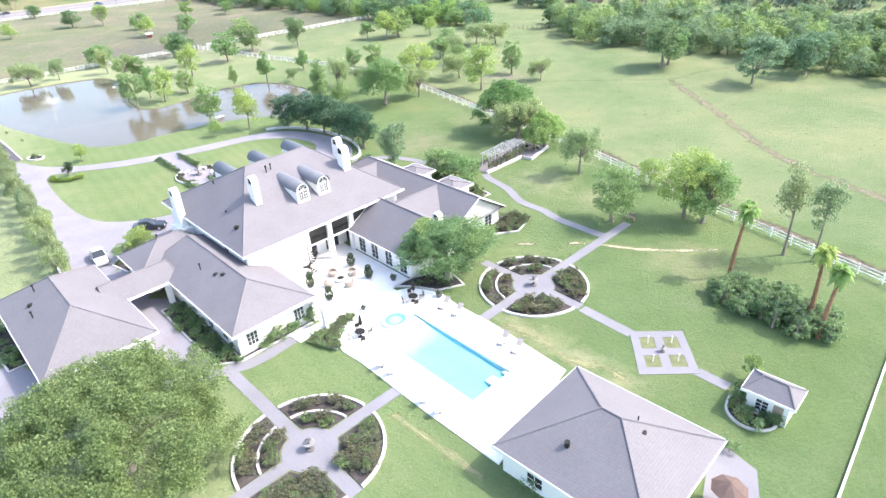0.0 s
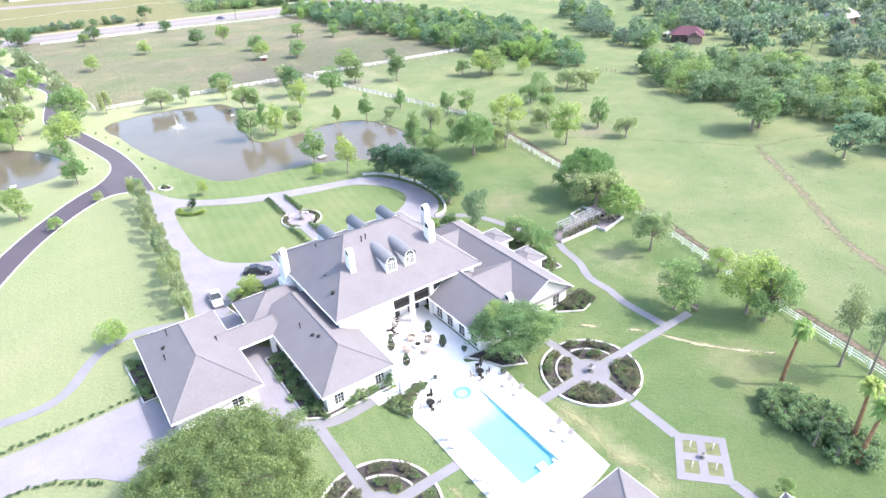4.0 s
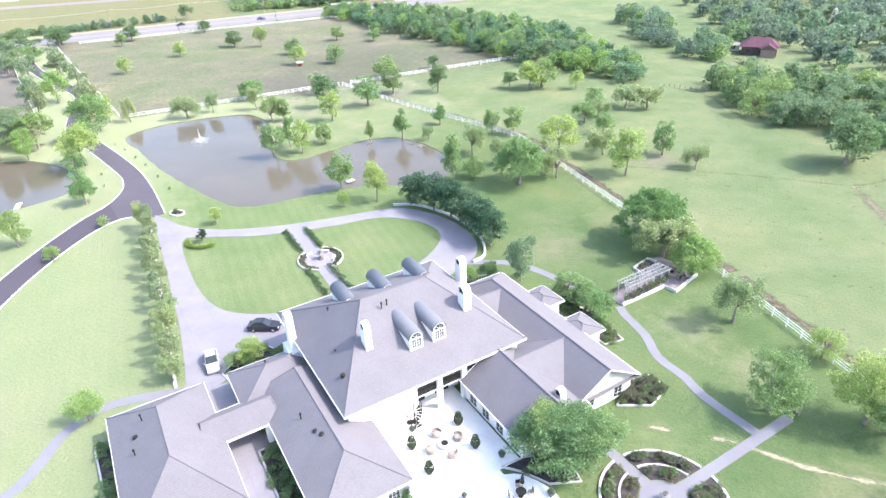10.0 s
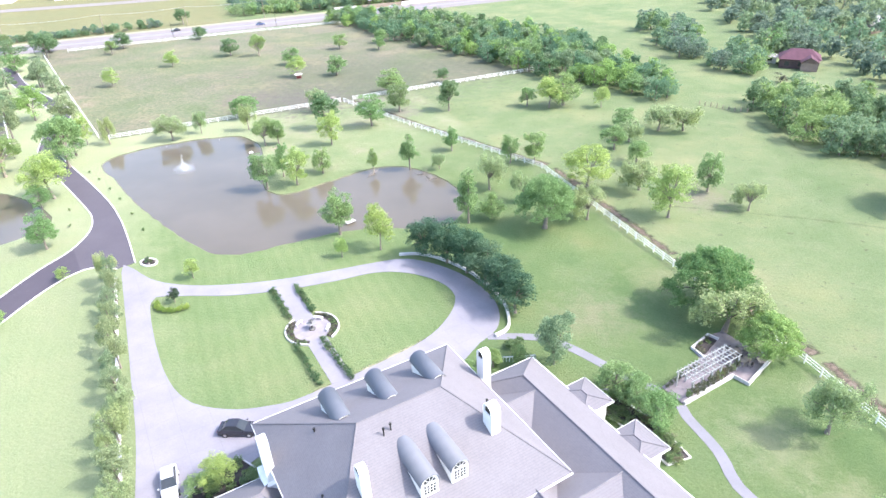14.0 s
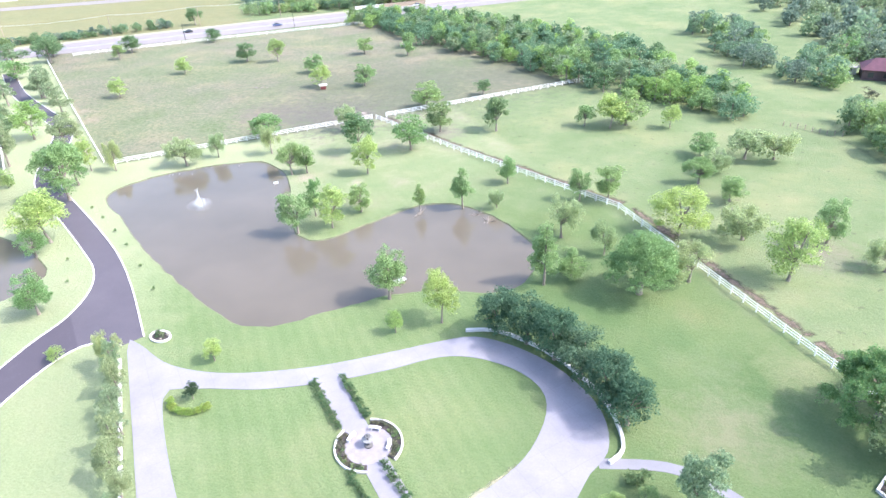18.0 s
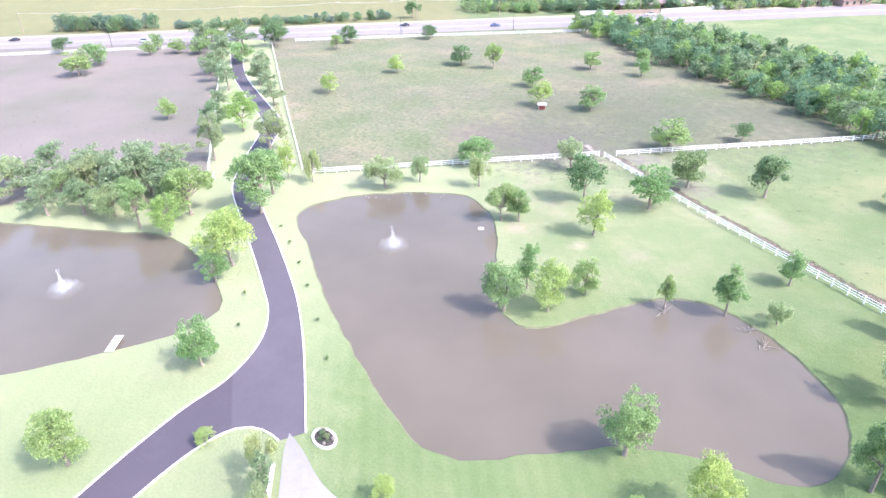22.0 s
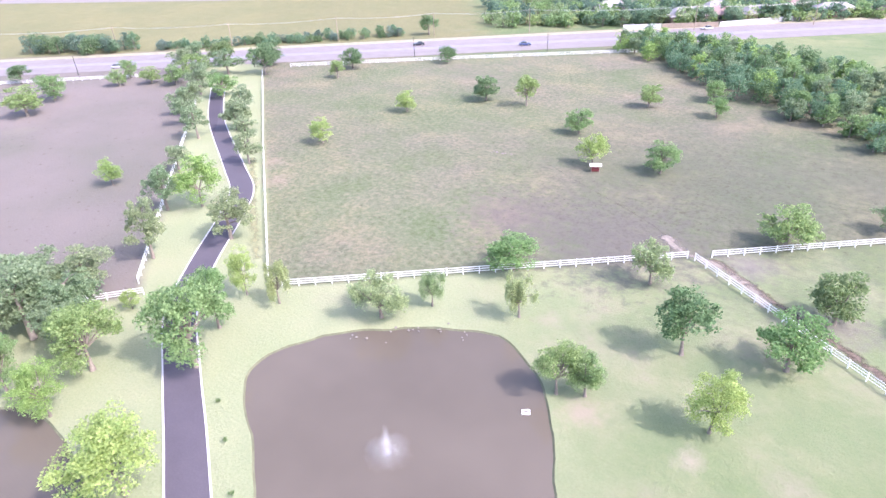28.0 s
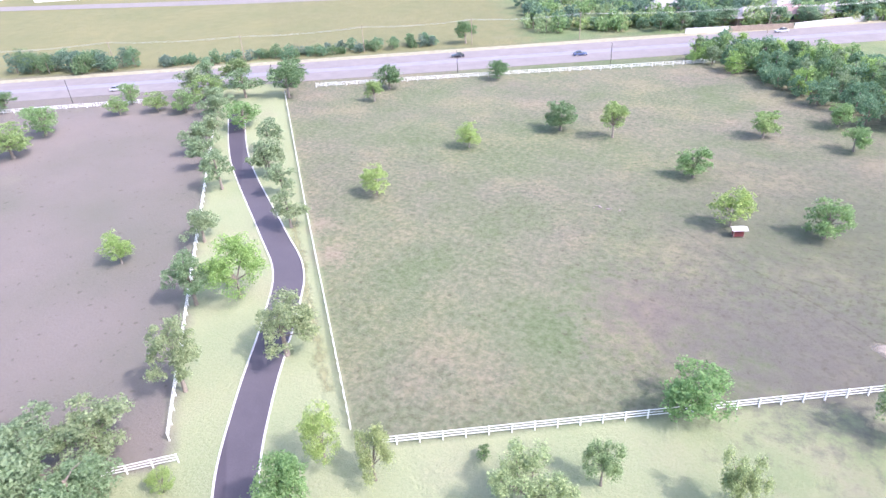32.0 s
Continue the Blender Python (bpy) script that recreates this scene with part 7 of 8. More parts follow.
TERRACE = plain("terrace_stone", (0.235, 0.20, 0.21), 0.25, 0.8, 0.9)
PERGOLA = plain("weathered_white_paint", (0.40, 0.40, 0.39), 0.25, 2.0, 0.7)
for i in range(6):
    for y in (0.0, -2.2):
        part("post", Shape().box(i * 1.7 + 0.05, y - 0.07, 0, i * 1.7 + 0.19, y + 0.07, 2.4), PERGOLA, pg)
for y in (0.0, -0.75, -1.45, -2.2):
    part("beam", Shape().box(-0.3, y - 0.035, 2.4, 9.0, y + 0.035, 2.54), PERGOLA, pg)
for i in range(15):
    part("rafter", Shape().box(i * 0.615 + 0.08, -2.4, 2.545, i * 0.615 + 0.13, 0.2, 2.63), PERGOLA, pg)
tagged(new("terrace", sheet("terrace", [[(1.0, 98.4), (6.1, 104.9), (5.2, 106.8), (7.6, 110.2), (9.6, 111.6), (14.8, 106.4), (11.2, 100.8), (9.6, 102.0), (3.4, 95.8)]], 0.06, TERRACE, 0.1)), "brownish stone terrace under the pergola", "terrace", kind="structure")
tl = [(3.4, 95.8), (9.6, 102.0), (11.2, 100.8), (14.8, 106.4), (13.8, 107.3)]
tagged(part("garden_wall", band(Shape(), offset(tl, 0.15), offset(tl, -0.15), -0.05, 0.5), KERB), "low white wall round the pergola terrace", "wall", kind="structure")
for i in range(15):
    shrub(3.9 + i * 0.44, 96.6 + i * 0.47, rng.uniform(0.45, 0.7), rng.uniform(1.6, 2.6), rng.choice("rbr"), "vines on the pergola", "leafy grey-green vine climbing the pergola", 0.06)
for i in range(9):
    shrub(1.6 + i * 0.5, 98.4 + i * 0.62, rng.uniform(0.4, 0.55), rng.uniform(0.5, 0.9), "r", "vines on the pergola", "low shrub in the bed behind the pergola", 0.06)
for x, y, s in ((12.2, 106.8, 0.7), (13.2, 105.6, 0.5), (11.4, 107.8, 0.6)):
    t = thing("stone_bench", "pale stone seat on the pergola terrace", "bench", (x, y, 0.06), rng.uniform(0, 180))
    part("seat", Shape().box(-0.7, -0.25, 0.35, 0.7, 0.25, 0.45), ROCK, t)
    for k in (-0.5, 0.5):
        part("leg", Shape().box(k - 0.1, -0.2, 0, k + 0.1, 0.2, 0.35), ROCK, t)

for x, y in ((10.4, 106.4), (11.4, 104.9)):
    t = thing("terrace_table", "dark wooden table on the pergola terrace", "table", (x, y, 0.06), 45)
    part("tabletop", Shape().box(-0.7, -0.4, 0.68, 0.7, 0.4, 0.74), WOOD, t)
    for p, q in ((-0.6, -0.3), (-0.6, 0.3), (0.6, -0.3), (0.6, 0.3)):
        part("leg", Shape().box(p - 0.04, q - 0.04, 0, p + 0.04, q + 0.04, 0.68), WOOD, t)
    for q in (-0.75, 0.75):
        chair((x + q * 0.7, y - q * 0.7, 0.06), -45 if q > 0 else 135, "chairs on the pergola terrace")

SOIL = plain("dry_herb_soil", (0.135, 0.145, 0.075), 0.3, 1.5, 0.95, rel=0.6)
plant(25.4, 44.9, 2.6, 1.1, "o", "small leafy tree beside the garden house")
for x, y, rz in ((22.9, 41.2, 20), (22.8, 40.3, 340)):
    t = thing("wooden_armchair", "brown wooden armchair in the garden-house bed", "chair", (x, y, 0.07), rz, "armchairs by the garden house")
    part("seat", Shape().box(-0.3, -0.3, 0.32, 0.3, 0.3, 0.4), TERRACOTTA, t)
    part("backrest", Shape().box(-0.34, -0.3, 0.4, -0.26, 0.3, 0.95), TERRACOTTA, t)
    for y2 in (-0.32, 0.26):
        part("arm", Shape().box(-0.3, y2, 0.55, 0.3, y2 + 0.06, 0.6), TERRACOTTA, t)
    for p in (-0.26, 0.24):
        for q in (-0.26, 0.24):
            part("leg", Shape().box(p - 0.03, q - 0.03, 0, p + 0.03, q + 0.03, 0.32), TERRACOTTA, t)
tagged(new("paving", sheet("paving", [[(18.4, 36.2), (20.2, 37.0), (21.6, 34.6), (20.0, 30.0), (17.0, 29.0), (16.0, 31.0)]], 0.04, PATH_MAT, 0.06)), "pale stone terrace beside the pool house", "paving", kind="structure")
t = thing("parasol", "open terracotta parasol beside the pool house", "parasol", (17.9, 31.4, 0.04))
part("pole", Shape().tube((0, 0, 0), (0, 0, 2.5), 0.035, 0.035, 8), WOOD, t)
part("canopy", Shape().lathe([(1.35, 1.95), (0.7, 2.3), (0.04, 2.65)], 8), TERRACOTTA, t, "faded terracotta canopy")
shrub(20.2, 36.6, 0.8, 1.3, "v", "shrubs by the pool house", "leafy shrub beside the pool house")
shrub(3.7, 33.6, 0.8, 1.4, "v", "shrubs by the pool house", "leafy shrub beside the pool house")

# seat at the path's end, herb garden posts, rocks, pond floats and docks
t = thing("garden_bench", "dark garden bench at the end of the path", "bench", (22.3, 77.6, 0), -45)
part("seat", Shape().box(-0.8, -0.25, 0.4, 0.8, 0.25, 0.46), WOOD, t)
part("backrest", Shape().box(-0.8, 0.2, 0.46, 0.8, 0.26, 0.95), WOOD, t)
for k in (-0.7, 0.7):
    part("leg", Shape().box(k - 0.05, -0.22, 0, k + 0.05, 0.22, 0.4), WOOD, t)
for hole in holes:
    tagged(new("herb_bed", sheet("herb_bed", [hole], 0.02, SOIL)), "dry olive-brown soil of a herb bed", "flower bed", kind="structure")
    x, y = sum(p[0] for p in hole) / 4, sum(p[1] for p in hole) / 4
    t = thing("garden_post", "slim white post in a herb bed", "post", (x, y, 0), group="herb bed posts")
    part("pole", Shape().lathe([(0.05, 0), (0.05, 0.75), (0.09, 0.8), (0.02, 0.95)], 8), WHITE, t)
x, y = herb(0.5, 0.5)
fountain((x, y, 0.05), "small grey stone birdbath in the herb garden", 0.45)
t = thing("flower_bed", "small kerbed bed with rocks at the drive's corner", "flower bed", (-84.3, 113.3, 0), -15)
oval = [(1.5 * math.cos(k * math.pi / 14), 1.0 * math.sin(k * math.pi / 14)) for k in range(28)]
part("mulch", Shape().prism(oval, -0.02, 0.1), MULCH, t)
part("kerb", band(Shape(), oval, [(x * 1.2, y * 1.28) for x, y in oval], -0.05, 0.24, True), KERB, t, "white stone kerb")
for x, y, r, k in ((-0.7, 0.2, 0.5, "h"), (0.1, 0.3, 0.6, "b"), (0.7, -0.1, 0.45, "r"), (-0.1, -0.5, 0.4, "h")):
    bed_plant(t, x, y, r, rng.uniform(0.7, 1.1), k, 0.08)
for x, y, k in ((-0.95, 0.75, 0.75), (1.0, 0.45, 0.6), (0.5, -0.6, 0.5)):
    rock = tagged(part("rock", Shape().lathe([(0.3, 0), (0.55, 0.2), (0.45, 0.55), (0.15, 0.75)], 7), ROCK), "pale rough boulder in the corner bed", "rock", group="boulders at the drive's corner")
    rock.matrix_basis = pose(-84.3 + x, 113.3 + y, 0.08, 0, 0, rng.uniform(0, 360)) @ Matrix.Diagonal((k, k * 0.8, k, 1))
for x, y, rz, L in ((-54.6, 134.2, 60, 2.0), (-121.6, 110.6, 125, 3.6)):
    t = thing("dock", "small pale wooden dock at the pond's edge", "dock", (x, y, -0.3), rz)
    for k in range(10):
        part("plank", Shape().box(-L / 2 + k * L / 10, -0.6, 0.45, -L / 2 + (k + 0.92) * L / 10, 0.6, 0.52), KERB, t)
    for k in (-0.8, 0.8):
        part("pile", Shape().tube((k * L / 2, 0.5, -0.2), (k * L / 2, 0.5, 0.5), 0.07, 0.07), WOOD, t)
        part("pile", Shape().tube((k * L / 2, -0.5, -0.2), (k * L / 2, -0.5, 0.5), 0.07, 0.07), WOOD, t)
for x, y in ((-58.6, 157.6), (-47.4, 159.4), (-44.8, 157.0)):
    t = thing("fallen_branch", "grey dead branches lying in the shallow water", "branch", (x, y, -0.2), rng.uniform(0, 360), "snags at the pond's edge")
    for k in range(7):
        a, q = rng.uniform(0, 6.28), rng.uniform(0.8, 2.0)
        p, e = Vector((rng.uniform(-0.5, 0.5), rng.uniform(-0.5, 0.5), 0.0)), Vector((q * math.cos(a), q * math.sin(a), rng.uniform(0.2, 0.9)))
        part("limb", Shape().tube(p, p + e, 0.09, 0.03, 5), BARK, t)
t = thing("pond_float", "small white square float on the pond", "float", (-94.6, 166.8, -0.2), 30)
for x0, y0, x1, y1 in ((-0.5, -0.35, 0.5, -0.2), (-0.5, 0.2, 0.5, 0.35), (-0.5, -0.2, -0.35, 0.2), (0.35, -0.2, 0.5, 0.2)):
    part("beam", Shape().box(x0, y0, 0, x1, y1, 0.2), WHITE, t)


def spray(at, label):
    """Water thrown up from a nozzle: a central jet and a ring of falling drops."""
    t = thing("pond_fountain", label, "fountain", at)
    r = random.Random(4)
    part("nozzle", Shape().lathe([(0.3, 0), (0.3, 0.1), (0.1, 0.15)], 10), IRON, t)
    drops = Shape()
    for k in range(5200):
        f, a = r.random(), r.uniform(0, 6.28)
        if k < 700:
            z, q = 4.2 * f, 0.06 + 0.26 * f * r.random()
        elif k < 2500:
            g = r.random() ** 0.7
            q, z = 2.0 * g * f ** 0.5, 3.3 * (1 - g) * r.uniform(0.5, 1.0) + 0.05
        else:
            q = 2.6 * f ** 0.8 * r.uniform(0.7, 1.15)
            z = max(0.03, 4 * 1.3 * f * (1 - f) * r.uniform(0.5, 1.1) + r.uniform(-0.1, 0.3))
        c = Vector((q * math.cos(a), q * math.sin(a), z))
        w = r.uniform(0.008, 0.02)
        drops.add([c + Vector(o) * w for o in ((1, 0, -0.5), (-0.5, 0.87, -0.5), (-0.5, -0.87, -0.5), (0, 0, 1.6))], [(0, 1, 3), (1, 2, 3), (2, 0, 3), (2, 1, 0)])
    tagged(part("drops", drops, SPRAY, t, "white falling drops"), kind="stuff")
    foam = Shape()
    for k in range(70):
        a, q = r.uniform(0, 6.28), 2.1 * r.uniform(0.2, 1.15)
        x, y, w = q * math.cos(a), q * math.sin(a), r.uniform(0.02, 0.05)
        foam.add([(x - w, y, 0.03), (x, y - w, 0.03), (x + w, y, 0.03), (x, y + w, 0.03), (x, y, 0.06)], [(0, 1, 4), (1, 2, 4), (2, 3, 4), (3, 0, 4)])
    tagged(part("foam", foam, SPRAY, t, "ring of white foam"), kind="stuff")


spray((-104.4, 153.0, -0.18), "white spraying fountain in the large pond")
spray((-141.6, 114.4, -0.18), "white spraying fountain in the smaller pond")

# field shelter, sand strip, far houses, poles and wires
t = thing("feed_shelter", "small red feed shelter with a pale roof", "shelter", (-115.6, 237.6, 0), 30)
RED = plain("red_boards", (0.20, 0.05, 0.05), 0.2, 2.0, 0.8)
part("box", Shape().box(-0.8, -0.45, 0.2, 0.8, 0.45, 0.9), RED, t)
part("roof", Shape().add([(-1.3, -0.9, 1.5), (1.3, -0.9, 1.5), (1.3, 0, 1.9), (-1.3, 0, 1.9), (1.3, 0.9, 1.5), (-1.3, 0.9, 1.5)], [(0, 1, 2, 3), (3, 2, 4, 5)]), KERB, t)
for x in (-0.85, 0.85):
    for y in (-0.45, 0.45):
        part("post", Shape().box(x - 0.05, y - 0.05, 0, x + 0.05, y + 0.05, 1.75), WOOD, t)

TRACK = worn_ground("worn_track", (0.185, 0.158, 0.115), (0.28, 0.24, 0.18), 0.66, 0.7)
RUT = worn_ground("dark_rut", (0.075, 0.063, 0.05), (0.17, 0.145, 0.115), 0.24, 0.55)
PALE_SOIL = worn_ground("pale_dry_soil", (0.25, 0.235, 0.15), (0.42, 0.395, 0.28), 0.85, 0.6)
DRY_GRASS = worn_ground("dry_grass", (0.22, 0.225, 0.12), (0.36, 0.345, 0.20), 0.6)
DIRT = worn_ground("trodden_dirt", (0.20, 0.175, 0.15), (0.34, 0.295, 0.255), 0.85)
TURNED = worn_ground("turned_earth", (0.05, 0.038, 0.03), (0.215, 0.175, 0.14), 0.95)
worn_line([(0.0, 151.5), (8.0, 151.0), (19.4, 150.2), (34.0, 149.0), (48.6, 147.0), (58.0, 152.0), (68.0, 155.5)], 1.7, RUT, "faint dark ditch line across the meadow")
worn_line([(48.6, 147.0), (49.5, 134.0), (50.5, 120.0), (51.0, 103.0), (55.0, 88.0), (66.0, 70.0), (92.0, 48.0)], 2.7, TRACK, "worn brown track across the meadow", z=0.016)
worn_line([(14.0, 221.5), (22.0, 216.5), (29.0, 209.0), (36.0, 184.0)], 2.3, RUT, "bare strip along the edge of the woods")
worn_line([(-92.6, 215.6), (-96.7, 219.4), (-105.6, 224.9), (-116.0, 230.5), (-126.4, 236.6)], 0.8, RUT, "thin trodden track towards the feed shelter")
worn_line([(-95.0, 217.6), (-90.0, 213.2), (-85.0, 211.4), (-79.0, 207.4), (-74.0, 203.0)], 2.8, DIRT, "bare trodden ground at the fence gap", z=0.016)
worn_line([(-190.0, 206.0), (-170.0, 189.5), (-150.0, 173.4)], 2.2, DRY_GRASS, "dry strip inside the drive fence")
worn_line([(11.6, 71.8), (15.2, 71.4), (18.3, 70.4), (21.0, 69.5), (25.5, 68.7), (32.0, 68.4)], 1.25, PALE_SOIL, "broken strip of bare sand in the lawn", "sand")
worn_line([(4.6, 72.2), (6.6, 71.9), (8.4, 71.7), (9.8, 71.6)], 1.3, PALE_SOIL, "patch of bare sand in the lawn", "sand")
worn_line([(2.4, 55.2), (6.6, 52.4), (9.2, 48.4), (12.8, 47.2), (14.2, 44.0)], 1.7, DRY_GRASS, "yellowed grass along the pool deck", "grass")
worn_line([(-8.4, 42.4), (-3.0, 37.4), (1.0, 33.8)], 1.0, DRY_GRASS, "yellowed grass along the pool deck", "grass")
worn_line([(-29.8, 102.6), (-36.0, 94.6), (-42.0, 88.0)], 1.3, PALE_SOIL, "dry patches along the carriage island's rim", "grass")
for k, a in enumerate(E_FENCE[:6]):
    b_ = E_FENCE[k + 1]
    n = Vector((b_[1] - a[1], a[0] - b_[0])).normalized() * -2.6
    worn_line([(a[0] + (b_[0] - a[0]) * f + n.x, a[1] + (b_[1] - a[1]) * f + n.y) for f in (0.0, 0.33, 0.66, 1.0)], 2.3, TURNED, "bare brown strip of turned earth beside the fence", "dirt", 0.014)
plant(43.0, 246.2, 3.0, 2.8, "r", "low grey scrub bush on the meadow")
old = thing("old_fence", "row of leaning brown fence posts in the meadow", "fence")
for k in range(9):
    f = k / 8
    part("post", Shape().tube((17.0 + 11.5 * f, 219.6 - 6.2 * f, -0.1), (17.0 + 11.5 * f + rng.uniform(-0.1, 0.1), 219.6 - 6.2 * f, rng.uniform(1.0, 1.4)), 0.11, 0.09, 6), WOOD, old)
# lone tree in the roadside hedge
plant(-236.3, 343.5, 7.5, 4.4, "d", "round dark tree standing in the roadside hedge")
# far roofs kept pale: the haze over them is put into their colour
PINK_ROOF = plain("hazed_rose_shingle", (0.27, 0.19, 0.18), 0.25, 0.8, 0.9)
PALE_ROOF = plain("hazed_pale_shingle", (0.30, 0.28, 0.28), 0.25, 0.8, 0.9)


def far_house(at, turn, l, w, roof, label, wall=TAN, h=3.0):
    t = thing("far_house", label, "house", at, turn)
    part("wall", Shape().box(-l / 2, -w / 2, 0, l / 2, w / 2, h), wall, t)
    ro = Shape()
    ro.add([(-l / 2 - 0.6, -w / 2 - 0.6, h), (l / 2 + 0.6, -w / 2 - 0.6, h), (l / 2 + 0.6, w / 2 + 0.6, h), (-l / 2 - 0.6, w / 2 + 0.6, h), (-l / 4, 0, h + w * 0.32), (l / 4, 0, h + w * 0.32)],
           [(0, 1, 5, 4), (1, 2, 5), (2, 3, 4, 5), (3, 0, 4)])
    part("roof", ro, roof, t)
    for k in range(int(l // 4)):
        part("window", Shape().box(-l / 2 + 1.5 + k * 4, -w / 2 - 0.04, 0.9, -l / 2 + 2.9 + k * 4, -w / 2 + 0.02, 2.2), DARK_GLASS, t)
    return t


GREY_ROOF = plain("far_grey_roof", (0.12, 0.115, 0.12), 0.2, 0.6, 0.9)
PURPLE_ROOF = plain("dark_red_purple_shingle", (0.105, 0.048, 0.066), 0.25, 0.8, 0.9)
h_ = far_house((52.6, 268.0, 0), -12, 11.5, 8.5, PURPLE_ROOF, "brick house with a dark purple-red roof and a pale front wing", BRICK_RED)
part("wing_wall", Shape().box(0.6, -7.2, 0, 5.4, -3.6, 2.8), TAN, h_, "pale front wing")
part("wing_roof", Shape().add([(0.2, -7.5, 2.8), (5.8, -7.5, 2.8), (5.8, -1.0, 2.8), (0.2, -1.0, 2.8), (3.0, -7.5, 4.5), (3.0, -1.0, 4.5)], [(1, 2, 5, 4), (3, 0, 4, 5), (3, 2, 1, 0)]), PURPLE_ROOF, h_)
part("wing_gable", Shape().add([(0.5, -7.3, 2.75), (5.5, -7.3, 2.75), (3.0, -7.3, 4.4)], [(0, 1, 2), (2, 1, 0)]), TAN, h_, "pale gable end")
far_house((44.6, 272.9, 0), -12, 4.2, 3.2, PALE_ROOF, "small pale shed beside the red-roofed house", KERB, 2.2)
hr = random.Random(12)
for x, y in ((-147, 413), (-134, 424), (-184, 420), (-122, 430), (-94, 450), (-72, 460), (-54, 470), (-140, 436), (-108, 462), (-180, 440), (-30, 492), (92, 330), (120, 300), (150, 352), (84, 392), (190, 300), (230, 380), (130, 440), (40, 430), (-8, 520), (60, 500), (170, 480)):
    far_house((x, y, 0), hd + hr.uniform(-12, 12), hr.uniform(12, 18), hr.uniform(8, 11), hr.choice([PINK_ROOF, PALE_ROOF, PALE_ROOF, PINK_ROOF]), "single-storey brick suburban house among trees", TAN)
for (x0, y0), (x1, y1), mat, h, words in (((-165.0, 386.0), (-151.5, 394.0), KERB, 2.0, "pale plastered wall along the highway"), ((-151.0, 394.3), (-131.5, 407.0), WOOD, 2.0, "weathered grey board fence along the highway"), ((-131.0, 407.3), (-98.0, 439.5), KERB, 2.0, "pale plastered wall along the highway")):
    w_ = thing("boundary_wall", words, "wall", (x0, y0, 0), math.degrees(math.atan2(y1 - y0, x1 - x0)))
    n = int(math.hypot(x1 - x0, y1 - y0) // 4) + 1
    d = math.hypot(x1 - x0, y1 - y0) / n
    for k in range(n):
        part("panel", Shape().box(k * d, -0.08, -0.1, (k + 1) * d - 0.3, 0.08, h), mat, w_)
        part("pier", Shape().box((k + 1) * d - 0.32, -0.16, -0.1, (k + 1) * d + 0.02, 0.16, h + 0.15), mat, w_)
for x, y, h, r in ((-160, 397, 6.5, 4.2), (-155, 401, 7.5, 4.6), (-137, 408, 7.0, 4.4), (-141.5, 413, 6.0, 3.8), (-128, 416, 7.0, 4.6), (-116, 428, 7.5, 4.8), (-110, 433, 7.0, 4.4), (-104, 440, 8.0, 5.0), (-168, 392, 6.5, 4.0), (-175, 388, 7.0, 4.6)):
    plant(x, y, h, r, "m", "blue-green tree beside the suburb's wall")
for x, y, l, w in ((-560, 372, 60, 24), (-480, 420, 70, 26), (-400, 470, 60, 26), (-330, 510, 50, 24), (-640, 320, 60, 26)):
    t = thing("far_building", "long pale low building beyond the straw field", "building", (x, y, 0), hd)
    part("wall", Shape().box(-l / 2, -w / 2, 0, l / 2, w / 2, 6), STUCCO, t)
    part("roof", Shape().box(-l / 2 - 0.4, -w / 2 - 0.4, 6, l / 2 + 0.4, w / 2 + 0.4, 6.5), GREY_ROOF, t)
    for k in range(int(l // 9)):
        part("window", Shape().box(-l / 2 + 3 + k * 9, -w / 2 - 0.06, 1.2, -l / 2 + 8 + k * 9, -w / 2 + 0.02, 4.2), DARK_GLASS, t)
WIRE = plain("weathered_aluminium_wire", (0.5, 0.5, 0.5), 0.1, 2.0, 0.5, 0.5, 0.0)
POLES = [(-387.0, 228.0), (-343.8, 261.9), (-300.0, 288.2), (-265.5, 317.1), (-232.5, 341.9), (-198.2, 364.1), (-138.3, 396.0), (-98.0, 424.0)]
for k, (x, y) in enumerate(POLES):
    t = thing("utility_pole", "tall grey wooden utility pole beside the highway", "pole", (x, y, 0), hd + 90, "utility poles")
    part("pole", Shape().tube((0, 0, -0.2), (0, 0, 10.0), 0.17, 0.12, 8), WOOD, t)
    part("crossarm", Shape().box(-1.2, -0.07, 9.2, 1.2, 0.07, 9.35), WOOD, t)
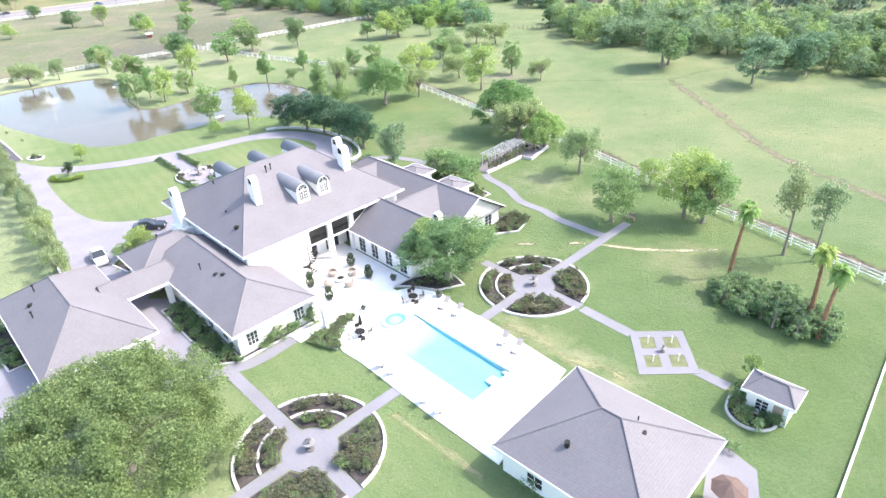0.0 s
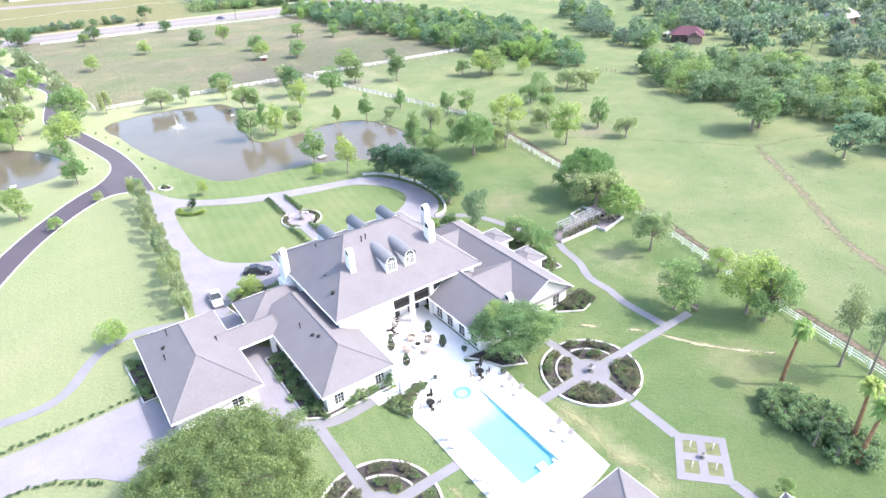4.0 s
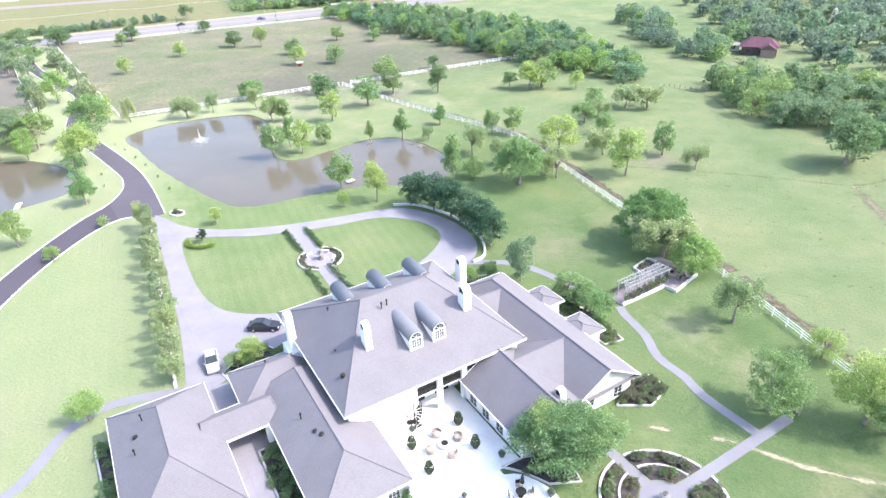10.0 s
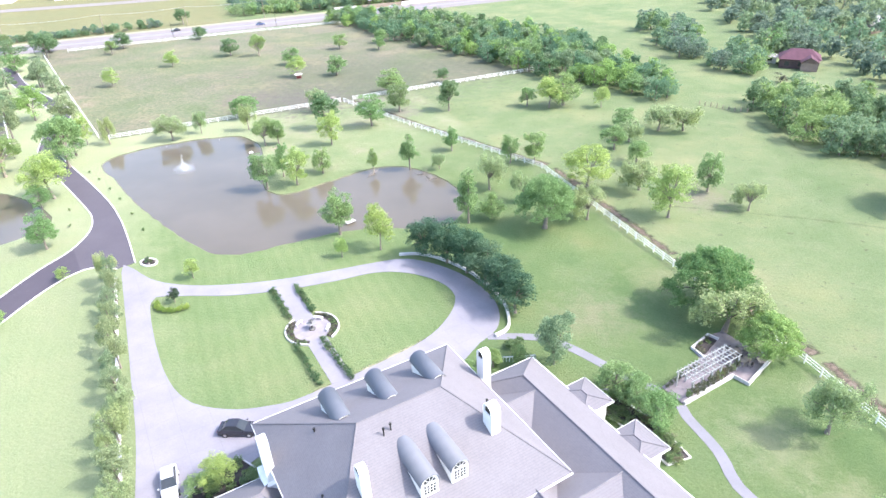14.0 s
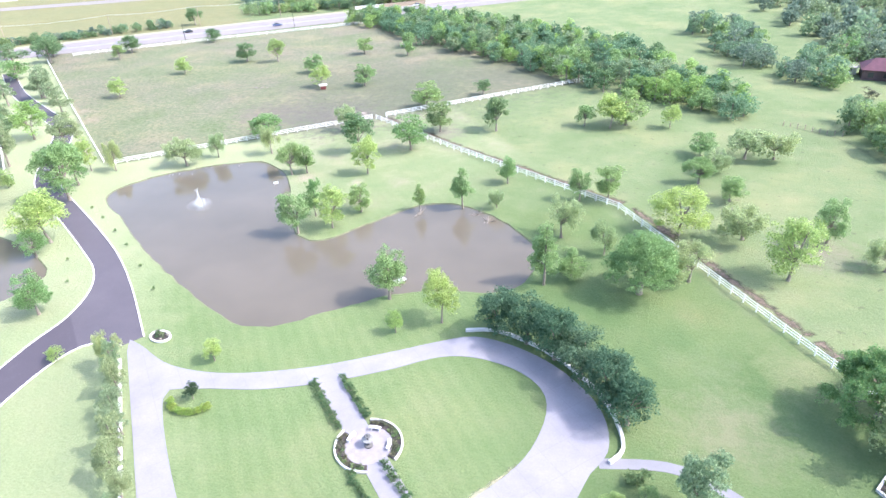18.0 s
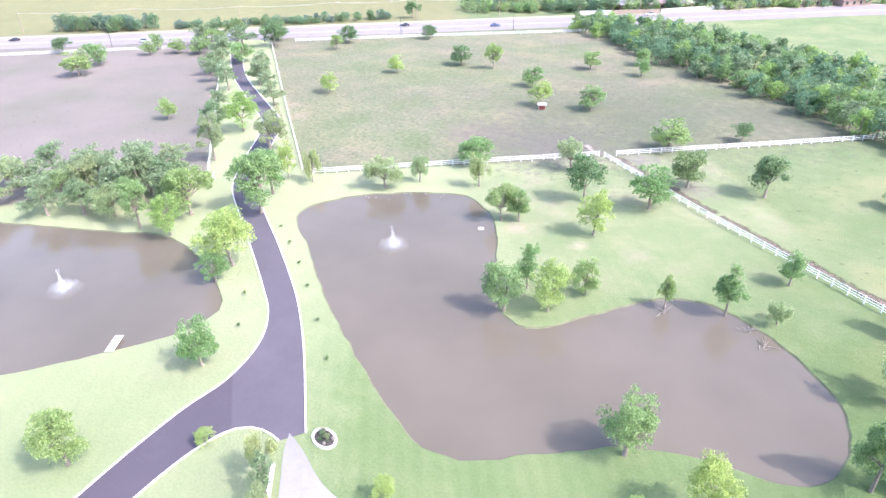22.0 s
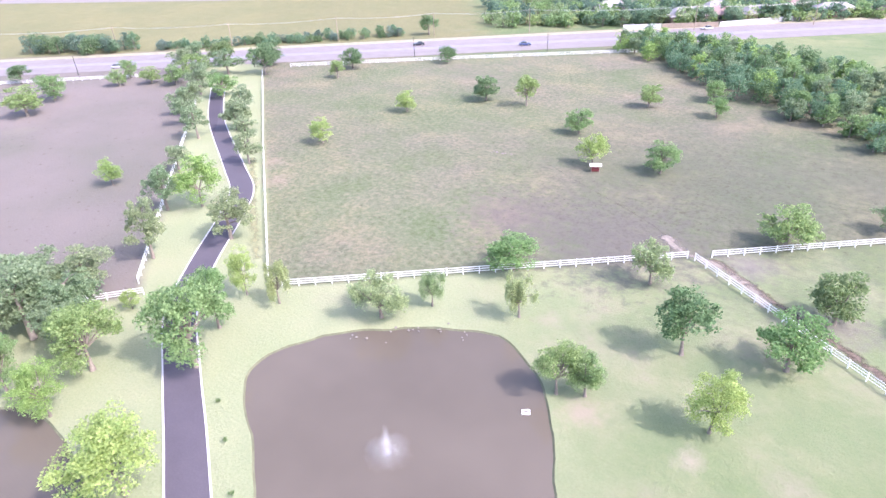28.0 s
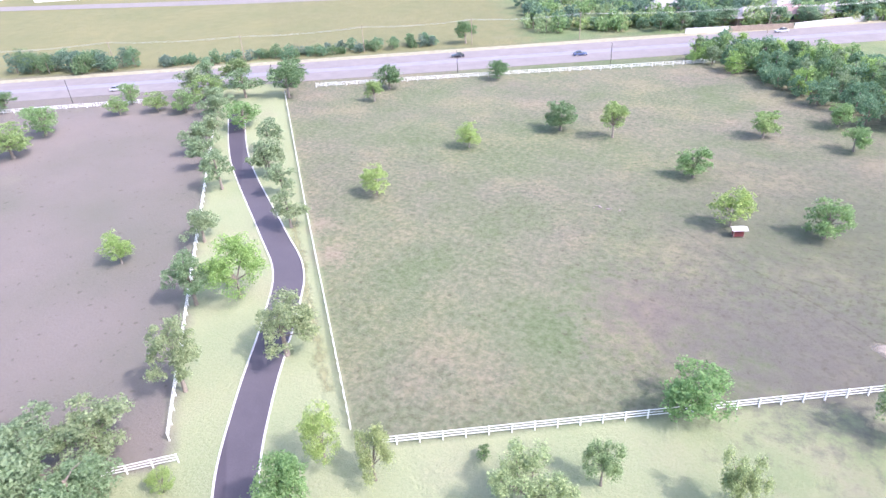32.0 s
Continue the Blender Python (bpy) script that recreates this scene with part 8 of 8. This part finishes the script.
for k in range(len(POLES) - 1):
    (x0, y0), (x1, y1) = POLES[k], POLES[k + 1]
    line = thing("power_line", "thin sagging wires between utility poles", "wire", group="power lines")
    for off in (-1.0, 0.0, 1.0):
        knots = [Vector((x0 + (x1 - x0) * i / 8 + HN.x * off, y0 + (y1 - y0) * i / 8 + HN.y * off, 9.4 - 0.05 * i * (8 - i))) for i in range(9)]
        ring = [Vector((HN.x * 0.018, HN.y * 0.018, 0)), Vector((0, 0, 0.018)), Vector((-HN.x * 0.018, -HN.y * 0.018, 0)), Vector((0, 0, -0.018))]
        w = Shape().add([q + o for q in knots for o in ring], [(4 * i + j, 4 * i + (j + 1) % 4, 4 * i + 4 + (j + 1) % 4, 4 * i + 4 + j) for i in range(8) for j in range(4)])
        part("wire", w, WIRE, line)
for x, y in ((-215.9, 305.9), (-173.7, 331.8), (-262.0, 268.0), (-312.0, 228.0)):
    t = thing("roadside_pole", "thin dark pole beside the white highway fence", "pole", (x, y, 0), group="roadside poles")
    part("pole", Shape().tube((0, 0, -0.1), (0, 0, 7.5), 0.10, 0.08, 6), IRON, t)
for x, y in ((-127.2, 147.9), (-121.2, 144.3), (-114.6, 139.8), (-108.4, 135.4), (-100.7, 129.7), (-93.5, 123.8), (-115.3, 128.8), (-109.6, 122.5)):
    shrub(x, y, 0.45, 0.9, "b", "saplings on the pond bank", "tiny sapling on the grassy bank")

# clipped hedges along the garage apron
for line in (((-48.9, 51.6), (-55.3, 44.7), (-65.6, 34.6), (-73.0, 27.6)), ((-45.8, 37.2), (-51.8, 36.3), (-55.6, 33.6), (-60.6, 28.4))):
    pts = curve(line, 0.9)
    for x, y in pts:
        shrub(x + rng.uniform(-0.1, 0.1), y + rng.uniform(-0.1, 0.1), rng.uniform(0.32, 0.45), rng.uniform(0.45, 0.65), "h", "low hedge along the garage apron", "low dark hedge plant along the concrete apron")


def stones(x, y, spread, n, size, label, group, stretch=(1, 1)):
    for i in range(n):
        m = Shape().lathe([(0.3, -0.15), (0.5, 0.12), (0.42, 0.34), (0.12, 0.46)], 7)
        t = tagged(part("rock", m, ROCK), label, "rock", group=group)
        s = rng.uniform(0.5, 1.0) * size
        t.matrix_basis = pose(x + rng.gauss(0, spread) * stretch[0], y + rng.gauss(0, spread) * stretch[1], 0.02, 0, 0, rng.uniform(0, 360)) @ Matrix.Diagonal((s, s * rng.uniform(0.6, 1), s * 0.6, 1))


stones(-138.8, 236.8, 0.9, 9, 0.8, "pale flat stone lying in the pasture", "stones in the pasture", (1.6, 0.8))
for x, y in ((-121.4, 166.8), (-118.2, 169.6), (-115.2, 172.2), (-112.4, 174.2), (-108.3, 175.6)):
    stones(x, y, 0.7, 4, 0.5, "pale rough stone at the pond's edge", "stones on the shore")
